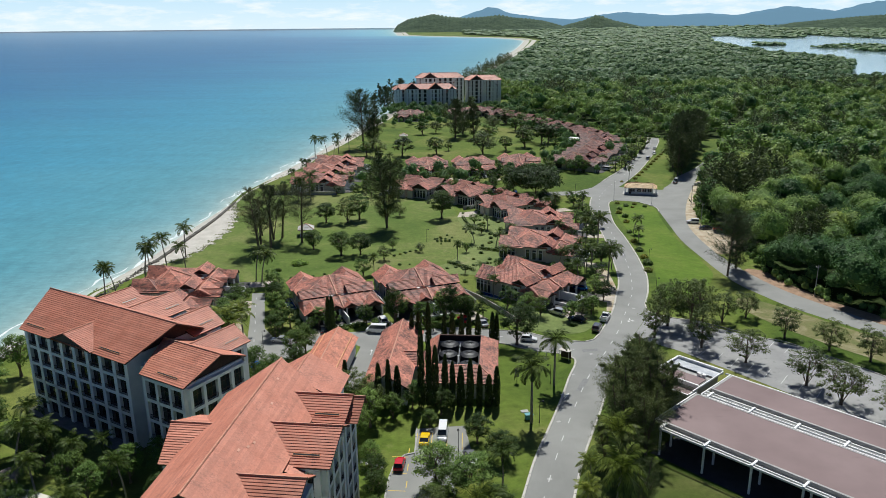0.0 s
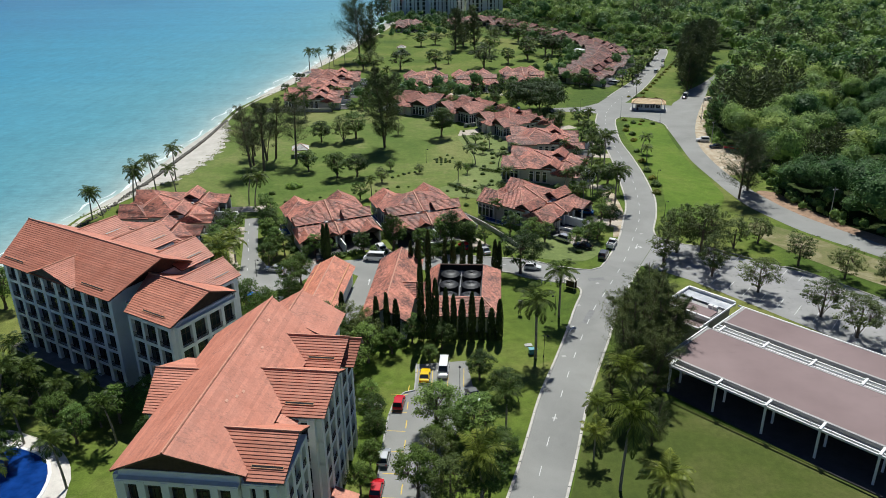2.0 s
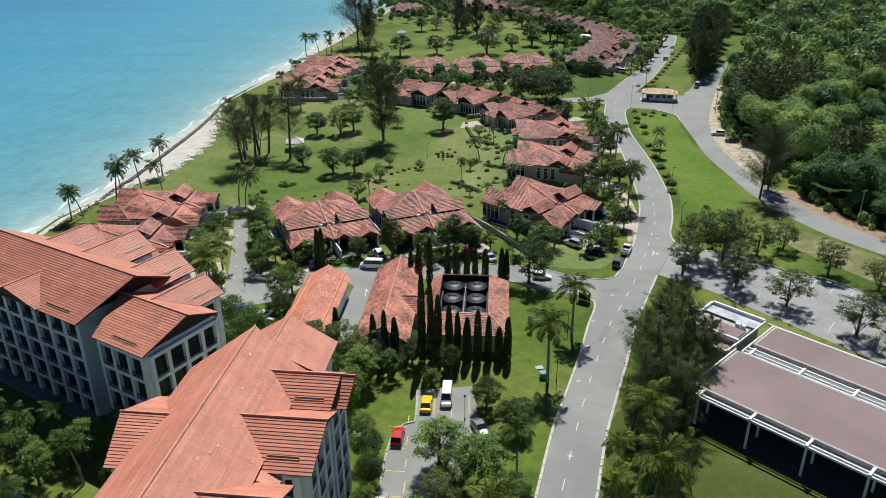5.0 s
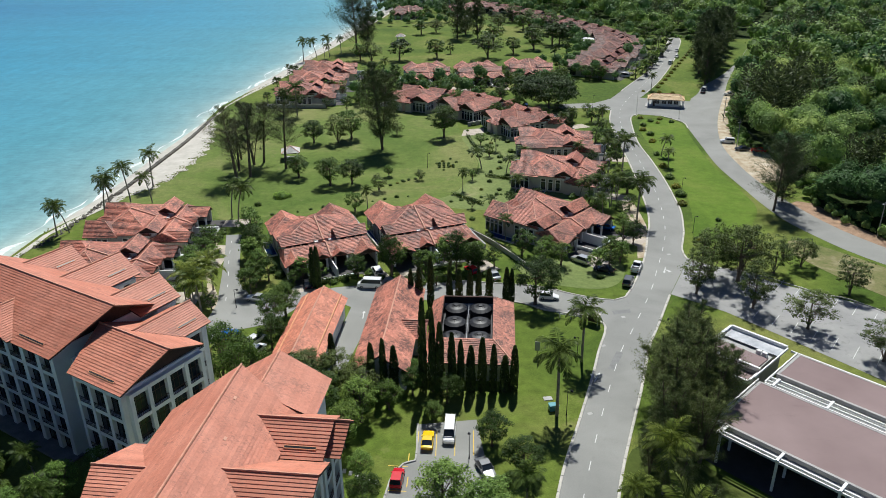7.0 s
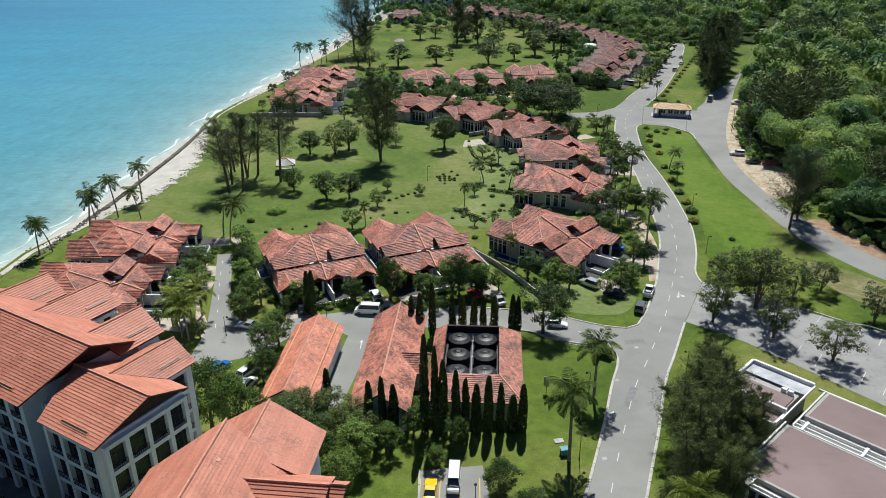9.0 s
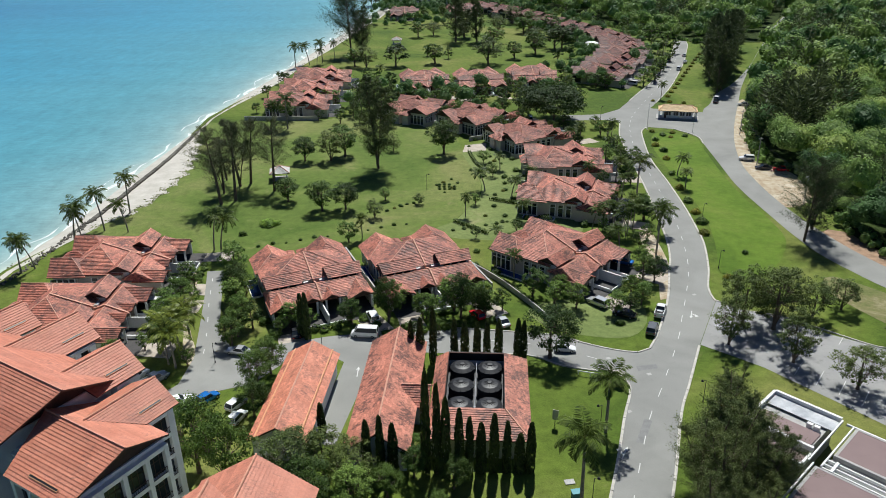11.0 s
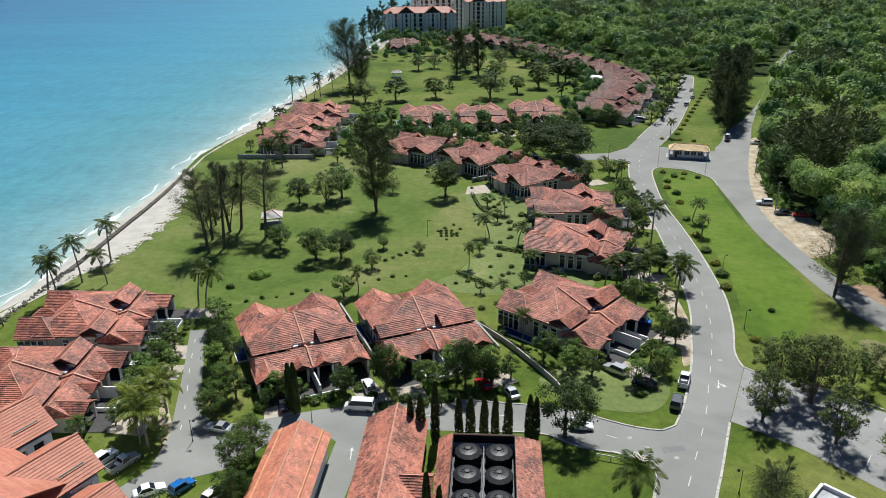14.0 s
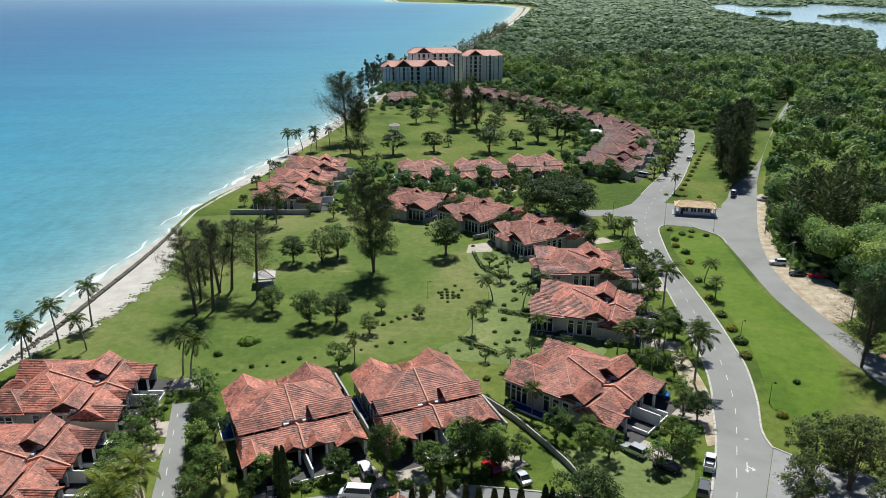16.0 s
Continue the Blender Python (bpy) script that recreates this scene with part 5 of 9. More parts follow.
m.color(m.ramp(m.noise(0.6, 4), (0.35, (0.42, 0.44, 0.46)), (0.7, (0.68, 0.69, 0.70)))).bump(wv.outputs["Fac"], 0.6, 0.05)
M["corrugated"] = m.m
part("lean_to", boxes((-10.5, 23.6, 4.5, -1.2, 26.3, 4.6)), M["corrugated"], an, "grey-white corrugated lean-to roof")
for x in (-2.9, -3.9):
    part("air_conditioner", boxes((x - 0.4, 22.3, 4.2, x + 0.4, 22.9, 5.0), bevel=0.04), M["white"], an, "white air-conditioning unit")
# even dark sheet under the roofs, reaching past the front beam
patch("hardstanding", [(39.0, 120.6), (80, 73.8), (101, 92), (60, 139)], 0.02, plain("dark_ground", (0.07, 0.07, 0.07), 0.9, var=0.2), "even dark ground sheet under the shelter", "paving", smooth=False)

# ---- gatehouse ----
gh = thing("gatehouse", "small white gatehouse under a broad tan hip roof", "gatehouse", 88.4, 324.2, 0, -15)
part("wall", boxes((-5.2, -1.9, 0.2, 5.2, 1.9, 3.1)), M["white"], gh)
M["gate"] = tile_mat("roof_tile_tan", (0.80, 0.60, 0.32), (0.70, 0.49, 0.25), (0.34, 0.22, 0.12), 0.2)
roof(gh, "roof", *hip(-6.8, 6.8, -3.4, 3.4, 3.1, 4.7, -4.6, 4.6, 0, 0), "gate", "tan tile roof")
part("plinth", boxes((-7.4, -3.0, 0, 7.4, 3.0, 0.2), bevel=0.04), M["concrete"], gh)
for x in (-3.2, -0.6, 1.6, 3.8):
    w = part("window", boxes((-0.8, -0.05, 0, 0.8, 0.05, 1.3)), M["glass"], gh, at=pose(x, -1.93, 1.2))
    part("window_frame", boxes((-0.86, -0.07, -0.06, 0.86, 0.03, 0.0), (-0.86, -0.07, 1.3, 0.86, 0.03, 1.36), (-0.04, -0.08, 0, 0.04, 0.03, 1.3)), M["white"], w)
part("door", boxes((-4.7, -1.96, 0.2, -3.9, -1.9, 2.3)), M["timber"], gh)
for x in (-6.4, 6.4):
    for y in (-2.6, 2.6):
        part("column", boxes((x - 0.15, y - 0.15, 0.2, x + 0.15, y + 0.15, 3.1)), M["white"], gh)


def gazebo(x, y, rot, label, tile):
    g = thing("gazebo", label, "gazebo", x, y, 0, rot, "gazebos")
    part("floor", boxes((-2.2, -2.2, 0, 2.2, 2.2, 0.2), bevel=0.03), M["concrete"], g)
    for sx in (-1.9, 1.9):
        for sy in (-1.9, 1.9):
            part("post", boxes((sx - 0.1, sy - 0.1, 0.2, sx + 0.1, sy + 0.1, 2.6)), M["white"], g)
    z = 2.5
    roof(g, "roof", [[(-2.8, -2.8, z), (2.8, -2.8, z), (0, 0, 4.1)], [(2.8, -2.8, z), (2.8, 2.8, z), (0, 0, 4.1)], [(2.8, 2.8, z), (-2.8, 2.8, z), (0, 0, 4.1)], [(-2.8, 2.8, z), (-2.8, -2.8, z), (0, 0, 4.1)]],
         [((-2.8, -2.8, z), (0, 0, 4.1)), ((2.8, -2.8, z), (0, 0, 4.1)), ((2.8, 2.8, z), (0, 0, 4.1)), ((-2.8, 2.8, z), (0, 0, 4.1))], tile, "pale grey pyramid roof")


M["shingle"] = tile_mat("grey_shingle", (0.55, 0.54, 0.52), (0.42, 0.41, 0.40), (0.25, 0.25, 0.24), 0.3)
gazebo(-44.6, 262.5, 10, "open garden gazebo with a pale grey pyramid roof", "shingle")
gazebo(-21.5, 488, 0, "open garden gazebo with a pale grey pyramid roof", "shingle")
mq = thing("marquee", "white event marquee with a domed canopy", "marquee", 84.5, 462, 0, 30)
bm = bmesh.new()
n = 10
ringz = []
for i in range(n + 1):
    a = math.pi * i / n
    ringz.append([bm.verts.new((4.2 * math.cos(a), y, 2.4 + 1.7 * math.sin(a))) for y in (-5.5, 5.5)])
for a, b in zip(ringz, ringz[1:]):
    bm.faces.new((a[0], a[1], b[1], b[0]))
bm.faces.new([r[0] for r in ringz])
bm.faces.new([r[1] for r in ringz][::-1])
part("canopy", bm, M["white"], mq)
for sx in (-4.1, 4.1):
    for sy in (-5.4, 0, 5.4):
        part("pole", cyl(bmesh.new(), (sx, sy, 0), (sx, sy, 2.5), 0.06), M["metal"], mq)

# ---- hotel blocks at the far end ----


def far_block(x, y, rot, L, W, storeys, gables, label):
    b = thing("hotel_block", label, "hotel", x, y, 0, rot, "far hotel blocks")
    h, H = 3.4, storeys * 3.4
    part("wall", boxes((-L / 2, -W / 2, 0, L / 2, W / 2, H + 0.4)), M["white"], b)
    roof(b, "main_roof", *hip(-L / 2 - 1.2, L / 2 + 1.2, -W / 2 - 1.2, W / 2 + 1.2, H, H + 4.0, -L / 2 + 5, L / 2 - 5, 0, 0), "tile_hotel", "pinkish orange tile roof", course=0.9)
    for gx, gw, dz in gables:
        part("bay", boxes((gx - gw / 2 + 0.6, -W / 2 - 3.0, 0, gx + gw / 2 - 0.6, -W / 2, H + 0.2 + dz)), M["white"], b)
        zr = H + 4.9 + dz
        r0, r1 = (gx, -W / 2 - 4.2, zr), (gx, 0.0, zr)
        roof(b, "bay_roof", [[(gx - gw / 2 - 0.9, -1, H + dz - 0.4), (gx - gw / 2 - 0.9, -W / 2 - 3.6, H + dz - 0.4), r0, r1], [(gx + gw / 2 + 0.9, -W / 2 - 3.6, H + dz - 0.4), (gx + gw / 2 + 0.9, -1, H + dz - 0.4), r1, r0]], [(r0, r1)], "tile_hotel", "pinkish orange gable roof", course=0.9)
        gable_wall(b, [(gx - gw / 2 - 0.2, -W / 2 - 3.5, H + dz - 0.5), (gx + gw / 2 + 0.2, -W / 2 - 3.5, H + dz - 0.5), (gx, -W / 2 - 3.5, zr - 0.35)], (0, 0.3, 0))
        facade(b, (gx - gw / 2 + 0.6, -W / 2 - 3.0), (gx + gw / 2 - 0.6, -W / 2 - 3.0), 0, storeys, h, max(2, int(gw / 4)), rail=False, pier=2.0)
    facade(b, (-L / 2, -W / 2), (L / 2, -W / 2), 0, storeys, h, int(L / 4.5), rail=False, pier=2.5)
    facade(b, (L / 2, -W / 2), (L / 2, W / 2), 0, storeys, h, 3, rail=False, pier=2.5)
    return b


far_block(-12, 671, 5, 53, 14, 5, [(-23, 8, -2.6), (-11, 12, 0.2), (9, 12, 0.2), (23, 8, -2.6)], "five-storey white hotel block with pinkish tile roofs")
far_block(1, 708, 4, 42, 14, 7, [(-9, 14, -0.4), (17, 10, -4.2)], "five-storey white hotel block behind the front one")
far_block(41, 726, 0, 32, 15, 6, [(-6, 14, -0.6), (6, 12, -4.0)], "five-storey white hotel block with a dark gable")

# ---- plants ----
rng = np.random.default_rng(7)


def unit(n, up=None):
    v = rng.normal(size=(n, 3))
    v /= np.linalg.norm(v, axis=1, keepdims=True)
    if up is not None:
        v[:, 2] = np.where(v[:, 2] < up, -v[:, 2], v[:, 2])
    return v


def cards(C, N, long, wide, along_dir=None, bend=0.0):
    """Leaf blades: a quad at each centre, facing N, long along along_dir."""
    n = len(C)
    t = unit(n) if along_dir is None else along_dir
    u = np.cross(N, t)
    u /= np.maximum(np.linalg.norm(u, axis=1, keepdims=True), 1e-6)
    w = np.cross(u, N)
    w /= np.maximum(np.linalg.norm(w, axis=1, keepdims=True), 1e-6)
    long = np.broadcast_to(long, (n,))[:, None] / 2
    wide = np.broadcast_to(wide, (n,))[:, None] / 2
    V = np.stack([C - w * long - u * wide * 0.55, C - w * long * 0.2 + u * wide, C + w * long + u * wide * 0.25, C + w * long * 0.2 - u * wide], 1)
    V[:, 2, 2] -= bend
    return V.reshape(-1, 3)


def quads(V):
    return np.arange(len(V)).reshape(-1, 4)


def trunk_mesh(name, pts, radii, limbs, mat, n=7):
    bm = bmesh.new()
    for (a, b), (r0, r1) in zip(zip(pts, pts[1:]), zip(radii, radii[1:])):
        cyl(bm, a, b, r0, r1, n, False)
    for a, b, r in limbs:
        cyl(bm, a, b, r, r * 0.35, 5, False)
    return mesh_of(name, bm, M[mat])


def casuarina(h, spread, n_br, per, mat="leaf_casuarina", clear=0.22, fat=1.0, needle=1.0, leaders=1, lean=0.0, droop=0.5, stem=1.0):
    """A tall feathery tree: one or more leaders with rising limbs, each carrying soft plumes of fine drooping needles."""
    tr = (h * 0.012 + 0.05) * stem
    Cs, Ds, limbs, stems = [], [], [], []
    for k in range(leaders):
        a = 2 * math.pi * (k + rng.uniform(0, 0.6)) / leaders
        out = spread * (0.42 if leaders > 1 else 0.0) * rng.uniform(0.6, 1.2)
        top = h * (1.0 if k == 0 else rng.uniform(0.66, 0.95))
        tip = np.array([out * math.cos(a) + lean * top * rng.uniform(0.5, 1.2), out * math.sin(a), top])
        kink = tip * np.array([0.35, 0.35, 0.42])
        stems.append((kink, tip))
    for i in range(n_br):
        kink, tip = stems[i % leaders]
        f = rng.uniform(0, 1) ** 0.85
        zf = clear + (0.97 - clear) * f
        p0 = kink * (zf / 0.42) if zf < 0.42 else kink + (tip - kink) * ((zf - 0.42) / 0.58)
        az = rng.uniform(0, 2 * math.pi)
        prof = math.sin(math.pi * min(1.0, 0.28 + 0.72 * f)) ** 0.7 + 0.12
        L = spread * (0.62 if leaders > 1 else 0.95) * prof * rng.uniform(0.45, 1.2)
        d = np.array([math.cos(az), math.sin(az), rng.uniform(0.45, 1.25)])
        d /= np.linalg.norm(d)
        limbs.append((tuple(p0), tuple(p0 + d * L * 0.85), 0.025 + h * 0.0011))
        s = rng.uniform(0.3, 1.08, per)
        fluff = rng.normal(size=(per, 3)) * np.array([0.30, 0.30, 0.30]) * (0.4 + 0.17 * L)
        C = p0 + d[None, :] * (L * s)[:, None] + fluff
        C[:, 2] -= droop * np.abs(fluff[:, 0] + fluff[:, 1]) * 0.6
        Dr = np.stack([np.full(per, d[0]), np.full(per, d[1]), rng.uniform(-0.8, 1.2, per)], 1) + rng.normal(size=(per, 3)) * 0.5
        Cs.append(C)
        Ds.append(Dr)
    C, D = np.concatenate(Cs), np.concatenate(Ds)
    D /= np.linalg.norm(D, axis=1, keepdims=True)
    N = np.cross(D, unit(len(C)))
    N /= np.maximum(np.linalg.norm(N, axis=1, keepdims=True), 1e-6)
    V = cards(C, N, rng.uniform(0.6, 1.3, len(C)) * needle, rng.uniform(0.16, 0.36, len(C)) * fat, D)
    crown = np_mesh("crown", V, quads(V), M[mat])
    for kink, tip in stems[1:]:
        limbs += [((0, 0, h * 0.03), tuple(kink), tr * 0.8), (tuple(kink), tuple(tip * 0.97), tr * 0.5)]
    kink, tip = stems[0]
    trunk = trunk_mesh("trunk", [(0, 0, -0.1), tuple(kink), tuple(tip * 0.96)], [tr * 1.3, tr * 0.9, tr * 0.2], limbs, "bark")
    return trunk, crown


def palm(h, n_fr, flen, mat, lean=0.0, droop=1.0, thick=0.16, leaflets=15):
    """A palm: a ringed trunk and arching feather fronds."""
    pts = [Vector((lean * (i / 6) ** 1.7, 0, h * i / 6)) for i in range(7)]
    trunk = trunk_mesh("trunk", [tuple(p) for p in pts], [thick * (1.35 - 0.5 * i / 6) for i in range(7)], [], "palm_bark")
    top = np.array([lean, 0, h])
    Cs, Ns, Ds, Ls = [], [], [], []
    rb = bmesh.new()
    for i in range(n_fr):
        az = 2 * math.pi * (i * 0.382 + rng.uniform(-0.05, 0.05))
        el = math.radians(78 - 92 * (i / n_fr) + rng.uniform(-14, 14))
        dirh = np.array([math.cos(az), math.sin(az), 0])
        side = np.array([-math.sin(az), math.cos(az), 0])
        p, e, prev = top.copy(), el, None
        step = flen * rng.uniform(0.85, 1.1) / leaflets
        for k in range(leaflets):
            d = dirh * math.cos(e) + np.array([0, 0, math.sin(e)])
            q = p + d * step
            if k % 3 == 0 and prev is not None:
                cyl(rb, tuple(prev), tuple(p), 0.035, 0.03, 4, False)
            if k % 3 == 0:
                prev = p.copy()
            f = k / leaflets
            ll = flen * 0.30 * math.sin(math.pi * min(1, 0.18 + 0.82 * f) ** 0.9) + 0.12
            for s in (1, -1):
                ld = side * s * rng.uniform(0.6, 0.9) + d * rng.uniform(0.45, 0.75) + np.array([0, 0, -rng.uniform(0.2, 0.6) * droop])
                ld /= np.linalg.norm(ld)
                Cs.append(q + ld * ll / 2)
                up = np.cross(ld, d) * s
                Ns.append(up)
                Ds.append(ld)
                Ls.append(ll)
            p = q
            e -= droop * (0.07 + 0.10 * f) * 15 / leaflets
    C, N, D, Ls = np.array(Cs), np.array(Ns), np.array(Ds), np.array(Ls)
    N /= np.maximum(np.linalg.norm(N, axis=1, keepdims=True), 1e-6)
    V = cards(C, N, Ls, 0.080 + 0.013 * flen, D)
    return trunk, np_mesh("fronds", V, quads(V), M[mat]), mesh_of("frond_stem", rb, M["leaf_palm"])


def cypress(h, r, n):
    """A clipped-looking columnar tree, dense to the ground."""
    z = rng.uniform(0.02, 1, n)
    rad = r * np.where(z < 0.12, 0.75 + z * 2, np.sqrt(np.maximum(0, 1 - (np.maximum(z - 0.12, 0) / 0.9) ** 2.6)))
    az = rng.uniform(0, 2 * math.pi, n)
    rad = rad * (0.82 + 0.22 * rng.random(n)) * (1 + 0.12 * np.sin(az * 3 + z * 9))
    d = np.stack([np.cos(az), np.sin(az), np.full(n, 0.25)], 1)
    C = np.stack([rad * np.cos(az), rad * np.sin(az), z * h], 1)
    N = d + unit(n) * 0.5
    N /= np.linalg.norm(N, axis=1, keepdims=True)
    D = np.stack([np.cos(az) * 0.3, np.sin(az) * 0.3, np.ones(n)], 1)
    V = cards(C, N, rng.uniform(0.35, 0.7, n), rng.uniform(0.2, 0.36, n), D)
    return trunk_mesh("trunk", [(0, 0, -0.1), (0, 0, h * 0.9)], [0.14, 0.05], [], "bark"), np_mesh("crown", V, quads(V), M["leaf_cypress"])


def crown_template(n, r, size, h, facet=0.8, tall=0.95, lumps=7, deep=0.32, under=1.95, loose=(0.98, 1.1), core=(0.76, 0.92)):
    """A billowing crown: leafy facets over a lumpy dome, with looser leaf blades standing out of it."""
    lob = unit(lumps, 0.05)

    def rad(d):
        return r * (1.02 - deep + deep * np.max(np.clip(d @ lob.T, 0, 1) ** 7, axis=1) + 0.05 * np.sin(d[:, 0] * 9 + d[:, 2] * 7))

    out = []
    rings = max(3, int(round(r * under / facet)))
    for a in range(rings):
        t0, t1 = under * a / rings, under * (a + 1) / rings
        seg = max(4, int(round(2 * math.pi * r * math.sin(max(0.3, (t0 + t1) / 2)) / facet)))
        p0 = rng.uniform(0, 6.28) + np.arange(seg) * 2 * math.pi / seg
        p1 = p0 + 2 * math.pi / seg * 1.12
        quad = []
        for t, p in ((t1 + 0.04, p0), (t1 + 0.04, p1), (max(t0 - 0.03, 0), p1), (max(t0 - 0.03, 0), p0)):
            t = t + rng.uniform(-0.05, 0.05, seg)
            d = np.stack([np.sin(t) * np.cos(p), np.sin(t) * np.sin(p), np.cos(t)], 1)
            quad.append(d * (rad(d) * rng.uniform(*core, seg))[:, None])
        out.append(np.stack(quad, 1).reshape(-1, 3))
    d = unit(n, -0.2 if under < 2 else -0.6)
    N = d * 1.0 + unit(n) * 0.5 + np.array([0, 0, 0.3])
    N /= np.linalg.norm(N, axis=1, keepdims=True)
    out.append(cards(d * (rad(d) * rng.uniform(*loose, n))[:, None], N, size * rng.uniform(0.7, 1.4, n), size * rng.uniform(0.6, 1.0, n)))
    V = np.concatenate(out) * np.array([1, 1, tall])
    V[:, 2] += h - r * tall
    return V


def bush(r, n, mat, size=0.2):
    V = crown_template(n, r, size, r * 0.9, 0.34, 0.75, 8, 0.3, 2.2, (0.92, 1.15))
    return np_mesh("foliage", V, quads(V), M[mat])


def plant(name, meshes, label, category, x, y, scale, rot, group, sz=None):
    if in_villa(x, y):
        return None
    t = new(name)
    t.empty_display_size = 0.3
    t.matrix_world = pose(x, y, 0, 0, 0, rot) @ Matrix.Diagonal((scale, scale, sz or scale, 1))
    tagged(t, label, category, group)
    names = {"trunk": "trunk", "crown": "crown", "fronds": "fronds", "frond_stem": "frond_stem", "foliage": "foliage"}
    for me in meshes:
        me = FAR_CROWN.get(me.name, me) if y > 335 else me
        ob = part(names[me.name.split(".")[0]], me, parent=t)
        if me.name.split(".")[0] != "trunk":
            ob["kind"] = "stuff"
    return t


def leafy_tree(h, r, mat, tufts, per, size, low=0.25, flat=1.0, tuft=0.24, bark="bark", limb=0.28, open_in=0.5):
    """A trunk with forking limbs; each twig ends in a loose tuft of small leaves, with gaps between the tufts."""
    tr = h * 0.02 + 0.06
    z0 = h * low
    cz, hz = (h + z0) / 2, (h - z0) / 2 * flat
    lob = unit(6, -0.3)
    forks = [np.array([d[0] * r * 0.42, d[1] * r * 0.42, z0 + (h - z0) * rng.uniform(0.25, 0.5)]) for d in unit(6)]
    C, N, limbs = [], [], [((0, 0, z0 * rng.uniform(0.7, 1.0)), tuple(f), tr * limb * 1.5) for f in forks]
    for i in range(tufts):
        d = unit(1, -0.8)[0]
        bulge = 0.72 + 0.36 * np.max(np.clip(lob @ d, 0, 1)) ** 3
        k = rng.uniform(open_in, 1.0) ** 0.6 * bulge
        b = r * tuft * rng.uniform(0.55, 1.3)
        c = np.array([d[0] * (r - b * 0.5) * k, d[1] * (r - b * 0.5) * k, cz + d[2] * max(hz - b * 0.4, 0.3) * k])
        e = unit(per, -0.5)
        C.append(c + e * (b * rng.uniform(0.35, 1.1, per))[:, None] * np.array([1, 1, 0.62]))
        N.append(e * 0.5 + d * 0.25 + unit(per) * 0.62 + np.array([0, 0, 0.45]))
        if i % 2 == 0:
            f = min(forks, key=lambda q: float(np.sum((q - c) ** 2)))
            limbs.append((tuple(f), tuple(c), tr * limb * 0.7))
    C, N = np.concatenate(C), np.concatenate(N)
    N /= np.linalg.norm(N, axis=1, keepdims=True)
    V = cards(C, N, size * rng.uniform(0.65, 1.4, len(C)), size * rng.uniform(0.45, 0.9, len(C)))
    crown = np_mesh("crown", V, quads(V), M[mat])
    return trunk_mesh("trunk", [(0, 0, -0.1), (0, 0, z0), (0.1, 0.05, h * 0.6)], [tr * 1.5, tr, tr * 0.4], limbs, bark), crown


def in_villa(x, y):
    """Whether a place lies under a villa's roofs."""
    for vx, vy, vr in VILLAS_NEAR + VILLAS_FAR:
        q = pose(vx, vy, 0, 0, 0, vr).inverted() @ Vector((x, y, 0))
        if abs(q.x) < 10.6 and 0.2 < q.y < 25.5:
            return True
    return False


V_BROAD = [leafy_tree(10, 4.6, "leaf_mid", 112, 54, 0.29, 0.14, 1.0, 0.22), leafy_tree(10, 4.3, "leaf_light", 100, 52, 0.30, 0.14, 1.0, 0.22), leafy_tree(10, 4.8, "leaf_dark", 116, 56, 0.28, 0.12, 1.0, 0.22)]
V_OPEN = [leafy_tree(10, 4.6, "leaf_olive", 120, 46, 0.25, 0.03, 1.05, 0.17, open_in=0.3, limb=0.2), leafy_tree(10, 4.2, "leaf_olive", 110, 46, 0.25, 0.02, 1.1, 0.18, open_in=0.3, limb=0.2)]
V_AIRY = [casuarina(20, 6.0, 64, 130, "leaf_casuarina_dry", clear=0.3, fat=0.2, needle=0.62, lean=-0.10, stem=0.95), casuarina(20, 5.4, 54, 130, "leaf_casuarina_dry", clear=0.36, fat=0.2, needle=0.62, lean=0.12, stem=0.95), casuarina(20, 6.4, 66, 130, "leaf_casuarina_dry", clear=0.3, fat=0.2, needle=0.62, leaders=2, stem=0.95)]
V_ROADSIDE = [casuarina(20, 8.4, 160, 150, clear=0.08, fat=0.22, needle=0.6, leaders=2, stem=0.85), casuarina(20, 7.8, 140, 150, clear=0.10, fat=0.22, needle=0.6, lean=0.06, stem=0.85)]
V_GARDEN = [leafy_tree(6, 3.2, "leaf_light", 46, 46, 0.27, 0.1), leafy_tree(6, 3.0, "leaf_mid", 44, 48, 0.24, 0.08), leafy_tree(6, 2.8, "leaf_dark", 42, 50, 0.23, 0.06, 1.05), leafy_tree(6, 3.1, "leaf_mid", 50, 46, 0.25, 0.06, 1.0, 0.2), leafy_tree(6, 2.8, "leaf_light", 36, 40, 0.33, 0.08, 0.95, 0.28)]
V_CASU = [casuarina(20, 6.2, 110, 60, clear=0.06, fat=0.62, needle=0.75), casuarina(20, 5.4, 100, 60, clear=0.06, fat=0.62, needle=0.75, leaders=2), casuarina(20, 6.8, 110, 60, clear=0.08, fat=0.62, needle=0.75, leaders=3)]
V_FINE = [casuarina(20, 8.6, 160, 140, "leaf_casuarina_pale", clear=0.05, fat=0.2, needle=0.58, leaders=5), casuarina(20, 8.0, 150, 140, "leaf_casuarina_pale", clear=0.05, fat=0.2, needle=0.58, leaders=4)]
V_BIGCOCO = [palm(8, 17, 5.4, "leaf_palm_bright", 0.6, 0.85, 0.2, 36), palm(8, 16, 5.2, "leaf_palm_bright", -0.5, 0.9, 0.2, 36)]
V_COCO = [palm(9, 19, 3.6, "leaf_palm", 1.4, leaflets=22), palm(9, 18, 3.4, "leaf_palm", -0.8, leaflets=22), palm(9, 20, 3.8, "leaf_palm", 2.2, leaflets=22)]
V_ROYAL = [palm(9, 18, 3.9, "leaf_palm", 0.0, 0.95, 0.17, 27), palm(9, 17, 3.7, "leaf_palm", 0.15, 1.0, 0.16, 27)]
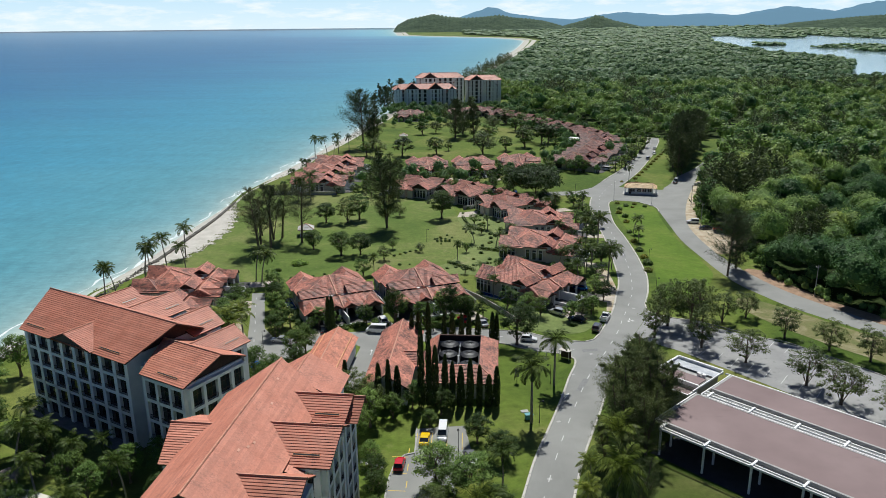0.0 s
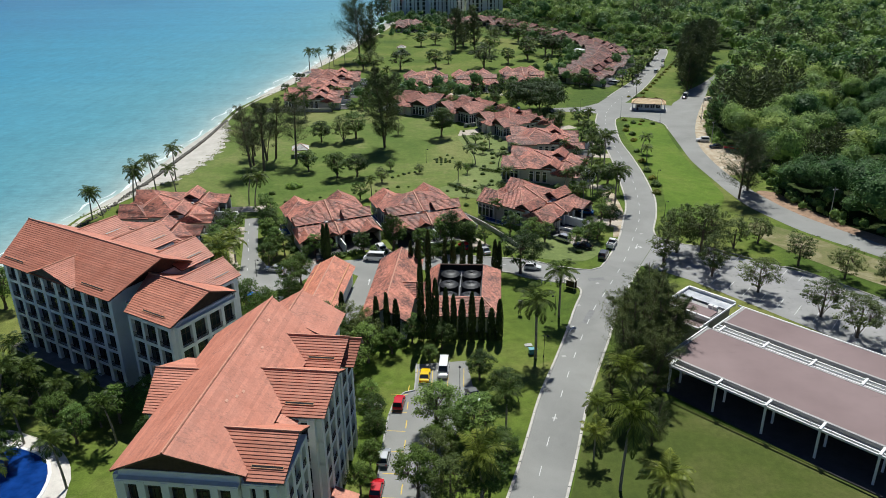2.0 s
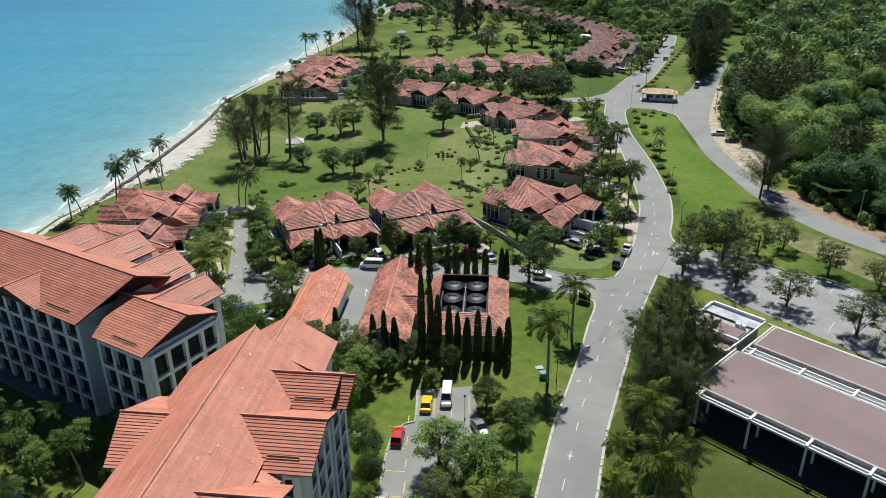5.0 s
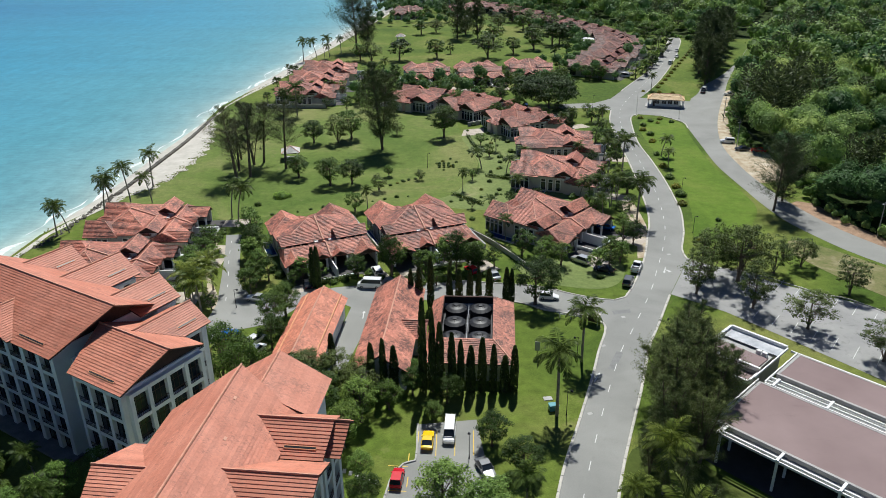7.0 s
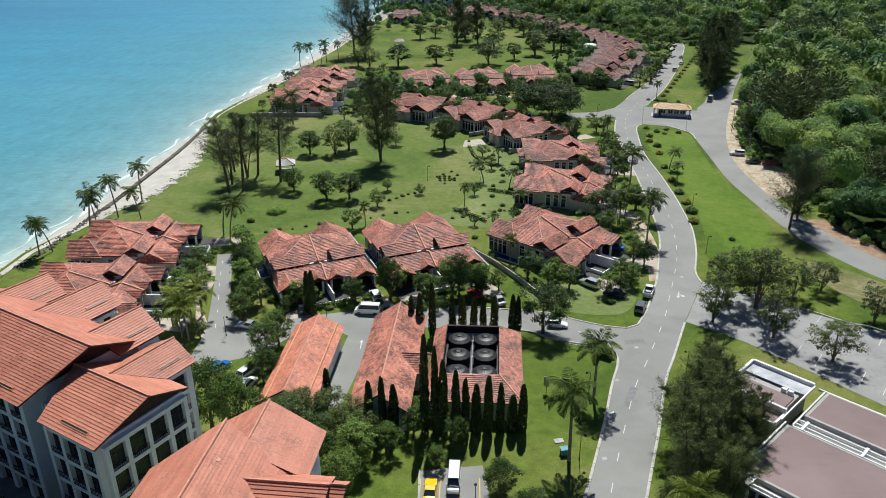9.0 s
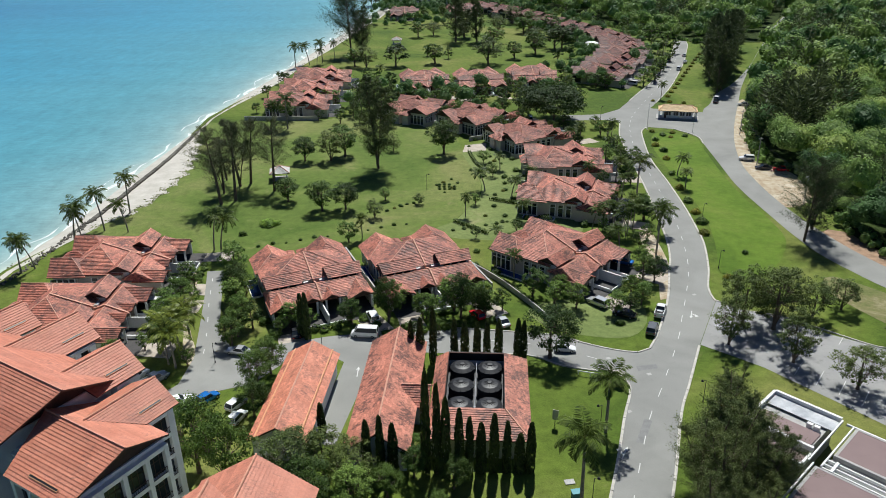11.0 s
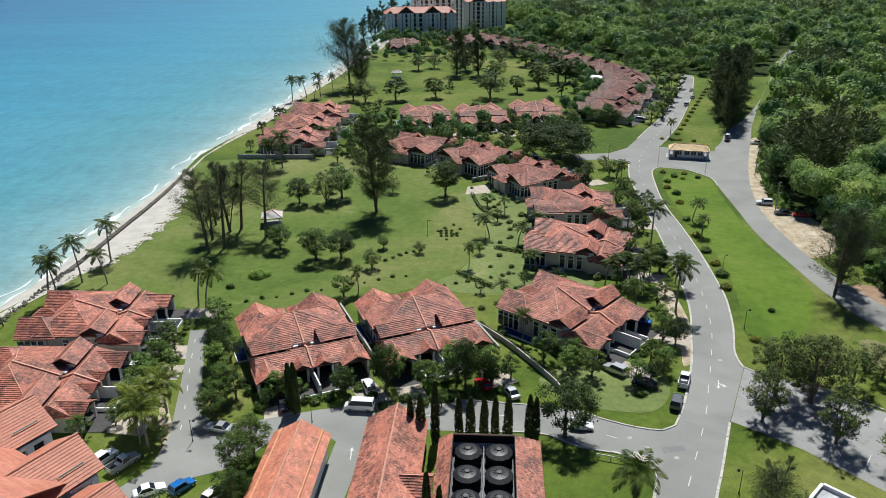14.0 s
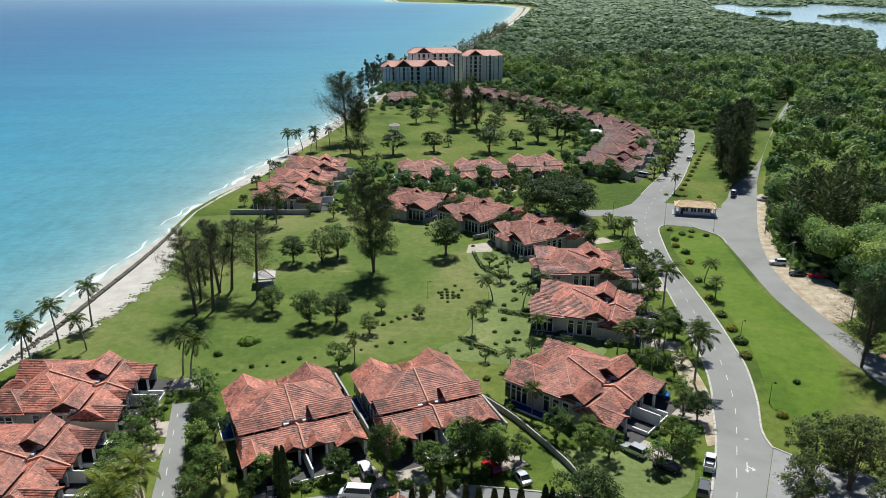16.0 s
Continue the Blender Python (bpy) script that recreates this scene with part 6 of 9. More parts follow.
V_CYP = [cypress(10, 0.68, 1000), cypress(10, 0.60, 950), cypress(10, 0.74, 1050)]
V_BUSH = [bush(1.0, 150, "hedge"), bush(1.0, 150, "leaf_mid"), bush(1.0, 150, "hedge_yellow")]
# far from the walk the same trees carry fewer, larger sprays
FAR_CROWN = {}
for near, made in ((V_GARDEN, lambda i: leafy_tree(6, (3.2, 3.0, 2.8, 3.1, 2.8)[i], ("leaf_light", "leaf_mid", "leaf_dark", "leaf_mid", "leaf_light")[i], 26, 22, 0.52, 0.08)),
                   (V_BROAD, lambda i: leafy_tree(10, (4.6, 4.3, 4.8)[i], ("leaf_mid", "leaf_light", "leaf_dark")[i], 40, 26, 0.68, 0.12))):
    for i, pair in enumerate(near):
        FAR_CROWN[pair[1].name] = made(i)[1]

COCO = [(-83.9, 216.4, 10), (-82.4, 217.1, 8.6), (-80.9, 225.8, 9), (-74.8, 224.9, 7.4), (-78.8, 237.1, 9.6), (-48.7, 212.1, 8.6), (-50.7, 213.5, 8.2), (-68, 427, 10), (-62, 432, 9), (-56, 436, 10), (-51, 445, 8), (-58, 430, 7), (-69, 389, 4.5),
        (-90, 203, 8), (-88, 205, 7), (-60, 108, 8), (-49, 98, 8), (-66, 113, 9), (-73, 112, 10), (-56, 92, 9), (-62, 118, 8), (-57, 114, 7), (-52, 116, 6.5), (-68, 122, 8), (-46, 108, 7), (-63, 104, 6)]
for i, (x, y, h) in enumerate([(27.3, 96.5, 12.3), (24.9, 103.1, 4.9), (26.6, 109.1, 5.3), (31.3, 114.0, 8.0), (31.7, 92.6, 6.0), (8.3, 94.3, 8.0), (-45.2, 169.8, 6.5), (-47.7, 168.9, 6.5), (-44.6, 174.2, 6.5), (-44.4, 164.9, 6.5)]):
    plant("coconut_palm", V_BIGCOCO[i % 2], "broad coconut palm with long bright fronds", "palm", x, y, 0.55 if i in (1, 2) else 0.85, i * 77, "coconut palms", h / 8)
for i, (x, y, h) in enumerate(COCO):
    plant("coconut_palm", V_COCO[i % 3], "leaning coconut palm with a ringed grey trunk", "palm", x, y, h / 9, i * 67, "coconut palms")
ROYAL = [(54, 243, 11), (50, 208, 11), (43, 222, 6.5), (46, 219, 7.5), (52, 259, 6), (42, 256, 5.5), (58, 294, 7), (90, 352, 6.5), (-52, 316, 11.4), (-57, 316, 9), (-57, 319, 8), 
         (19.7, 131, 12.2), (26.0, 146, 10.5), (12.7, 109, 8), (9.7, 97.5, 8), (-47.5, 172, 7), (-46, 166, 7.5), (-49, 170, 6), (17, 197, 6), (19.5, 200, 6.5), (46, 232, 6), (49, 228, 6.5),
         (55, 268, 6), (8, 232, 5.5), (-17, 219, 5.5)]
for i, (x, y, h) in enumerate(ROYAL):
    plant("royal_palm", V_ROYAL[i % 2], "upright palm with a smooth grey trunk", "palm", x, y, h / 9.5, i * 49, "royal palms", h / 9.5)
CASU = [(-56.6, 242.6, 21), (-53.4, 245.3, 21), (-54.9, 257, 20), (-44.4, 252.7, 20), (-52.4, 259, 19), (-58, 251, 15), (-16.8, 271, 28), (-44, 458, 34), (-38, 452, 25), 
        (86, 214, 20), (91, 221, 16), (36.5, 127, 15), (39.5, 134, 16), (38, 120, 13), (42, 139, 14), (41.5, 128, 14), (34, 115, 9), (44.5, 147, 11), (-60, 262, 13), (33.8, 122, 13), (36, 133, 15), (31.5, 111, 9), (34, 106, 8), (43, 129, 14), (40.5, 137, 15), (30.5, 118, 9)]
for i, (x, y, h) in enumerate(CASU):
    k = h / 20
    v = V_ROADSIDE if y > 440 else V_AIRY if x < -30 else V_ROADSIDE if x < 0 else V_FINE if 30 < x < 50 and y < 150 else V_ROADSIDE if 80 < x < 90 else V_CASU
    plant("casuarina_tree", v[i % len(v)], "tall feathery grey-green casuarina tree", "tree", x, y, (max(k, 0.8) if h > 16 else k * 1.15) * (1.2 if v is V_AIRY else 1.0), i * 83, "casuarinas", k)
CASU_ROAD = [(113.5, 361, 18), (117, 366, 21), (119, 373, 23), (121, 380, 24), (118, 384, 20), (125, 388, 24), (122, 393, 22), (128, 396, 24), (124, 403, 22), (132, 405, 24), (128, 412, 22), (136, 414, 24),
             (132, 421, 22), (140, 424, 23), (137, 431, 21), (145, 434, 22), (150, 445, 20), (143, 441, 20), (156, 457, 18)]
for i, (x, y, h) in enumerate(CASU_ROAD):
    plant("casuarina_tree", V_CASU[i % 3], "dark feathery casuarina beside the road", "tree", x + 1.8, y, h / 19, i * 83, "casuarinas", h / 18.5)
for i, (x, y, h) in enumerate([(11.7, 492.5, 25), (23.6, 492.0, 26), (17, 508, 21)]):
    plant("casuarina_tree", V_CASU[i % 3], "broad dense dark casuarina on the lawn", "tree", x, y, 1.45, i * 83, "casuarinas", h / 20)
FAR_CASU = [(-46, 664, 20), (-50, 672, 22), (-40, 690, 24), (-34, 700, 24), (-24, 715, 22), (-14, 728, 24), (-2, 735, 22), (12, 738, 24), (-54, 650, 18), (26, 745, 22), (-44, 680, 20)]
for i, (x, y, h) in enumerate(FAR_CASU):
    plant("casuarina_tree", V_CASU[i % 3], "tall feathery grey-green casuarina tree", "tree", x, y, h / 20, i * 83, "casuarinas")
PARK = [(79, 182, 7), (62, 164, 10), (69, 156, 8.5), (83, 169, 8), (90, 162, 7.5), (77, 145, 9), (80, 137, 9.5), (53, 170, 10), (63, 175, 14), (96, 156, 8), (58, 177, 12), (72, 179, 8), (87, 131, 8), (66, 181, 9)]
for i, (x, y, h) in enumerate(PARK):
    plant("open_crown_tree", V_OPEN[i % 2], "slender tree with an open grey-green crown", "tree", x, y, h / (8.2 if h < 9.6 else 10), i * 57, "car park trees", h / 9.6)
LAWN = [(-29, 237, 8.5), (-23, 238, 7.6), (-15, 232, 5), (-13, 244, 3.6), (-4, 241, 3.2), (-39, 244, 7), (-40, 279, 8), (-32, 279, 10), (-28, 283, 10), (-13, 288, 5), (0, 430, 9),
        (-19, 425, 10), (-33, 422, 10), (-39, 426, 8), (26, 429, 12.5), (52, 452, 10.5), (64, 467, 11), (58, 529, 11), (-10, 509, 8), (-1, 516, 8), (40, 440, 8), (76, 490, 9), (15, 520, 9), (31.2, 467.2, 11), (55.6, 476.6, 10), (68.5, 508.6, 11), (68.1, 468.0, 10), (49.7, 559.0, 11), (52.9, 518.9, 9), (38.0, 524.9, 10)]
for i, (x, y, h) in enumerate(LAWN):
    plant("lawn_tree", (V_BROAD + V_OPEN)[(i * 2) % 5], "round-crowned tree on the lawn", "tree", x, y, h / (8.2 if y < 400 else 6.6), i * 71, "lawn trees", h / (10 if y < 400 else 9))
NEAR = [
    (2.2, 110.9, 8.5, 4.6, 1), (7.8, 107.0, 8.5, 4.8, 1), (4.4, 106.2, 7, 3.6, 0), (9.4, 124.1, 5.6, 2.9, 2), (13.4, 118.5, 5.6, 3.1, 2),
    (0.9, 130.0, 3.6, 1.9, 0), (-0.2, 95.7, 8.5, 3.6, 0), (4.2, 93.0, 9.5, 4.2, 3), (8.4, 94.6, 8.5, 3.8, 0), (11.5, 101.8, 6.5, 3.0, 2),
    (2.1, 100.7, 8, 3.2, 3), (-7.0, 107.7, 5.5, 2.4, 2), (-9.0, 117.5, 4.5, 2.2, 1), (-7.2, 101.5, 5, 2.2, 0), (-8.1, 96.5, 5, 2.2, 0),
    (-32.8, 138.4, 13, 4.8, 0), (-27.9, 135.3, 12.5, 4.4, 0), (-19.1, 136.0, 10, 5, 3), (-14.9, 136.8, 9, 4.2, 3), (-11.0, 134.1, 9, 4.0, 3),
    (-28.6, 158.0, 8, 3.4, 0), (-27.6, 162.9, 7.5, 3.2, 0), (-27.8, 151.0, 7, 3, 2), (-35.9, 178.1, 7, 3.0, 1), (-40.1, 189.8, 7.5, 2.8, 2),
    (-36.4, 172.0, 6, 2.8, 0), (-39.0, 186.1, 6, 2.4, 0), (20.4, 166.4, 10.5, 5.0, 2), (-2.5, 136.7, 5.5, 2.4, 0), (-2.3, 141.2, 4, 1.8, 1)]
for i, (x, y, h, r, k) in enumerate(NEAR):
    v = (V_BROAD + V_OPEN)[k]
    plant("shade_tree", v, ("dense green shade tree", "spreading fresh green shade tree", "dark green shade tree with a dense crown", "feathery olive-green shade tree")[k], "tree", x, y, r / 4.6, i * 71, "shade trees", h / 10)
NEAR2 = [(-86, 152, 9), (-92, 150, 8), (-60, 103, 6), (-52, 108, 6), (-8, 112, 5), (-12, 124, 7), (-10, 130, 7), (-16, 130, 8), (-22, 129, 7), (-70, 122, 6), (-36, 134, 7), (-6, 133, 5), (-42, 113, 6), (3, 134.5, 5), (-58, 117, 5), (-50, 112, 5), (-74, 118, 7), (-80, 120, 8), (-44, 118, 5), (-40, 107, 5), (-55, 110, 7), (-47.4, 113, 6.5), (-64, 118, 8), (-78, 126, 9), (-86, 140, 9)]
for i, (x, y, h) in enumerate(NEAR2):
    plant("shade_tree", V_BROAD[(i + 1) % 3], "dense green shade tree", "tree", x, y, h / 9, i * 37, "shade trees")
GARDEN = [(-20, 217, 6), (-52, 193, 5.5), (-51.4, 184, 6), (-52, 198, 5), (-55.9, 167.7, 4.5), (-43.4, 203, 7.5), (-41, 196, 6.5), (-39, 185, 7), (-38, 190, 6), (-36, 175, 6), (-51, 178, 5.5),
          (-16, 179, 6), (-27, 178, 5.5), (-8.5, 181.5, 8), (-2, 181, 5.5), (4, 182.5, 8.5), (10, 181.5, 6.5), (35, 181, 5.5), (39.5, 188, 5.5), (44, 196, 5.5), (45.5, 202, 5.5), (47, 211, 5), (41, 185, 5.5),
          (28, 184, 6), (20, 189, 6.5), (24, 186, 5.5), (-34, 178, 6), (-33, 184, 5.5), (-50, 189, 5.5), (-49.5, 194, 5), (-50.8, 181, 6)]
for i, (x, y, h) in enumerate(GARDEN):
    plant("garden_tree", V_GARDEN[(i * 2) % 5], "low spreading garden tree with glossy leaves", "tree", x, y, h / 6.2, i * 61, "garden trees")
GARDEN2 = [(50, 216, 4.5), (52, 228, 5), (54, 236, 4.5), (55, 254, 5), (56, 262, 5), (57, 276, 5), (58, 286, 5), (56, 302, 6), (48, 300, 6), (40, 306, 5), (56, 311, 5), (14, 348, 6), (0, 350, 6), (28, 350, 7),
           (-14, 352, 6), (-25, 362, 6), (-28, 350, 6), (-28, 378, 6), (-22, 340, 7), (-26, 392, 6), (72, 372, 7), (66, 384, 8)]
for i, (x, y, h) in enumerate(GARDEN2):
    plant("garden_tree", V_GARDEN[(i * 2 + 1) % 5], "low spreading garden tree with glossy leaves", "tree", x, y, h / 6.2, i * 61, "garden trees")
GARDEN3 = [(94.6, 386.5, 7), (99, 398, 5), (104, 411, 5.5), (122, 448, 8), (126, 474, 8), (122, 494, 9), (114, 522, 9), (104, 556, 9), (90, 598, 9), (72, 640, 9), (40, 648, 9), (20, 646, 8), (0, 648, 8), (-22, 650, 8), (-38, 640, 9), (-30, 610, 8),
           (60, 560, 8), (40, 600, 8), (6, 612, 8), (-8, 596, 8), (66, 680, 10), (30, 690, 9), (90, 430, 7), (86, 420, 8), (78, 445, 7), (-12, 560, 9)]
for i, (x, y, h) in enumerate(GARDEN3):
    plant("garden_tree", V_GARDEN[i % 5], "dense garden tree among the villas", "tree", x, y, h / 6.2, i * 61, "garden trees")
CYP_S = [(-9.0, 9.2), (-7.1, 9.9), (-5.4, 8.6), (-0.8, 16.9), (0.7, 14.9), (1.9, 12.7), (3.8, 10.8), (5.2, 9.5), (6.8, 8.5), (8.6, 10.0), (10.4, 8.7), (12.2, 6.6), (13.7, 8.4)]
CYP_N = [(-3.7, 8.5), (-2.1, 9), (0.1, 11), (3.7, 9), (5.5, 8.5), (7.6, 8.2), (9.3, 8.5), (11.3, 8.4), (14.6, 8.6), (15.6, 8.2)]
for i, (x, y, h) in enumerate([(x, 137.6, h) for x, h in CYP_S] + [(x, 165.2, h) for x, h in CYP_N] + [(-24, 174.6, 9), (-23, 173.9, 9.5), (-16.5, 146, 6)]):
    plant("cypress", V_CYP[i % 3], "narrow dark green columnar cypress", "cypress", x, y, 1.0, i * 45, "cypresses", h / 10)
# trees that crowd round the villas
spots_v = []
for i, (vx, vy, vr) in enumerate(VILLAS_NEAR + VILLAS_FAR):
    if i < 2 or i in (3, 4):
        continue
    m = pose(vx, vy, 0, 0, 0, vr)
    offs = ((-12.6, 2, 4.5), (12.8, 8, 5), (-3, -7.5, 4.5), (4.5, -8.5, 5)) if i < 8 else ((-12.8, 3, 6), (12.6, 6, 6), (-12.6, 14, 5.5), (-2, -8, 6.5), (6, -9, 6), (0, 28.5, 4.5))
    for j, (lx, ly, h) in enumerate(offs):
        p = m @ Vector((lx + ((i * 7 + j * 5) % 5 - 2) * 0.7, ly + ((i * 3 + j * 11) % 7 - 3) * 0.6, 0))
        spots_v.append((p.x, p.y, h * (0.8 + 0.1 * ((i * 13 + j * 7) % 5))))
for i, (x, y, h) in enumerate(spots_v):
    plant("garden_tree", V_GARDEN[(i * 2 + 1) % 5] if i % 3 else V_BROAD[i % 2 * 2], "leafy garden tree beside a villa", "tree", x, y, h / (6.0 if i % 3 else 8.5), i * 61, "garden trees")
# planting along the lane and the main road
LANE = [(-51.4, 190.8, 5.0, 0), (-49.5, 182.2, 5.0, 4), (-48.0, 187.4, 4.5, 4), (-51.7, 170.7, 3.8, 1), (-42.5, 165.4, 3.6, 1), (-1.3, 180.8, 5.2, 0), (-15.4, 179.1, 5.4, 1), (-24.1, 177.9, 5, 0), (-28.4, 176.1, 3.4, 1), (9.6, 186.5, 5.2, 0), (9.8, 182.2, 4.6, 1), (13.5, 183.5, 5, 2),
        (1.1, 174.9, 3.4, 1), (-3.5, 175.0, 3.2, 2), (38, 182, 4.8, 2), (56, 265, 6.5, 2), (52, 274, 6, 1),
        (58, 300, 6, 2), (26.4, 276, 4.6, 1), (25.5, 250, 4, 0), (27.6, 222, 4.4, 2), (57.7, 555, 9, 2), (40, 536, 8, 1), (60.4, 432, 7, 2), (68, 441, 7, 1), (-4, 450, 6, 0), (7, 443, 6, 2)]
for i, (x, y, h, k) in enumerate(LANE):
    plant("garden_tree", V_GARDEN[k], "leafy garden tree with a dense low crown", "tree", x, y, h / 6.0, i * 47, "garden trees")
for x, y, h, r in ((5.3, 180.7, 10, 3.3), (-8.4, 179.6, 9.5, 3.0), (8.8, 181.5, 7, 2.6)):
    plant("garden_tree", V_BROAD[2], "dense dark garden tree before a villa", "tree", x, y, r / 4.8, x * 9, "garden trees", h / 10)
PALM_ROW = [(42.4, 290.1, 6.5), (47.2, 291.1, 6.8), (44.2, 285.9, 6), (46.6, 262, 6), (43, 255, 5.5), (51.5, 257.1, 6.5), (38, 221.2, 6), (41, 222.2, 6.2), (43.5, 221.1, 6), (45.4, 217.9, 5.6), (48, 222, 6.4),
            (54, 221.9, 6.5), (70.1, 261, 5.5), (69.5, 251, 4.8), (33.5, 316.3, 6.5), (28.1, 254.5, 4.6), (50, 243, 5.8), (47, 240, 5.4), (53, 279, 6), (38.5, 203, 5.6), (41.5, 207, 6), (34, 199, 5),
            (95, 388, 5), (107.5, 421, 5.5), (109, 418, 5), (119.5, 453, 5.5), (117, 447, 5), (-28, 340, 6), (-26, 352, 6.5), (-24, 366, 6), (-25, 392, 6.4), (12, 349, 5.5), (34, 352, 6), (56, 362, 6)]
for i, (x, y, h) in enumerate(PALM_ROW):
    plant("garden_palm", V_COCO[i % 3], "young feathery palm in the villa garden", "palm", x, y, 0.82, i * 59, "garden palms", h / 9)
plant("mango_tree", V_BROAD[2], "broad dark mango tree on the lawn", "tree", 3, 284, 1.2, 20, "lawn trees", 1.12)
MID = [(-14, 352, 5), (-20, 356, 5), (-8, 351, 5), (4, 352, 5.5), (9, 354, 4.6), (15, 356, 5), (20, 351, 5.5), (26, 355, 5), (33, 357, 5.5), (38, 354, 5), (44, 360, 5.5), (49, 357, 5), (54, 364, 6), (-2, 347, 4.6),
       (10, 345, 5), (18, 342, 5), (26, 343, 5.5), (32, 338, 5), (36, 346, 5.5), (-30, 330, 5.5), (-27, 322, 5), (-34, 322, 5.5), (68, 372, 6.5), (74, 380, 6.5), (70, 390, 6), (80, 395, 6.5), (84, 404, 6), (90, 412, 6.5),
       (94, 424, 6), (97, 436, 6.5), (98, 450, 6), (96, 462, 6.5), (92, 478, 6), (86, 494, 6.5), (80, 512, 6), (72, 532, 6.5), (62, 556, 6), (52, 582, 6.5)]
for i, (x, y, h) in enumerate(MID):
    plant("garden_tree", V_GARDEN[(i * 3) % 5], "dense low garden tree among the villas", "tree", x, y, h / 5.6, i * 47, "garden trees")
for i, (x, y, h) in enumerate([(21, 246, 4), (23.5, 243, 3.6), (14, 250, 4.6), (17, 262, 4.2), (19.5, 268, 3.8), (15, 275, 4.4), (20, 236, 3.6), (11, 240, 3.4), (24, 230, 4), (20, 222, 3.6), (15, 215, 3.4), (10, 218, 3)]):
    plant("garden_tree" if i % 2 else "garden_palm", V_GARDEN[(i * 2) % 5] if i % 2 else V_COCO[i % 3], "small garden tree in the villa border" if i % 2 else "young feathery palm in the villa garden", "tree" if i % 2 else "palm",
          x, y, h / (6.0 if i % 2 else 5.2), i * 71, "garden trees" if i % 2 else "garden palms", None if i % 2 else h / 8)
for x, y, r in ((-41.3, 227.8, 2.3), (-39.4, 228.6, 1.5)):
    plant("shrub", [bush(1.0, 420, "leaf_shrub", 0.16)], "bright green spreading shrub on the lawn", "shrub", x, y, r, 0, "shrubs", r * 0.75)
# rain tree
rt = leafy_tree(12.5, 14.8, "leaf_dark", 430, 40, 0.55, 0.12, 0.95, 0.13, open_in=0.35, limb=0.16)
plant("rain_tree", rt, "huge flat-crowned dark rain tree", "tree", 43, 321, 1.1, 0, "")
# bushes
spots = [(74.5, 306, 0.9), (77, 301.5, 1.0), (81, 304, 0.9), (84, 300, 0.9), (79, 299, 0.7), (73, 296, 1.1), (71.5, 290, 1.1), (72.5, 284, 1.2), (71, 276, 1.1), (69, 262, 1.0), (67.6, 250, 1.1), (67, 240, 1.2), (66.5, 232, 1.1),
         (66, 226, 1.4), (64.5, 219, 1.2), (70, 208, 0.7), (62, 196, 0.9), (68, 196, 0.6)]
spots = [(x, y, r * 1.35) for x, y, r in spots]
spots2 = [(-44 + 3.1 * i, 213.5 + 1.15 * i + (i % 3) * 0.4, 0.45 + 0.15 * (i % 3)) for i in range(13)]
spots3 = [(2 + 2.7 * i, 222 + 1.0 * i, 0.5 + 0.12 * (i % 3)) for i in range(8)]
spots4 = [(1.5 + 1.4 * (i % 4), 252 + 1.8 * (i // 4), 0.6) for i in range(11)] + [(-9 + 1.8 * i, 240 + 0.8 * i, 0.6) for i in range(4)] + [(-46, 222, 1.2), (14, 262, 1.0), (20, 256, 0.9), (11, 268, 0.8), (17, 274, 0.9), (25, 249, 0.8)]
spots6 = [(-2.0, 175.8, 1.3), (-0.1, 177, 1.5), (2.3, 177, 1.4), (-6.7, 174.9, 1.1), (-8.7, 175, 1.2), (-12.4, 186.2, 1.2), (-13.4, 187.7, 1.1), (9.6, 189, 1.2), (10.1, 185.1, 1.4), (-29.3, 175.1, 1.5), (-5.1, 177.2, 1.4), (-10.8, 178.4, 1.3),
           (4.6, 177.8, 1.3), (7.2, 179.4, 1.4), (7.8, 177.4, 1.1), (11.6, 179.4, 1.3), (35.2, 177.6, 1.1), (-13.2, 180.6, 1.3), (-32, 180, 1.5), (-31, 186, 1.4), (-30, 192, 1.3)]
spots5 = [(94 + 3.4 * i, 356 + 7.4 * i, 1.3) for i in range(13)] + [(86, 349, 1.0), (92, 347, 1.2), (97, 345, 1.1)]
for i, (x, y, r) in enumerate(spots + spots2 + spots3 + spots4 + spots6 + spots5):
    k = 2 if (i < 18 and i % 2 == 0) or i > len(spots + spots2 + spots3 + spots4) else i % 2
    if (x, y, r) in spots6:
        k = i % 2
    plant("shrub", [V_BUSH[k]], ("clipped yellow-green shrub on the lawn", "shrub") [0] if k == 2 else "low rounded green shrub", "shrub", x, y, r, i * 33, "shrubs")
for i, (vx, vy, vr) in enumerate(VILLAS_NEAR + VILLAS_FAR):
    m = pose(vx, vy, 0, 0, 0, vr)
    for j, (lx, ly, r) in enumerate(((-3.2, -4.4, 1.1), (-1.4, -5.0, 1.1), (1.2, -5.0, 1.1), (3.2, -4.4, 1.1), (-11.8, 20, 1.3), (11.6, 21.5, 1.2), (-12, 5.5, 1.4), (0, 26, 1.2), (12, 3.0, 1.5), (-11.7, 25.5, 1.1), (6.6, 30.2, 0.8), (-6, 30.0, 0.9))):
        if i > 8 and j % 3:
            continue
        p = m @ Vector((lx, ly, 0))
        plant("shrub", [V_BUSH[(i + j) % 2]], "low rounded green shrub", "shrub", p.x, p.y, r * (0.8 + 0.4 * ((i * 5 + j * 3) % 4) / 4), j * 40 + i * 13, "shrubs")

# ---- woods ----


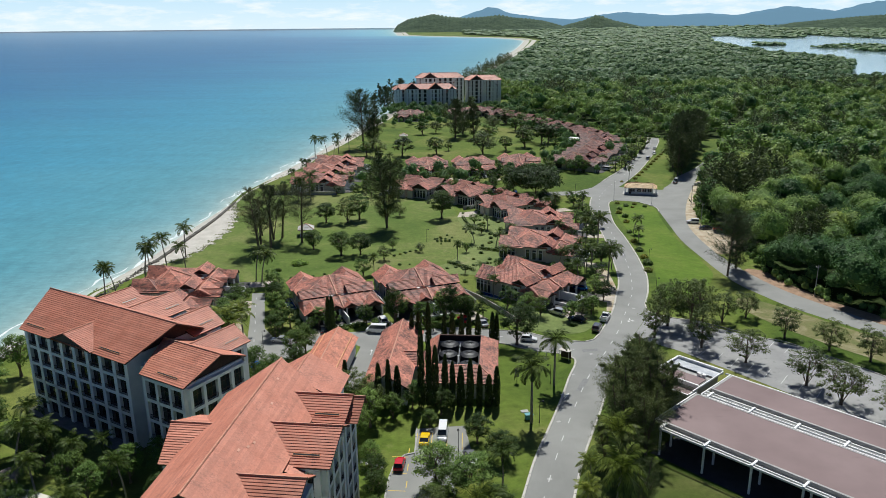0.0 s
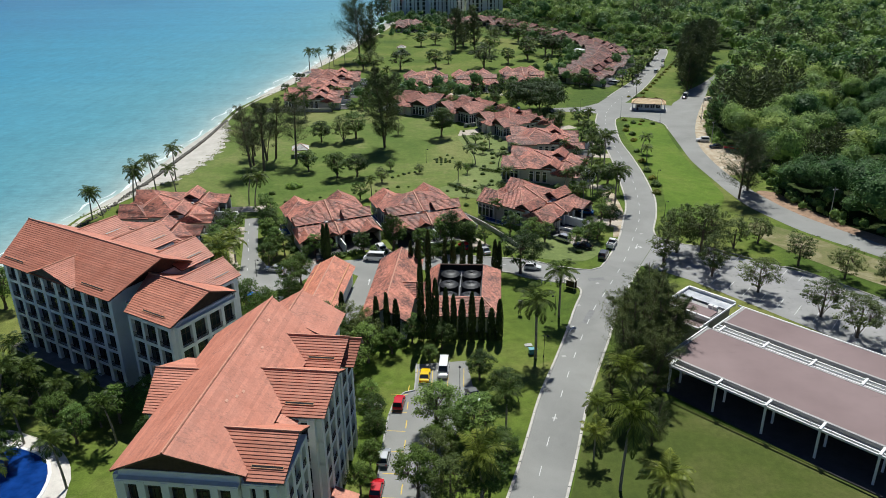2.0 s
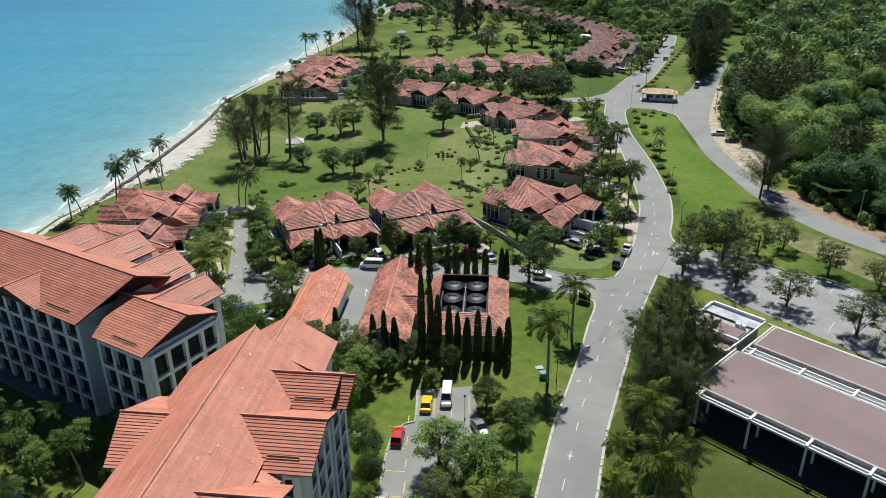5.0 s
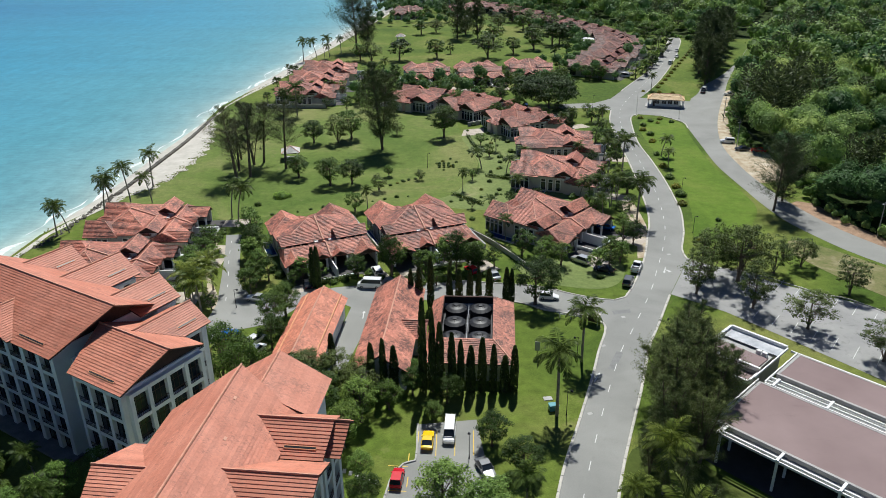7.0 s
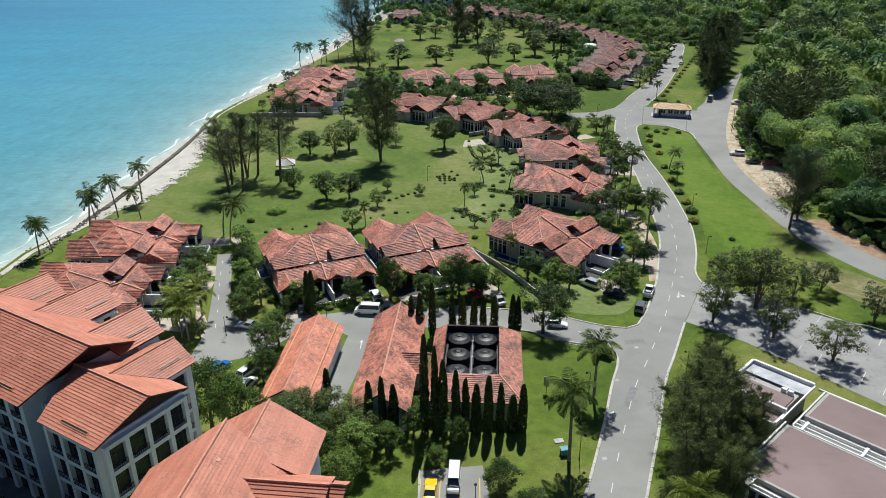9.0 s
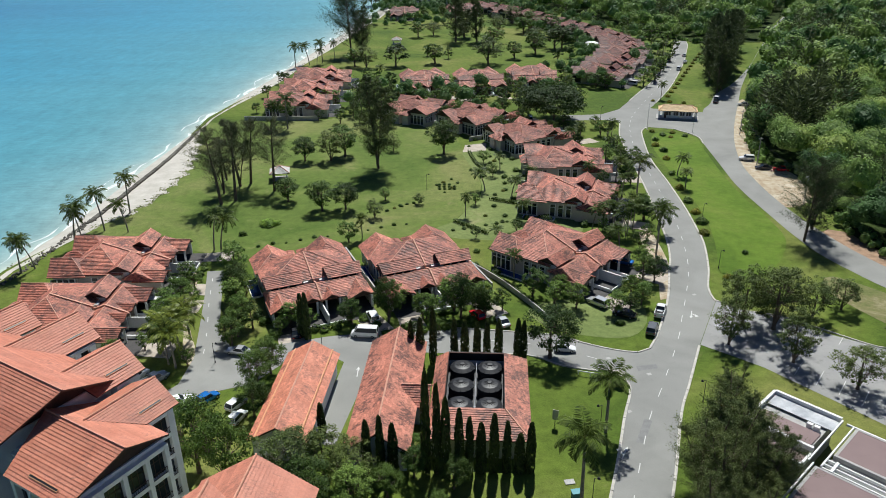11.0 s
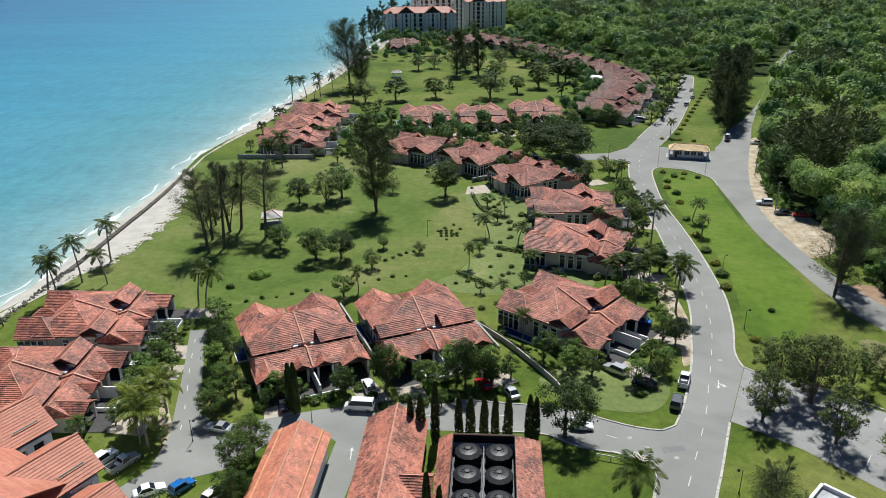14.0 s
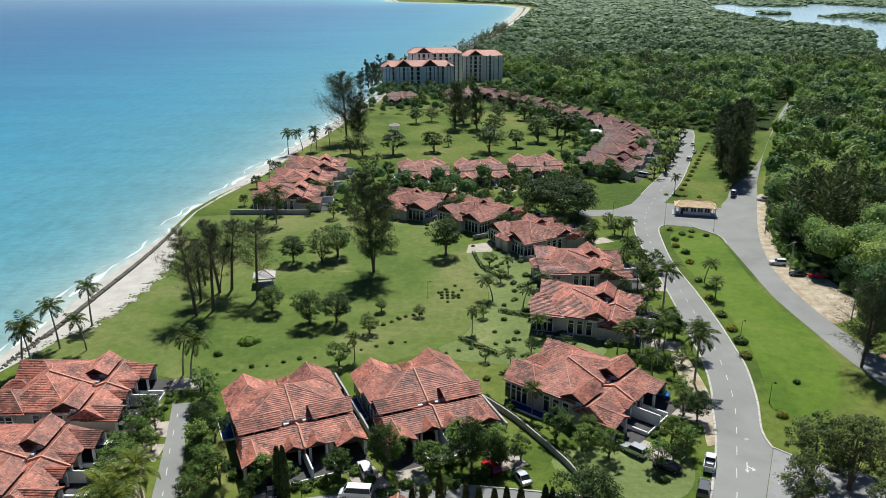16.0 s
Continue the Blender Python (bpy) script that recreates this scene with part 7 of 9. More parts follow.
def scatter(P, S, Z, T, mat, name, label, category, Sz=None):
    """Many crowns in one mesh: templates T at the places P with sizes S."""
    out = []
    pick = rng.integers(0, len(T), len(P))
    ang = rng.uniform(0, 2 * math.pi, len(P))
    for k, t in enumerate(T):
        sel = np.where(pick == k)[0]
        c, s = np.cos(ang[sel])[:, None], np.sin(ang[sel])[:, None]
        sx = S[sel][:, None]
        x = (t[None, :, 0] * c - t[None, :, 1] * s) * sx + P[sel, 0][:, None]
        y = (t[None, :, 0] * s + t[None, :, 1] * c) * sx + P[sel, 1][:, None]
        z = t[None, :, 2] * (sx if Sz is None else Sz[sel][:, None]) + Z[sel][:, None]
        out.append(np.stack([x, y, z], -1).reshape(-1, 3))
    V = np.concatenate(out)
    return tagged(new(name, np_mesh(name, V, quads(V), M[mat])), label, category, kind="stuff")


def jitter_grid(x0, x1, y0, y1, s):
    gx, gy = np.meshgrid(np.arange(x0, x1, s), np.arange(y0, y1, s))
    P = np.stack([gx.ravel(), gy.ravel()], 1)
    return P + rng.uniform(-0.48, 0.48, P.shape) * s


def value_noise(x, y, cell, seed):
    """Smooth patches of about the size of cell, 0 to 1."""
    tab = np.random.default_rng(seed).random((64, 64))
    u, v = x / cell, y / cell
    i, j = np.floor(u).astype(int), np.floor(v).astype(int)
    f, g = u - i, v - j
    f, g = f * f * (3 - 2 * f), g * g * (3 - 2 * g)
    at = lambda a, b: tab[a % 64, b % 64]
    return at(i, j) * (1 - f) * (1 - g) + at(i + 1, j) * f * (1 - g) + at(i, j + 1) * (1 - f) * g + at(i + 1, j + 1) * f * g


def spire(h, r, n):
    """A feathery casuarina for the woods: needle sprays, bushy and pointed."""
    z = rng.uniform(0.12, 1, n)
    az = rng.uniform(0, 2 * math.pi, n)
    rad = r * np.sqrt(np.maximum(1.02 - z, 0)) * rng.uniform(0.45, 1.08, n) * (1 + 0.22 * np.sin(az * 3 + z * 11)) + 0.15
    C = np.stack([rad * np.cos(az), rad * np.sin(az), z * h], 1)
    D = np.stack([np.cos(az), np.sin(az), rng.uniform(0.0, 1.3, n)], 1)
    D /= np.linalg.norm(D, axis=1, keepdims=True)
    N = np.cross(D, unit(n))
    N /= np.linalg.norm(N, axis=1, keepdims=True)
    return cards(C, N, rng.uniform(0.8, 1.7, n), rng.uniform(0.2, 0.42, n), D)


def wood_spots(step, y0, y1):
    P = jitter_grid(60, 500, y0, y1, step)
    return P[in_wood(P[:, 0] - 1.2, P[:, 1]) & (P[:, 0] < 0.66 * (P[:, 1] + 20) + 15) & (P[:, 1] < 838)]


LO = (0.80, 1.16)
T_SETS = [[crown_template(760, 3.6, 0.33, 8.0, 1.3, loose=LO), crown_template(640, 3.1, 0.32, 6.4, 1.2, loose=LO), crown_template(980, 4.3, 0.34, 9.5, 1.4, lumps=11, loose=LO), crown_template(500, 2.5, 0.30, 5.2, 1.1, loose=LO), crown_template(700, 3.4, 0.33, 11.0, 1.3, 1.15, loose=LO)],
          [crown_template(84, 3.6, 0.78, 8.0, 2.1, loose=LO), crown_template(74, 3.1, 0.74, 6.4, 2.0, loose=LO), crown_template(104, 4.3, 0.8, 9.5, 2.2, lumps=10, loose=LO), crown_template(60, 2.5, 0.7, 5.2, 1.8, loose=LO), crown_template(80, 3.4, 0.78, 11.0, 2.1, 1.15, loose=LO)]]
T_CASU = [[spire(13, 4.2, 420), spire(15, 3.6, 420), spire(11, 4.6, 400)], [spire(13, 4.2, 170), spire(15, 3.6, 170), spire(11, 4.6, 160)]]
for k, (y0, y1, step) in enumerate(((130, 340, 5.6), (340, 840, 6.6))):
    P = wood_spots(step, y0, y1)
    big = value_noise(P[:, 0], P[:, 1], 38, 3) * 0.7 + value_noise(P[:, 0], P[:, 1], 13, 4) * 0.3
    tone = value_noise(P[:, 0], P[:, 1], 24, 5) * 0.55 + rng.random(len(P)) * 0.45
    near_spot = np.zeros(len(P), bool)
    for cx, cy, cr in ((240, 585, 16), (196, 465, 15), (212, 492, 10), (137, 318, 9), (216, 448, 12), (190, 640, 22), (150, 340, 7)):
        near_spot |= np.hypot(P[:, 0] - cx, P[:, 1] - cy) < cr
    casu = ((big > 0.70 - 0.12 * np.clip((350 - P[:, 1]) / 130, 0, 1)) | near_spot) & (rng.random(len(P)) < 0.85)
    S = rng.uniform(0.8, 1.5, len(P)) * (0.9 + 0.35 * value_noise(P[:, 0], P[:, 1], 30, 9))
    # near woods are darkened by colour: more crowns take the deep green
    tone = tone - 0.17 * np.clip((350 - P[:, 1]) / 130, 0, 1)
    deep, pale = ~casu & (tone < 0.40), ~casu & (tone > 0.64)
    mid = ~casu & ~deep & ~pale
    nm = ("", "_beyond")[k]
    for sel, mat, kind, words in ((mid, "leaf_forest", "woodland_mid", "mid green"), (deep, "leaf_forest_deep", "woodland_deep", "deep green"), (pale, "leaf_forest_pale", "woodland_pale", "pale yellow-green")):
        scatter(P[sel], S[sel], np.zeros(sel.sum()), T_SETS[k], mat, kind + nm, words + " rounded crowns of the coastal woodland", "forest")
    scatter(P[casu], S[casu] * 0.95, np.zeros(casu.sum()), T_CASU[k], "leaf_casuarina", "woodland_casuarinas" + nm, "dark feathery casuarinas in the woodland", "forest")
# low scrub along the edge of the woods
P = jitter_grid(60, 420, 130, 700, 2.4)
near = in_wood(P[:, 0] + 1.2, P[:, 1]) & ~in_wood(P[:, 0] - 4.0, P[:, 1]) & (P[:, 0] < 0.66 * (P[:, 1] + 20) + 15)
P = P[near]
T_SCRUB = [crown_template(14, 1.2, 0.4, 1.7, 0.8), crown_template(16, 1.5, 0.42, 2.4, 0.85)]
scatter(P, rng.uniform(0.6, 1.4, len(P)), np.zeros(len(P)), T_SCRUB, "leaf_forest", "woodland_scrub", "low green scrub along the edge of the woods", "scrub")
# crowns that lean over the upper road
ys = np.arange(572, 826, 3.4)
P = np.concatenate([np.stack([along([(r[1], r[0]) for r in RIGHT_R], ys) + rng.uniform(0.5, 3.0, len(ys)), ys], 1), np.stack([along(RIGHT_EDGE, ys[8:]) - rng.uniform(1.5, 4.0, len(ys) - 8), ys[8:]], 1)])
scatter(P, rng.uniform(0.8, 1.15, len(P)), np.zeros(len(P)), T_SETS[1], "leaf_forest", "roadside_woodland", "leafy trees leaning over the upper road", "forest")
# thick planting between the far villas and the far blocks
P = np.concatenate([jitter_grid(-44, 62, 612, 658, 5.0), jitter_grid(-40, 8, 548, 574, 6.5), jitter_grid(64, 118, 640, 720, 6.0)])
clear_of = np.ones(len(P), bool)
for vx, vy, vr in VILLAS_FAR[8:]:
    q = pose(vx, vy, 0, 0, 0, vr) @ Vector((0, 12.5, 0))
    clear_of &= np.hypot(P[:, 0] - q.x, P[:, 1] - q.y) > 15.5
P = P[clear_of & (rng.random(len(P)) < 0.8)]
scatter(P, rng.uniform(0.6, 0.95, len(P)), np.zeros(len(P)), T_SETS[1], "leaf_forest_deep", "resort_planting", "thick dark planting round the far villas", "planting")
P = np.concatenate([jitter_grid(52, 132, 372, 640, 6.2), jitter_grid(-30, 70, 336, 372, 6.5)])
nearest = np.full(len(P), 99.0)
for vx, vy, vr in VILLAS_FAR:
    q = pose(vx, vy, 0, 0, 0, vr) @ Vector((0, 12.5, 0))
    nearest = np.minimum(nearest, np.hypot(P[:, 0] - q.x, P[:, 1] - q.y))
on_road = (P[:, 0] > along([(r[1], r[0]) for r in MAIN_L2 + MAIN_L3], P[:, 1]) - 5)
P = P[(nearest < 24) & ~on_road & (rng.random(len(P)) < 0.72)]
P = np.array([p for p in P if not in_villa(p[0], p[1])])
scatter(P, rng.uniform(0.55, 1.0, len(P)), np.zeros(len(P)), T_SETS[1], "leaf_forest_deep", "villa_planting", "dark leafy planting between the far villas", "planting")
# casuarinas along the far beach
ys = np.arange(742, 1500, 5.0)
P = np.stack([along([(740, 30), (760, 16), (850, 17), (1295, 98), (1724, 166)], ys) + rng.uniform(-7, 8, len(ys)), ys], 1)
scatter(P, rng.uniform(0.9, 1.4, len(P)), np.zeros(len(P)), T_CASU[1], "leaf_casuarina", "shore_casuarinas", "dark casuarinas along the far beach", "forest")
# distant woods: coarser towards the horizon
LAGOON = [(905, 480), (1080, 570), (1300, 690), (1500, 715), (1680, 700), (2000, 750), (2500, 860), (3028, 1020)]
Ps, Ss = [], []
for d0, d1 in ((836, 1050), (1050, 1350), (1350, 1750), (1750, 2250), (2250, 2900), (2900, 3600), (3600, 4300)):
    dm = (d0 + d1) / 2
    s = (6.8, 8.6, 10.8, 14.0, 18.5, 24.0, 30.0)[int(np.searchsorted((1050, 1350, 1750, 2250, 2900, 3600), dm))]
    Q = jitter_grid(0, 0.66 * d1 + 40, d0, d1, s)
    k = in_wood(Q[:, 0] - s * 0.3, Q[:, 1]) & (Q[:, 0] < 0.66 * Q[:, 1] + 30)
    lag_in = (Q[:, 1] > 905) & (Q[:, 1] < 3000) & (Q[:, 0] < along([(905, 740), (1150, 860), (1420, 1000), (1700, 1150), (2000, 1300), (2350, 1450), (3000, 1400)], Q[:, 1])) & (Q[:, 0] > along(LAGOON, Q[:, 1]))
    isle = np.zeros(len(Q), bool)
    for ix, iy, ir in ((1185, 2845, 75), (1240, 2830, 50), (985, 1940, 40), (1040, 1915, 50), (1000, 1750, 45), (900, 2150, 30)):
        isle |= np.hypot((Q[:, 0] - ix) * 0.7, (Q[:, 1] - iy) * 0.6) < ir
    Q = Q[k & (~lag_in | isle)]
    Ps.append(Q)
    Ss.append(rng.uniform(0.6, 1.5, len(Q)) * (0.75 + 0.5 * value_noise(Q[:, 0], Q[:, 1], s * 5, 11)) * s / 5.2)
P, S = np.concatenate(Ps), np.concatenate(Ss)
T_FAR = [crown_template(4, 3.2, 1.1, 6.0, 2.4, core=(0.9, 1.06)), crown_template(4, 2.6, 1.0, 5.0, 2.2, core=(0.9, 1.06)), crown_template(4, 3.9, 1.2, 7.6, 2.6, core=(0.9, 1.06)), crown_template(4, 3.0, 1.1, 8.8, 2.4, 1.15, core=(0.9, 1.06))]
scatter(P, S, lift(P[:, 0], P[:, 1]), T_FAR, "leaf_forest_hazed", "woodland_distant", "distant flat woodland stretching to the hills", "forest", np.minimum(S, 1.5) * rng.uniform(0.7, 1.15, len(S)))

# ---- hills on the horizon ----


def hills(name, knots, r, depth, mat, label, rough=0.06):
    """A range of hills at about r metres: knots are (azimuth in degrees, height above the eye's level in metres)."""
    k = np.array(knots, float)
    az = np.linspace(k[0, 0], k[-1, 0], 160)
    hh = np.interp(az, k[:, 0], k[:, 1])
    hh = hh + rough * np.maximum(hh - hh.min(), 0) * (np.sin(az * 23) * 0.5 + np.sin(az * 57 + 1) * 0.3 + np.sin(az * 131) * 0.2)
    rows = []
    for f, g in ((-1.0, 0.0), (-0.7, 0.35), (-0.35, 0.8), (0.0, 1.0), (0.4, 0.6), (1.0, 0.0)):
        rr = r + f * depth
        base = 20.0
        z = base + (np.maximum(hh, base) - base) * g
        rows.append(np.stack([rr * np.sin(np.radians(az)), rr * np.cos(np.radians(az)), z], -1))
    A = np.stack(rows, 0)
    return grid_sheet(name, A[..., 0], A[..., 1], A[..., 2], M[mat], label, "hills")


hills("backdrop_headland", [(-3.5, 30), (-3.2, 62), (-2.4, 92), (-1.4, 106), (-0.6, 118), (0.4, 104), (1.8, 96), (3.2, 102), (4.2, 110), (5.2, 96), (6.2, 90), (7.4, 78), (8.4, 58), (9.5, 30)], 4350, 330, "wooded_hill", "wooded headland across the bay")
hills("backdrop_knoll", [(8.0, 30), (9.2, 60), (10.2, 78), (10.8, 98), (11.1, 106), (11.5, 98), (12.3, 76), (13.6, 54), (15, 30)], 4450, 220, "wooded_hill", "wooded conical knoll on the shore")
hills("backdrop_ridge_east", [(22, 30), (24, 58), (26, 72), (28, 86), (30.5, 96), (34, 104)], 4300, 300, "wooded_hill", "low wooded ridge beyond the lagoon")
hills("backdrop_mountains", [(0.6, 80), (2.2, 128), (3.4, 158), (3.9, 156), (5.0, 122), (7.2, 98), (9.4, 84), (11.6, 112), (13.0, 124), (13.9, 118), (16.0, 102), (18.4, 112), (20.5, 100), (22.6, 132), (23.6, 144), (24.6, 136), (26.4, 116), (28, 150), (29.5, 172), (34, 150)], 4790, 30, "hazed_ridge", "mountains on the horizon with blue haze painted as a glow")

# pale sky low over the horizon
az = np.radians(np.linspace(-60, 60, 90))
A = np.stack([np.stack([4890 * np.sin(az), 4890 * np.cos(az), np.full(90, z)], -1) for z in (10.0, 120, 240, 360, 520)], 0)
grid_sheet("backdrop_sky", A[..., 0], A[..., 1], A[..., 2], M["sky_haze"], "pale hazy sky with thin low cloud", "sky")

# ---- road marks ----


def flat(name, pts, z, mat, label, category="road marking"):
    bm = bmesh.new()
    f = poly(bm, *[(x, y, z) for x, y in pts])
    if f.normal.z < 0:
        f.normal_flip()
    bm.normal_update()
    if f.normal.z < 0:
        bmesh.ops.reverse_faces(bm, faces=[f])
    return tagged(new(name, mesh_of(name, bm, M[mat])), label, category, kind="structure")


def marks_along(pts, dash, gap, w, mat, label, z=0.036, skip=0.0):
    line = [Vector((x, y)) for x, y in smooth_line(pts, 0.5)]
    s, on = -skip, True
    seg = []
    acc = 0.0
    for a, b in zip(line, line[1:]):
        acc += (b - a).length
        inside = (acc % (dash + gap)) < dash
        if inside:
            seg.append((a, b))
        if (not inside or b is line[-1]) and seg:
            p, q = seg[0][0], seg[-1][1]
            t = (q - p).normalized()
            n = Vector((-t.y, t.x)) * (w / 2)
            flat("lane_mark", [tuple(p + n), tuple(p - n), tuple(q - n), tuple(q + n)], z, mat, label)
            seg = []


CENTRE = [(9.5, 75), (15.9, 97.1), (19.5, 109.3), (23.7, 122.6), (28.4, 136), (33.5, 149.2), (36.7, 155.5), (39.6, 161.5), (42.8, 168.2), (45.6, 174.6), (48, 181.1), (50.2, 186.7), (54.7, 199.4),
          (57.6, 212), (60.0, 228), (61.5, 245), (62.6, 262), (63.6, 280), (66, 300), (71, 322), (80, 343), (92, 368), (108, 404), (124, 446), (133, 474)]
marks_along(CENTRE, 2.2, 4.3, 0.13, "paint_white", "worn white dashed centre line")
marks_along([(-2, 172.6), (6, 172.6), (16, 171.6), (25, 167.8), (33, 163.5)], 1.6, 4.5, 0.14, "paint_white", "worn white dashed centre line")
marks_along([(-47.2, 199), (-45, 188), (-42.6, 178), (-40.6, 168)], 1.6, 4.2, 0.14, "paint_white", "worn white dashed centre line")


def arrow(x, y, rot, turn=True):
    m = pose(x, y, 0, 0, 0, rot)
    P = lambda *q: [tuple((m @ Vector((a, b, 0)))[:2]) for a, b in q]
    flat("arrow_mark", P((-0.09, -1.5), (0.09, -1.5), (0.09, 0.6), (0.35, 0.6), (0, 1.5), (-0.35, 0.6), (-0.09, 0.6)), 0.037, "paint_white", "worn white direction arrow")
    if turn:
        flat("arrow_mark", P((-0.1, -0.5), (-0.75, -0.05), (-0.75, -0.35), (-1.4, 0.3), (-0.75, 0.7), (-0.75, 0.3), (-0.1, -0.2)), 0.038, "paint_white", "worn white turning arrow")


arrow(27.8, 141.2, -28)
arrow(49.6, 180.8, 160)
arrow(-12.8, 163, 0, False)
flat("give_way_mark", [(52.8, 176.6), (56.4, 174.9), (56.5, 175.1), (52.9, 176.8)], 0.036, "paint_white", "worn white stop line")
for i in range(6):
    y = 95.5 + i * 4.9
    flat("bay_mark", [(-5.4, y), (-2.6, y - 0.25), (-2.6, y - 0.13), (-5.4, y + 0.12)], 0.037, "paint_yellow", "yellow parking bay line")
    flat("bay_mark", [(-2.66, y + 0.6), (-2.52, y + 0.6), (-2.42, y + 2.6), (-2.56, y + 2.6)], 0.037, "paint_yellow", "yellow parking bay line")
for i in range(4):
    flat("bay_mark", [(-1.5 + i * 2.7, 122.0), (-1.38 + i * 2.7, 122.0), (-1.2 + i * 2.7, 127.6), (-1.32 + i * 2.7, 127.6)], 0.037, "paint_yellow", "yellow parking bay line")
for i in range(9):
    a = Vector((60.5 + i * 2.35, 160.2 - i * 2.85))
    t, n = Vector((0.62, 0.78)), Vector((0.78, -0.62))
    for off in (0, 15.5):
        p = a + t * off
        q = p + t * (4.8 if off == 0 else 4.2)
        flat("bay_mark", [tuple(p), tuple(p + n * 0.12), tuple(q + n * 0.12), tuple(q)], 0.032, "paint_white", "faded white parking bay line")
for x, y in ((36.2, 160.6), (30.5, 150.5), (24.6, 131), (52.4, 188.4), (20.4, 112.6), (30.3, 165.6)):
    flat("drain_cover", [(x, y), (x + 0.7, y + 0.25), (x + 0.5, y + 0.85), (x - 0.2, y + 0.6)], 0.034, "concrete", "dark iron drain cover in the road", "drain cover")
tarm = plain("tarmac_patch", (0.222, 0.222, 0.217), 0.9, var=0.2, scale=0.8)
M["tar"] = tarm
for x, y, a, b, r in ((31.8, 146, 0.6, 3.0, -25), (36.5, 163, 1.8, 0.7, 10), (-4, 172.5, 3.0, 0.9, 0), (60.8, 236, 0.6, 3.5, -6)):
    m = pose(x, y, 0, 0, 0, r)
    flat("tar_patch", [tuple((m @ Vector(q))[:2]) for q in ((-a, -b, 0), (a, -b * 0.9, 0), (a * 1.1, b, 0), (-a * 0.9, b * 1.05, 0))], 0.033, "tar", "slightly darker mended patch of asphalt", "road patch")

# ---- vehicles ----


def paint(name, c, metal=0.3):
    m = Mat(name, 0.25, metal, 0.5)
    m.color(m.ramp(m.noise(1.2, 3), (0.3, tuple(x * 0.93 for x in c)), (0.7, c)))
    m.put(m.b, "Coat Weight", 0.6)
    return m.m


PAINT = {"white": paint("car_white", (0.78, 0.78, 0.77), 0), "red": paint("car_red", (0.55, 0.012, 0.02), 0.1), "yellow": paint("car_yellow", (0.80, 0.52, 0.01), 0), "silver": paint("car_silver", (0.55, 0.56, 0.57), 0.5),
         "grey": paint("car_grey", (0.16, 0.165, 0.17), 0.4), "black": paint("car_black", (0.02, 0.021, 0.025), 0.2), "blue": paint("car_blue", (0.015, 0.17, 0.52), 0.3)}
M["lamp_red"] = plain("tail_lamp", (0.4, 0.02, 0.02), 0.3)
M["lamp_clear"] = plain("head_lamp", (0.7, 0.7, 0.68), 0.2)
M["chrome"] = plain("wheel_alloy", (0.5, 0.5, 0.5), 0.35, 0.7)
KINDS = {"hatchback": dict(L=3.9, W=1.68, hood=0.78, belt=0.92, H=1.5, cab=(-1.85, 0.75), top=(-1.5, 0.1)),
         "saloon": dict(L=4.5, W=1.75, hood=0.82, belt=0.92, H=1.45, cab=(-1.6, 0.85), top=(-0.95, 0.1)),
         "sports_car": dict(L=4.3, W=1.78, hood=0.72, belt=0.84, H=1.25, cab=(-1.6, 0.6), top=(-0.85, -0.05)),
         "suv": dict(L=4.5, W=1.82, hood=1.02, belt=1.1, H=1.75, cab=(-2.15, 0.85), top=(-1.95, 0.3)),
         "van": dict(L=5.0, W=1.8, hood=1.05, belt=1.2, H=2.05, cab=(-2.45, 1.9), top=(-2.35, 1.2)),
         "pickup": dict(L=5.2, W=1.82, hood=1.02, belt=1.08, H=1.75, cab=(-0.55, 1.25), top=(-0.35, 0.65))}
WORD = {"hatchback": "hatchback", "saloon": "saloon car", "sports_car": "low sports car", "suv": "tall estate car", "van": "passenger van", "pickup": "pickup truck"}


def loft(sections, mat_bm=None):
    """A closed skin through rings of equal length."""
    bm = bmesh.new()
    rings = [[bm.verts.new(p) for p in ring] for ring in sections]
    n = len(rings[0])
    for a, b in zip(rings, rings[1:]):
        for i in range(n):
            bm.faces.new((a[i], a[(i + 1) % n], b[(i + 1) % n], b[i]))
    bm.faces.new(rings[0][::-1])
    bm.faces.new(rings[-1])
    bmesh.ops.recalc_face_normals(bm, faces=bm.faces)
    return bm


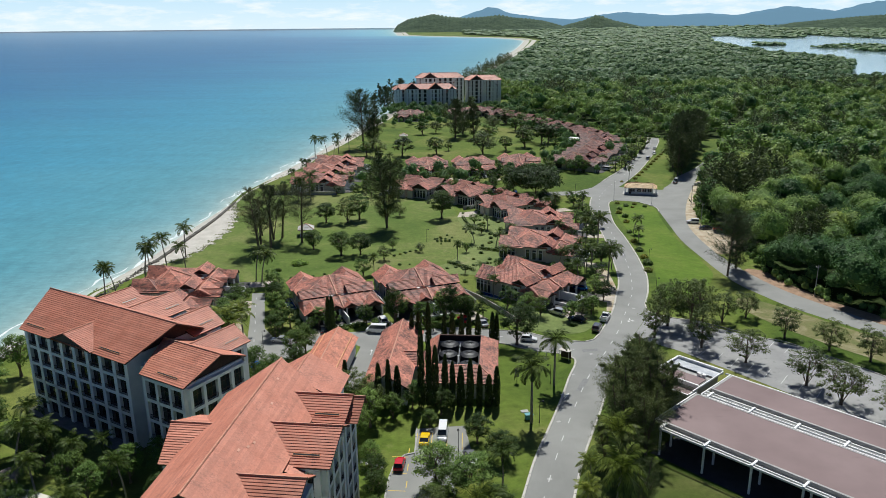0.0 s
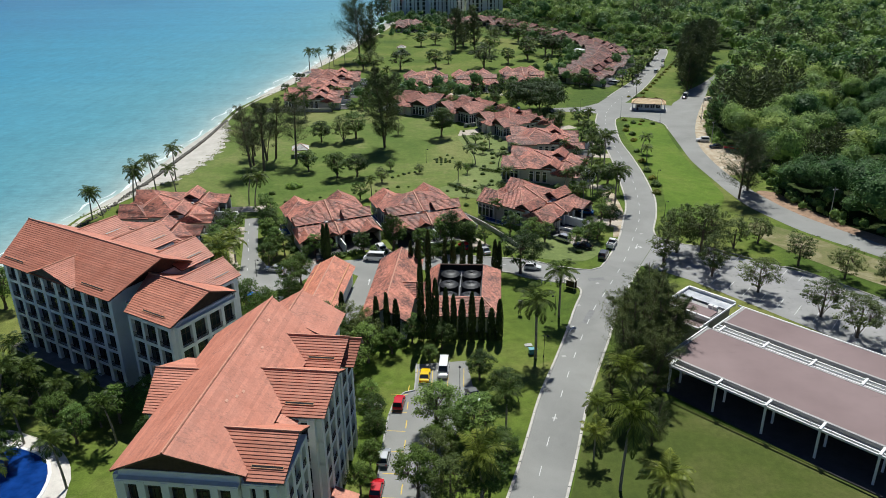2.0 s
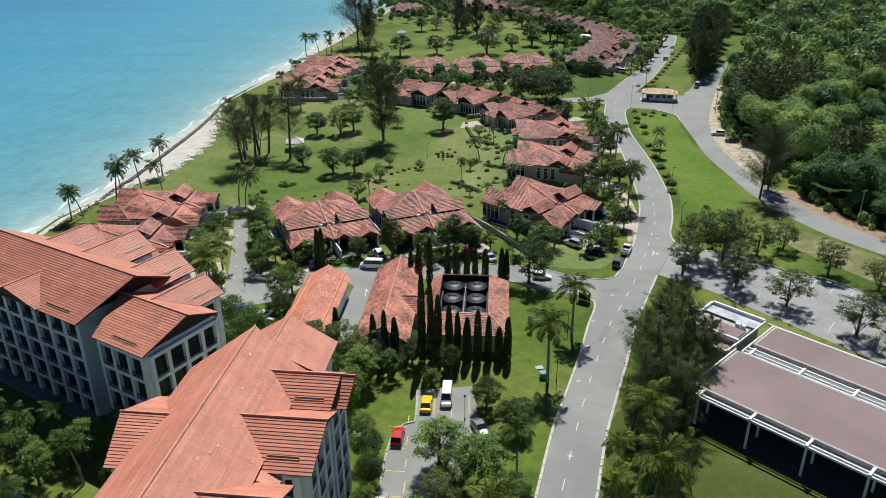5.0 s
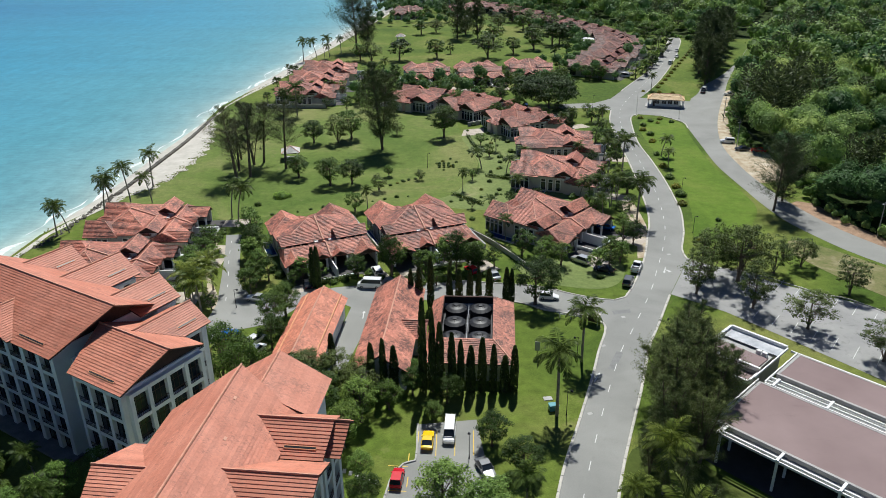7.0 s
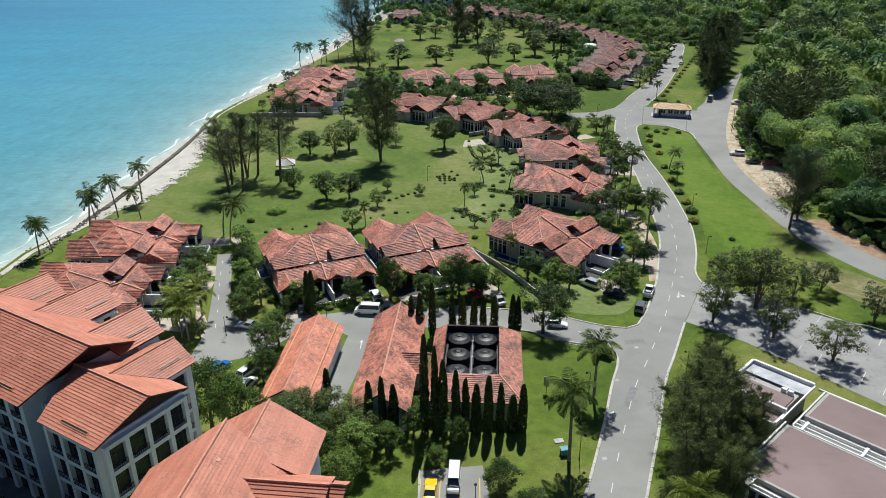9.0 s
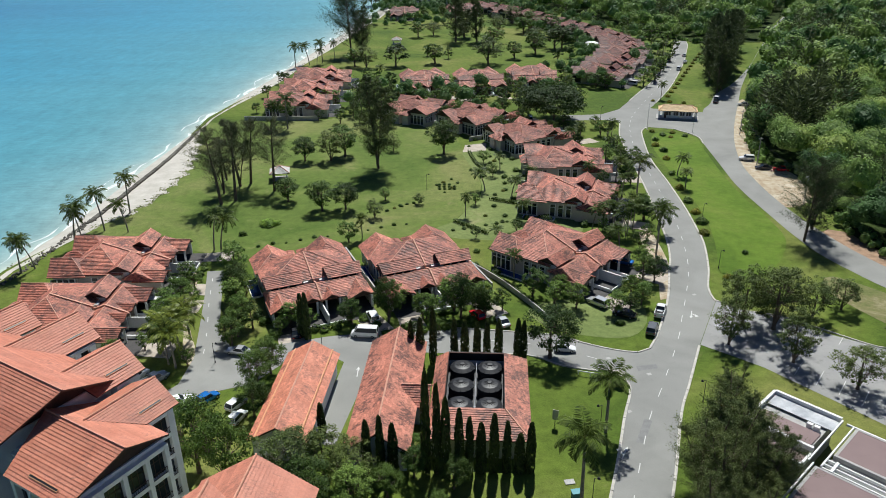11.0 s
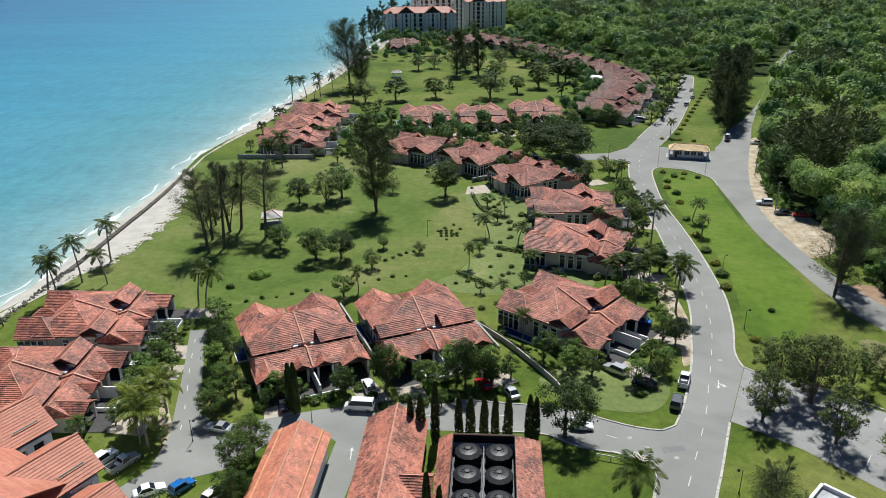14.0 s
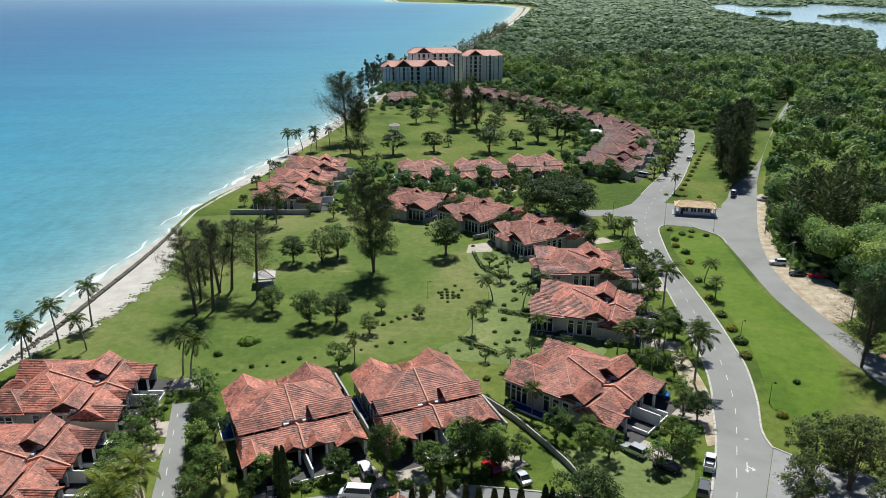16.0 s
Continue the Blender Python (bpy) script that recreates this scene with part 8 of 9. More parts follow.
def make_car(kind, colour):
    k = KINDS[kind]
    L, W, hood, belt, H = k["L"], k["W"], k["hood"], k["belt"], k["H"]
    art = "bed" if kind == "pickup" else ""
    t = thing("car" if kind not in ("van", "pickup") else kind, f"parked {colour} {WORD[kind]} with dark glass" + (" and an open load bed" if art else ""), "car" if kind not in ("van", "pickup") else kind, group="parked vehicles")
    hl, hw = L / 2, W / 2

    def ring(y, zb, zt, w):
        return [(-w * 0.93, y, zb), (-w, y, zb + 0.22), (-w, y, zt - 0.16), (-w * 0.93, y, zt - 0.02), (-w * 0.5, y, zt + 0.02), (w * 0.5, y, zt + 0.02), (w * 0.93, y, zt - 0.02), (w, y, zt - 0.16), (w, y, zb + 0.22), (w * 0.93, y, zb)]

    rear = belt if kind in ("hatchback", "suv", "van") else (belt - 0.02 if kind != "pickup" else 1.02)
    body = loft([ring(-hl, 0.42, rear - 0.22, hw * 0.86), ring(-hl + 0.12, 0.28, rear - 0.05, hw * 0.96), ring(-hl + 0.9, 0.22, rear, hw), ring(0.2, 0.2, belt, hw), ring(k["cab"][1], 0.2, belt, hw),
                 ring(hl - 0.8, 0.22, hood, hw * 0.98), ring(hl - 0.2, 0.26, hood - 0.12, hw * 0.9), ring(hl, 0.36, hood - 0.3, hw * 0.78)])
    part("body", body, PAINT[colour], t)
    c0, c1, t0, t1 = k["cab"][0], k["cab"][1], k["top"][0], k["top"][1]

    def slab(y, z, w):
        return [(-w, y, z), (w, y, z)]

    bm = bmesh.new()
    lo = [bm.verts.new(p) for p in ((-hw * 0.93, c0, belt - 0.03), (hw * 0.93, c0, belt - 0.03), (hw * 0.93, c1, belt - 0.03), (-hw * 0.93, c1, belt - 0.03))]
    hi = [bm.verts.new(p) for p in ((-hw * 0.78, t0, H - 0.05), (hw * 0.78, t0, H - 0.05), (hw * 0.78, t1, H - 0.05), (-hw * 0.78, t1, H - 0.05))]
    bm.faces.new(hi)
    for i in range(4):
        bm.faces.new((lo[i], lo[(i + 1) % 4], hi[(i + 1) % 4], hi[i]))
    bmesh.ops.recalc_face_normals(bm, faces=bm.faces)
    part("cabin_glass", bm, M["glass"], t)
    rf = boxes((-hw * 0.8, t0 - 0.06, H - 0.07, hw * 0.8, t1 + 0.06, H), bevel=0.03)
    part("roof", rf, PAINT[colour], t)
    for sx in (-1, 1):
        for (yl, yh) in ((c0, t0), (c1, t1)):
            part("pillar", cyl(bmesh.new(), (sx * hw * 0.92, yl, belt - 0.02), (sx * hw * 0.79, yh, H - 0.04), 0.05, 0.05, 5), PAINT[colour], t)
    for sx in (-1, 1):
        for y in (-hl * 0.62, hl * 0.62):
            w = part("wheel", cyl(bmesh.new(), (sx * (hw - 0.2), y, 0.31), (sx * (hw + 0.01), y, 0.31), 0.31, 0.31, 14), M["rubber"], t)
            part("rim", cyl(bmesh.new(), (sx * (hw - 0.02), y, 0.31), (sx * (hw + 0.02), y, 0.31), 0.19, 0.17, 10), M["chrome"], w)
        part("tail_lamp", boxes((sx * hw * 0.72 - 0.14, -hl - 0.01, rear - 0.34, sx * hw * 0.72 + 0.14, -hl + 0.06, rear - 0.2)), M["lamp_red"], t)
        part("head_lamp", boxes((sx * hw * 0.62 - 0.16, hl - 0.12, hood - 0.36, sx * hw * 0.62 + 0.16, hl - 0.02, hood - 0.22)), M["lamp_clear"], t)
        part("mirror", boxes((sx * (hw + 0.02) - 0.08, c1 - 0.35, belt, sx * (hw + 0.02) + 0.08, c1 - 0.2, belt + 0.14), bevel=0.02), PAINT[colour], t)
    if kind == "pickup":
        part("load_bed", boxes((-hw * 0.82, -hl + 0.12, 1.0, hw * 0.82, c0 - 0.1, 1.055)), M["rubber"], t, "dark open load bed")
        part("bed_rail", boxes((-hw, -hl + 0.06, 0.9, -hw * 0.85, c0 - 0.05, 1.3), (hw * 0.85, -hl + 0.06, 0.9, hw, c0 - 0.05, 1.3), (-hw, -hl + 0.04, 0.8, hw, -hl + 0.14, 1.28), bevel=0.02), PAINT[colour], t)
    return t


CARS = [("hatchback", "red", -3.9, 117.0, -6), ("sports_car", "yellow", 0.1, 124.9, -4), ("van", "white", 3.3, 126.6, 176), ("hatchback", "silver", -5.4, 103.4, -5), ("hatchback", "red", -5.9, 96.8, -5),
        ("saloon", "grey", 8.2, 118.6, 200), ("hatchback", "white", 23.4, 168.7, -100), ("pickup", "white", 43.8, 181.5, -24), ("suv", "grey", 40.5, 174.9, -24), ("saloon", "silver", 13.0, 178.4, 22),
        ("van", "white", -12.6, 174.6, 84), ("suv", "white", -11.6, 180.6, 20), ("saloon", "black", -25.4, 175.4, 14), ("saloon", "silver", -34.6, 169.2, 76)]
CARS2 = [("suv", "white", -50.0, 161.8, -30), ("pickup", "silver", -46.6, 160.6, -34), ("saloon", "white", -40.6, 154.6, -62), ("hatchback", "blue", -36.2, 155.4, -38), ("hatchback", "white", -31.2, 153.6, -30),
         ("hatchback", "white", -30.2, 150.2, -20), ("saloon", "black", 36.6, 180.6, 62), ("suv", "silver", 32.4, 185.2, 45), ("saloon", "blue", 41.6, 203.6, 62), ("saloon", "black", 49.8, 238.2, 80),
         ("van", "white", 30.4, 322.0, 0), ("van", "silver", 34.4, 322.2, 0)]
CARS3 = [("suv", "white", 95.0, 274.0, 78), ("saloon", "black", 96.8, 265.6, 84), ("saloon", "red", 101.2, 263.8, 70), ("suv", "white", 111.4, 349.4, -28), ("saloon", "black", 109.8, 345.4, -28), ("saloon", "silver", 118.6, 340.2, 80),
         ("suv", "grey", 114.8, 429, -22), ("saloon", "white", 126.0, 441, -22), ("saloon", "white", 121.2, 424, -24), ("suv", "white", 113.6, 408, -26), ("saloon", "grey", 100.4, 396, -30), ("van", "white", 84.6, 378, 50),
         ("suv", "white", -54.6, 187.4, -84), ("hatchback", "red", 8.4, 181, 30)]
made_cars = {}
for kind, colour, x, y, rot in CARS + CARS2 + CARS3:
    m = pose(x, y, 0.035, 0, 0, rot)
    if (kind, colour) in made_cars:
        copy_thing(made_cars[(kind, colour)], m)
    else:
        made_cars[(kind, colour)] = make_car(kind, colour)
        made_cars[(kind, colour)].matrix_world = m

# ---- street furniture ----


def lamp_post(x, y, h, rot=0):
    t = thing("street_lamp", "slender black garden lamp post with a hooded head", "street lamp", x, y, 0, rot, "street lamps")
    part("base", cyl(bmesh.new(), (0, 0, 0), (0, 0, 0.5), 0.12, 0.08, 8), M["black"], t)
    part("pole", cyl(bmesh.new(), (0, 0, 0.5), (0, 0, h), 0.055, 0.045, 8), M["black"], t)
    part("arm", cyl(bmesh.new(), (0, 0, h - 0.1), (0.6, 0, h + 0.1), 0.03, 0.03, 6), M["black"], t)
    part("head", cyl(bmesh.new(), (0.6, 0, h + 0.12), (0.6, 0, h - 0.15), 0.08, 0.24, 10), M["black"], t)


for x, y, h, r in ((61.6, 200.7, 4.2, 0), (66.8, 228, 4.2, 0), (6.0, 121.4, 4.0, 90), (21.2, 131.2, 4.4, 0), (25.4, 147, 4.2, 180), (42.9, 153.0, 4.2, 180), (37, 137.6, 4.2, 180), (57, 270, 4.2, 0), (-38.0, 166.4, 4, 0), (-20, 171, 4, 0), (-2, 252, 4.5, 0), (60.0, 322, 5, 0)):
    lamp_post(x, y, h, r)


def pole(x, y, h):
    t = thing("utility_pole", "tall grey concrete utility pole beside the road", "utility pole", x, y, 0, 20, "utility poles")
    part("shaft", cyl(bmesh.new(), (0, 0, 0), (0, 0, h), 0.16, 0.09, 8), M["concrete"], t)
    part("crossarm", boxes((-0.8, -0.05, h - 0.6, 0.8, 0.05, h - 0.48)), M["metal"], t)
    for x2 in (-0.7, 0, 0.7):
        part("insulator", cyl(bmesh.new(), (x2, 0, h - 0.48), (x2, 0, h - 0.3), 0.05, 0.04, 6), M["white"], t)
    return Vector((x, y, h - 0.3))


tops = [pole(x, y, 8.5) for x, y in ((114.5, 180), (103.5, 197.5), (95.5, 236), (96.4, 269.5), (103.0, 301.5), (117, 333), (135, 372))]
for a, b in zip(tops, tops[1:]):
    for dz in (0.0, -0.35):
        bm = bmesh.new()
        pts = [a.lerp(b, i / 8) + Vector((0, 0, dz - 0.9 * math.sin(math.pi * i / 8))) for i in range(9)]
        side = Vector((b.y - a.y, a.x - b.x, 0)).normalized() * 0.018
        rise = Vector((0, 0, 0.018))
        rings = [[bm.verts.new(p + d) for d in (side, rise, -side, -rise)] for p in pts]
        for r0, r1 in zip(rings, rings[1:]):
            for k in range(4):
                bm.faces.new((r0[k], r0[k - 1], r1[k - 1], r1[k]))
        bm.faces.new(rings[0])
        bm.faces.new(rings[-1][::-1])
        bmesh.ops.recalc_face_normals(bm, faces=bm.faces)
        tagged(new("overhead_cable", mesh_of("overhead_cable", bm, M["black"])), "thin black overhead cable between the poles", "cable", "overhead cables")
for x, y in ((88.2, 305.2), (73.7, 309.4)):
    t = thing("flag_mast", "slim tall pale metal mast beside the road", "mast", x, y)
    part("shaft", cyl(bmesh.new(), (0, 0, 0), (0, 0, 9.0), 0.07, 0.04, 8), M["metal"], t)
    part("base", boxes((-0.25, -0.25, 0, 0.25, 0.25, 0.15)), M["concrete"], t)

sg = thing("sign_board", "pale notice board on a post on the lawn", "sign", 18.6, 147.6, 0, -18)
part("post", cyl(bmesh.new(), (0, 0, 0), (0, 0, 1.6), 0.06, 0.06, 8), M["black"], sg)
part("panel", boxes((-0.45, -0.06, 1.2, 0.45, 0.06, 3.0), bevel=0.03), M["cream"], sg, "pale board with a pointed top")
bs = thing("bus_shelter", "small roadside shelter with a pale flat roof", "shelter", 30.2, 158.6, 0, -35)
part("roof", boxes((-1.3, -0.7, 2.1, 1.3, 0.7, 2.22), bevel=0.03), M["cream"], bs)
part("panel", boxes((-1.2, 0.5, 0.1, 1.2, 0.6, 2.1)), M["timber"], bs)
for sx in (-1.15, 1.15):
    part("post", boxes((sx - 0.05, -0.6, 0, sx + 0.05, -0.5, 2.1)), M["metal"], bs)
rl = thing("guard_rail", "low white guard rail beside the lane", "rail", 26.4, 160.6, 0, -18)
part("rail", boxes((-2.2, -0.06, 0.65, 2.2, 0.06, 0.85), bevel=0.02), M["white"], rl)
for sx in (-2, 0, 2):
    part("post", boxes((sx - 0.07, -0.05, 0, sx + 0.07, 0.05, 0.7)), M["white"], rl)
M["teal"] = plain("teal_paint", (0.10, 0.30, 0.34), 0.6)
t = thing("utility_cabinet", "small teal utility cabinet under a palm", "cabinet", 19.4, 132.5, 0, 10)
part("body", boxes((-0.7, -0.45, 0, 0.7, 0.45, 1.0), bevel=0.05), M["teal"], t)
part("lid", boxes((-0.78, -0.52, 1.0, 0.78, 0.52, 1.07), bevel=0.02), M["teal"], t)
t = thing("pit_cover", "flat grey concrete pit cover in the lawn", "cover", 18.9, 135.4, 0, 10)
part("slab", boxes((-0.7, -0.5, 0, 0.7, 0.5, 0.1), bevel=0.02), M["concrete"], t)
part("lifting_bar", boxes((-0.2, -0.02, 0.1, 0.2, 0.02, 0.14)), M["metal"], t)
for i in range(6):
    tagged(new("stepping_stone", mesh_of("stepping_stone", boxes((-11.6 + 0.9 * i, 118.6 - 0.45 * i, 0, -11.1 + 0.9 * i, 119.5 - 0.45 * i, 0.05), bevel=0.02), M["concrete"])), "pale concrete stepping stone in the grass", "paving stone", "stepping stones")

# ---- hotel pool ----
deck = plain("pool_deck", (0.62, 0.58, 0.52), 0.85, var=0.12, scale=0.5)
M["deck"] = deck
patch("pool_deck", [(-75, 108), (-66, 111.5), (-60, 110), (-54.5, 107), (-50.5, 102.5), (-48.6, 97), (-48, 88), (-60, 84), (-74, 90)], 0.02, M["deck"], "pale paved pool deck", "paving")
patch("pool_water", [(-70, 104), (-64, 107.5), (-59, 106.6), (-55.2, 104.6), (-52.9, 101.2), (-52, 97), (-52.4, 92), (-58, 88), (-68, 92)], 0.06, M["pool"], "deep blue water of the hotel pool", "pool")
kerb_run([(-70, 104), (-64, 107.5), (-59, 106.6), (-55.2, 104.6), (-52.9, 101.2), (-52, 97), (-52.4, 92)], "pool_coping", 0.5, 0.12, 0.02, "white", label="pale stone pool coping")
hut = thing("thatched_umbrella", "thatched round beach umbrella on the deck", "umbrella", -66.5, 112.4)
part("pole", cyl(bmesh.new(), (0, 0, 0), (0, 0, 2.6), 0.08, 0.07, 8), M["bark"], hut)
part("canopy", cyl(bmesh.new(), (0, 0, 2.1), (0, 0, 3.3), 2.2, 0.1, 18), plain("thatch", (0.30, 0.25, 0.19), 0.95, var=0.35, scale=4), hut)

# ---- shoreline ----
V, F = [], []
rr = np.random.default_rng(3)
line = [(-92.2, 196), (-90.6, 202), (-89.2, 212), (-88.3, 219), (-87.4, 229), (-87.0, 233)]
for i, (x, y) in enumerate(smooth_line(line, 0.4)):
    for _ in range(3):
        r = rr.uniform(0.2, 0.55)
        c = np.array([x + rr.normal() * 0.5, y + rr.normal() * 0.3, -0.15 + rr.uniform(-0.1, 0.2)])
        o = len(V)
        for q in ((1, 0, 0), (0, 1, 0), (-1, 0, 0), (0, -1, 0), (0, 0, 1), (0, 0, -1)):
            V.append(c + np.array(q) * r * rr.uniform(0.7, 1.3, 3))
        for a, b, d in ((0, 1, 4), (1, 2, 4), (2, 3, 4), (3, 0, 4), (1, 0, 5), (2, 1, 5), (3, 2, 5), (0, 3, 5)):
            F.append((o + a, o + b, o + d))
tagged(new("seawall_rocks", np_mesh("seawall_rocks", np.array(V), np.array(F), M["rock"])), "line of dark rocks along the beach", "rocks", kind="stuff")
# low stone wall that holds the sand: courses of rough blocks
wall_s = thing("wall_sea", "low weathered stone sea wall along the sand", "sea wall", kind="structure")
blocks = []
for k in range(4):
    bm = bmesh.new()
    box(bm, -0.62, -0.8, -1.3, 0.62, 0.8, 0.22, 0.1)
    for v in bm.verts:
        v.co.x += rr.uniform(-0.09, 0.09)
        v.co.z += rr.uniform(-0.07, 0.07)
    blocks.append(mesh_of("stone_block", bm, M["rock"]))
run = smooth_line([(-87.0, 233), (-86.1, 245), (-85.3, 259), (-84.3, 273), (-83.6, 286), (-83.3, 300), (-83.2, 314)], 1.62)
for i, (p, q) in enumerate(zip(run, run[1:])):
    piece = part("stone_block", blocks[i % 4], None, wall_s)
    piece.matrix_local = pose((p[0] + q[0]) / 2, (p[1] + q[1]) / 2, 0.05 * math.sin(i * 1.7), 0, 0, math.degrees(math.atan2(q[1] - p[1], q[0] - p[0])) - 90)
# tufts of grass creeping over the sand
yy = np.concatenate([rng.uniform(150, 470, 700), rng.uniform(226, 312, 900)])
P = np.stack([along(GRASS, yy) - np.abs(rng.normal(size=1600)) * 1.1 + 0.9, yy], 1)
tuft = [crown_template(10, 0.45, 0.3, 0.35, 0.4, 0.6), crown_template(8, 0.3, 0.25, 0.25, 0.35, 0.6)]
scatter(P, rng.uniform(0.4, 1.1, len(P)), np.full(len(P), -0.12), tuft, "leaf_shore", "beach_grass", "low grass creeping over the edge of the sand", "grass")
# thin lines of foam where small waves break
for k, (o0, w0) in enumerate(((0.8, 1.25), (3.6, 0.5))):
    yy = np.arange(150, 520, 1.0)
    base = along(SHORE, yy) + 1.6 * np.sin(yy * 0.09) + 0.8 * np.sin(yy * 0.31) - o0 + 0.7 * np.sin(yy * 0.13 + k) + 0.4 * np.sin(yy * 0.53 + 2 * k)
    wd = np.maximum(0.0, w0 * (0.5 + np.sin(yy * 0.17 + k * 2) + 0.5 * np.sin(yy * 0.61 + k)))
    Vf = np.concatenate([np.c_[base - wd / 2, yy, np.full_like(yy, -0.955)], np.c_[base + wd / 2, yy, np.full_like(yy, -0.955)]])
    n = len(yy)
    i = np.arange(n - 1)
    ok = (wd[:-1] > 0.02) | (wd[1:] > 0.02)
    Ff = np.stack([i, i + n, i + n + 1, i + 1], -1)[ok]
    tagged(new("water_foam", np_mesh("water_foam", Vf, Ff, M["foam"])), "thin broken line of white foam", "foam", kind="structure")
patch("lawn_worn", [(14.2, 76), (20.8, 96.5), (24.6, 109), (29.4, 123), (36, 123), (41, 116.5), (60, 96.5), (76, 80), (84, 60), (50, 50), (20, 60)], 0.02, M["olive_lawn"], "dull olive lawn beside the flat-roofed shelter", "grass")

patch("verge_lawn", [(75, 304), (70.6, 290.6), (69.2, 267), (69.2, 247), (67.5, 225.7), (64.6, 211), (61.5, 198), (69, 196), (77, 205), (82.4, 215.7), (83.2, 227), (82.6, 242), (83.4, 261), (85.6, 283.7), (87, 298), (81, 304)],
      0.006, M["verge_lawn"], "fresh green mown grass between the two roads", "grass")

# ---- villa gardens ----
edge = [(along(GRASS, y) + 0.3, y) for y in range(222, 326, 2)]
patch("great_lawn", edge + [(-70, 327.4), (-42.6, 326.2), (-30, 334), (-10, 336), (8, 322), (8, 300), (9, 288), (11.4, 269), (13.4, 256.6), (12.2, 245), (8.5, 236.6), (5, 228.7), (0.4, 224.3), (-8, 219), (-25, 212), (-40, 209), (-52, 212), (-60, 215), (-75, 217)],
      0.012, M["great_lawn"], "wide mown lawn with paler dry patches", "grass", smooth=False)
w = thing("garden_wall", "long plain grey wall before the shore villas", "wall", -70, 327.8, 0, -2.4, "garden walls")
part("panel", boxes((0, -0.12, 0, 27.4, 0.12, 1.5)), M["concrete"], w)
part("coping", boxes((-0.05, -0.18, 1.5, 27.45, 0.18, 1.62)), M["concrete"], w)
patch("garden_lawn", [(9, 288), (11.4, 269), (13.4, 256.6), (12.2, 245), (8.5, 236.6), (5, 228.7), (0.4, 224.3), (4, 219), (13, 217), (24, 216), (36, 222), (33, 238), (30, 255), (28, 272), (22, 288), (16, 296)],
      0.016, M["garden_lawn"], "pale garden lawn beside the villas", "grass")
patch("garden_lawn", [(23.5, 187), (18.4, 183), (21.5, 177), (29, 173.4), (36, 173), (40.3, 178), (41, 185), (36, 188)], 0.016, M["garden_lawn"], "pale worn lawn before the villa by the junction", "grass")
patch("garden_path", [(9, 285.8), (16.5, 286.9), (17.1, 295.3), (10, 293.3)], 0.024, M["drive"], "pale sandy path corner", "path", smooth=False)


def hedge_row(pts, wide, high, mat, label):
    """A clipped hedge along a line: leaf blades over its sides and top."""
    P = [Vector((x, y, 0)) for x, y in pts]
    out = []
    for a, b in zip(P, P[1:]):
        n = int((b - a).length * (wide + 2 * high) * 26)
        f = rng.random(n)
        u = rng.uniform(-1, 1, n)
        side = np.clip(u * (wide / 2 + high) / (wide / 2), -1, 1) * wide / 2
        drop = np.maximum(np.abs(u) * (wide / 2 + high) - wide / 2, 0)
        d = (b - a).normalized()
        C = np.stack([a.x + (b.x - a.x) * f - d.y * side, a.y + (b.y - a.y) * f + d.x * side, high - drop + rng.uniform(-0.05, 0.08, n)], 1)
        N = np.stack([-d.y * np.sign(u) * (drop > 0), d.x * np.sign(u) * (drop > 0), (drop == 0) + 0.2], 1) + unit(n) * 0.5
        N /= np.linalg.norm(N, axis=1, keepdims=True)
        out.append(cards(C, N, rng.uniform(0.22, 0.42, n), rng.uniform(0.16, 0.3, n)))
    V = np.concatenate(out)
    h = thing("hedge", label, "hedge", group="garden hedges")
    tagged(part("foliage", np_mesh("foliage", V, quads(V), M[mat]), parent=h), kind="stuff")
    return h


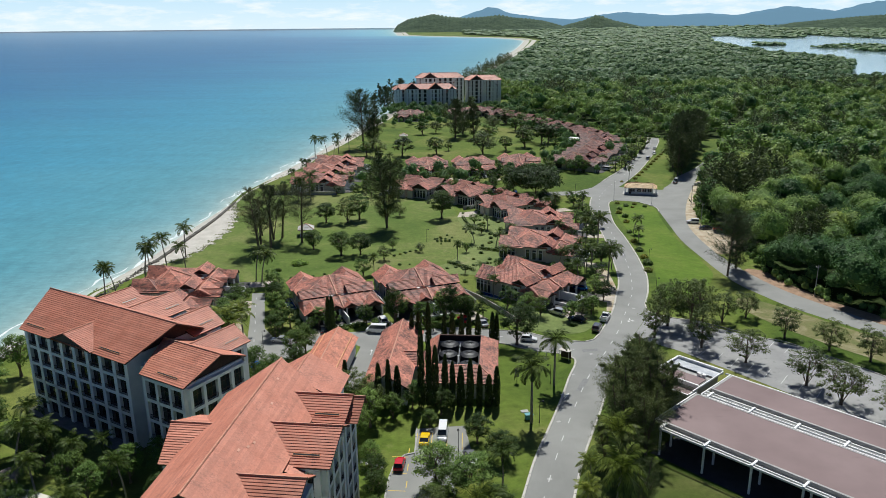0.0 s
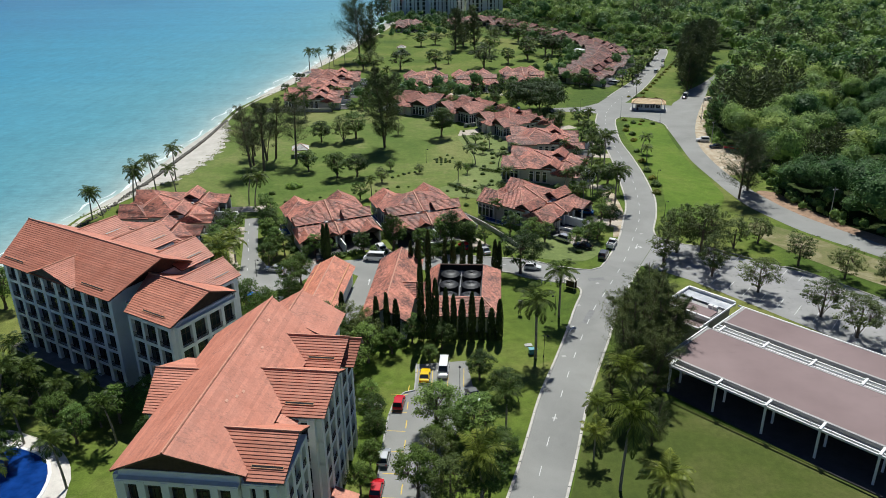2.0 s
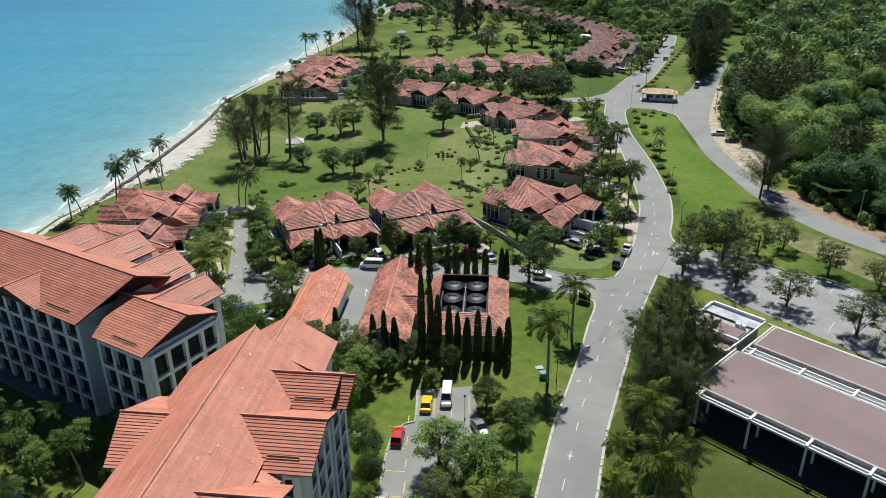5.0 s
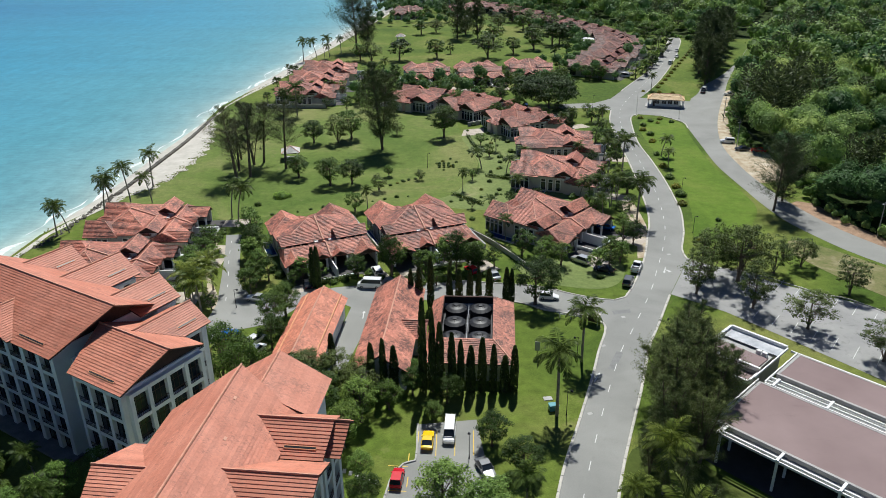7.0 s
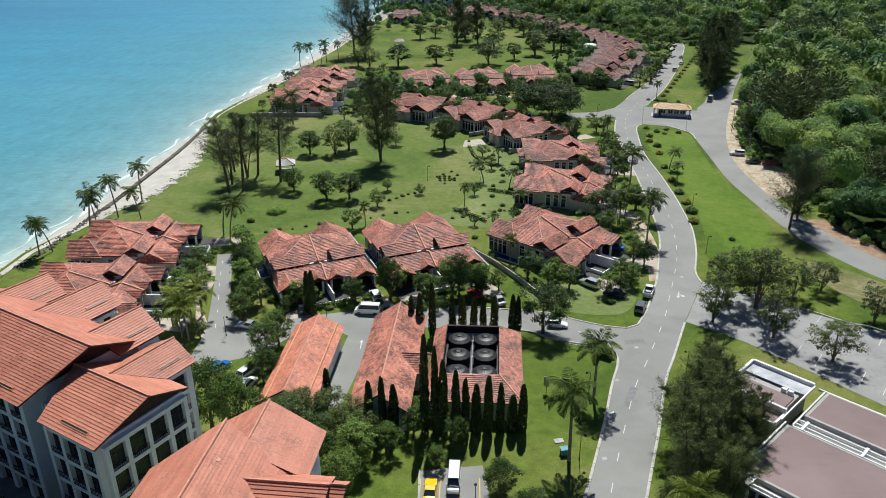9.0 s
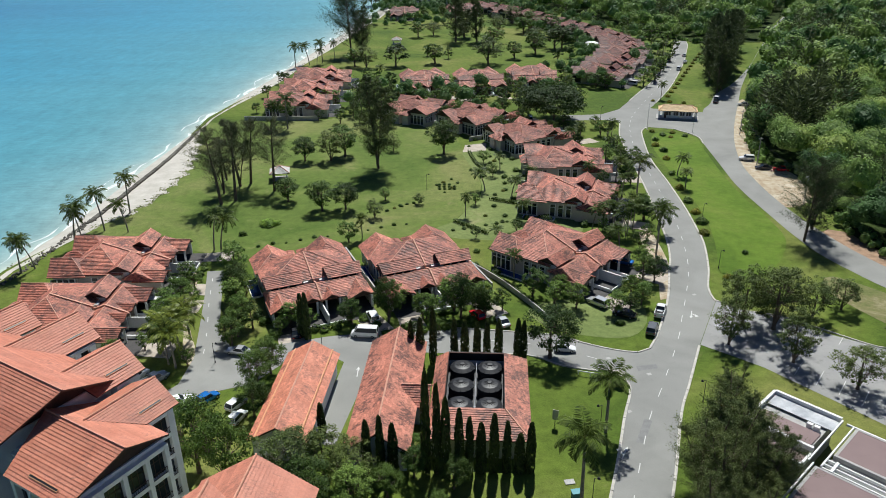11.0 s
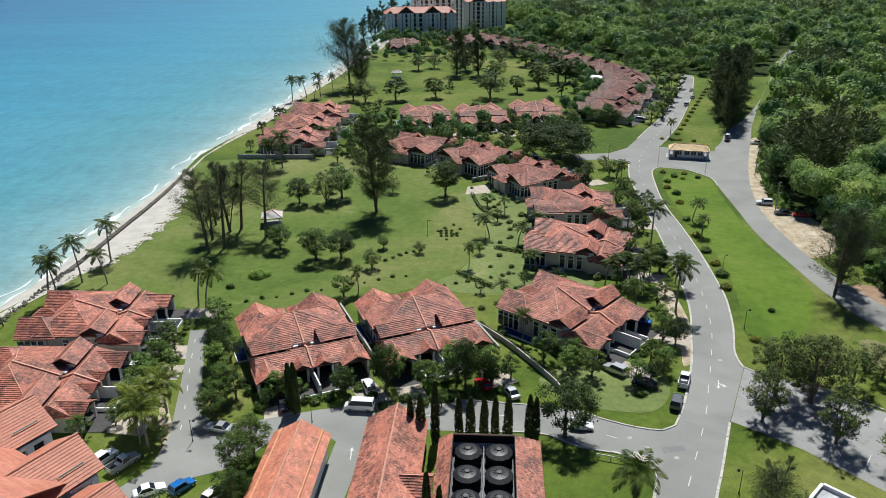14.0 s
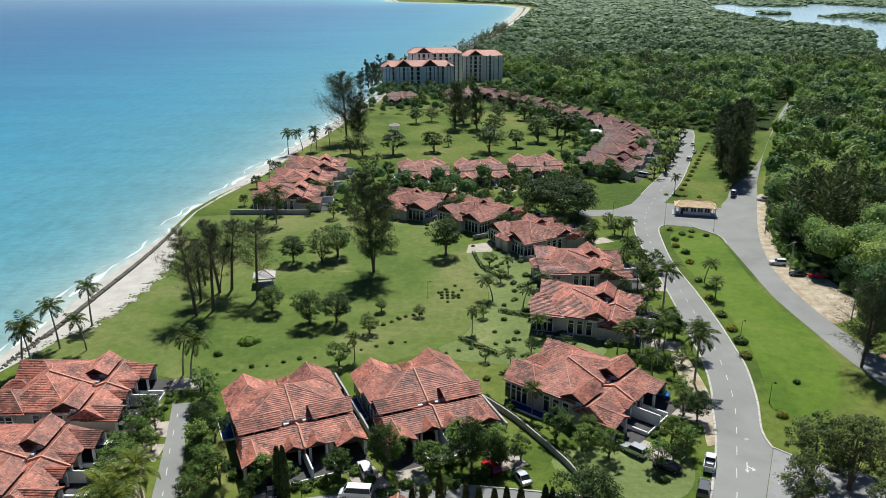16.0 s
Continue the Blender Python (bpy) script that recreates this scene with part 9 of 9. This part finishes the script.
for pts in ([(14.9, 243.5), (22.2, 239.9)], [(5, 228.7), (13, 220.6)], [(11, 285.8), (13.2, 272), (17.9, 264.6)], [(-22.6, 177.6), (-20.8, 177.0), (-18.9, 177.6), (-17.2, 179.2)], [(-1.6, 182.6), (0.6, 181.8), (3.0, 182.2)],
            [(8.4, 203.6), (14, 196), (18.5, 188), (22, 181)], [(30, 232), (24, 228)], [(26, 262), (21, 258)]):
    hedge_row(smooth_line(pts) if len(pts) > 2 else pts, 0.8, 0.8, "hedge", "low clipped green garden hedge")
w = thing("garden_wall", "pale curved garden wall beside the lane", "wall", group="garden walls")
bm, cp = bmesh.new(), bmesh.new()
line = [Vector((x, y, 0)) for x, y in smooth_line([(7.4, 204.1), (13.1, 196.3), (17.5, 188.4), (21.0, 181.3), (21.8, 178.8)])]
for a, b in zip(line, line[1:]):
    d = (b - a).normalized()
    n = Vector((-d.y, d.x, 0))
    for m_, hw, z0, z1 in ((bm, 0.08, 0.0, 1.1), (cp, 0.12, 1.1, 1.18)):
        q = [m_.verts.new(p + n * s + Vector((0, 0, z))) for z in (z0, z1) for p, s in ((a, -hw), (b, -hw), (b, hw), (a, hw))]
        for f in ((4, 5, 6, 7), (0, 1, 5, 4), (1, 2, 6, 5), (2, 3, 7, 6), (3, 0, 4, 7)):
            m_.faces.new([q[k] for k in f])
part("panel", bm, M["concrete"], w)
part("coping", cp, M["concrete"], w)
for i, (x, y, r) in enumerate([(-12.1, 236.3, 0.7), (-10.3, 238, 0.6), (-8.6, 239.5, 0.7), (0.7, 255.4, 0.6), (2.6, 257.5, 0.7), (4.9, 260, 0.6), (6.6, 256.8, 0.6), (4.8, 253, 0.6), (2.9, 249.4, 0.5), (15, 280, 0.8), (18.4, 276, 0.9),
                               (20.5, 262, 0.9), (16.5, 247, 0.8), (19, 250, 0.7), (22, 236, 0.9), (17, 228, 0.8), (13, 232, 0.7), (26, 222, 0.9), (21, 216, 0.9), (28, 214, 1.0)]):
    plant("shrub", [V_BUSH[(i * 2) % 3]], "low flowering border shrub", "shrub", x, y, r, i * 40, "shrubs")
patch("lawn_dry", [(93, 186), (101, 174), (112, 158), (104, 150), (97, 158), (91, 166), (84, 178), (80, 190), (84, 196)], 0.018, M["dry_lawn"], "thin dry yellowish lawn beside the road", "grass")
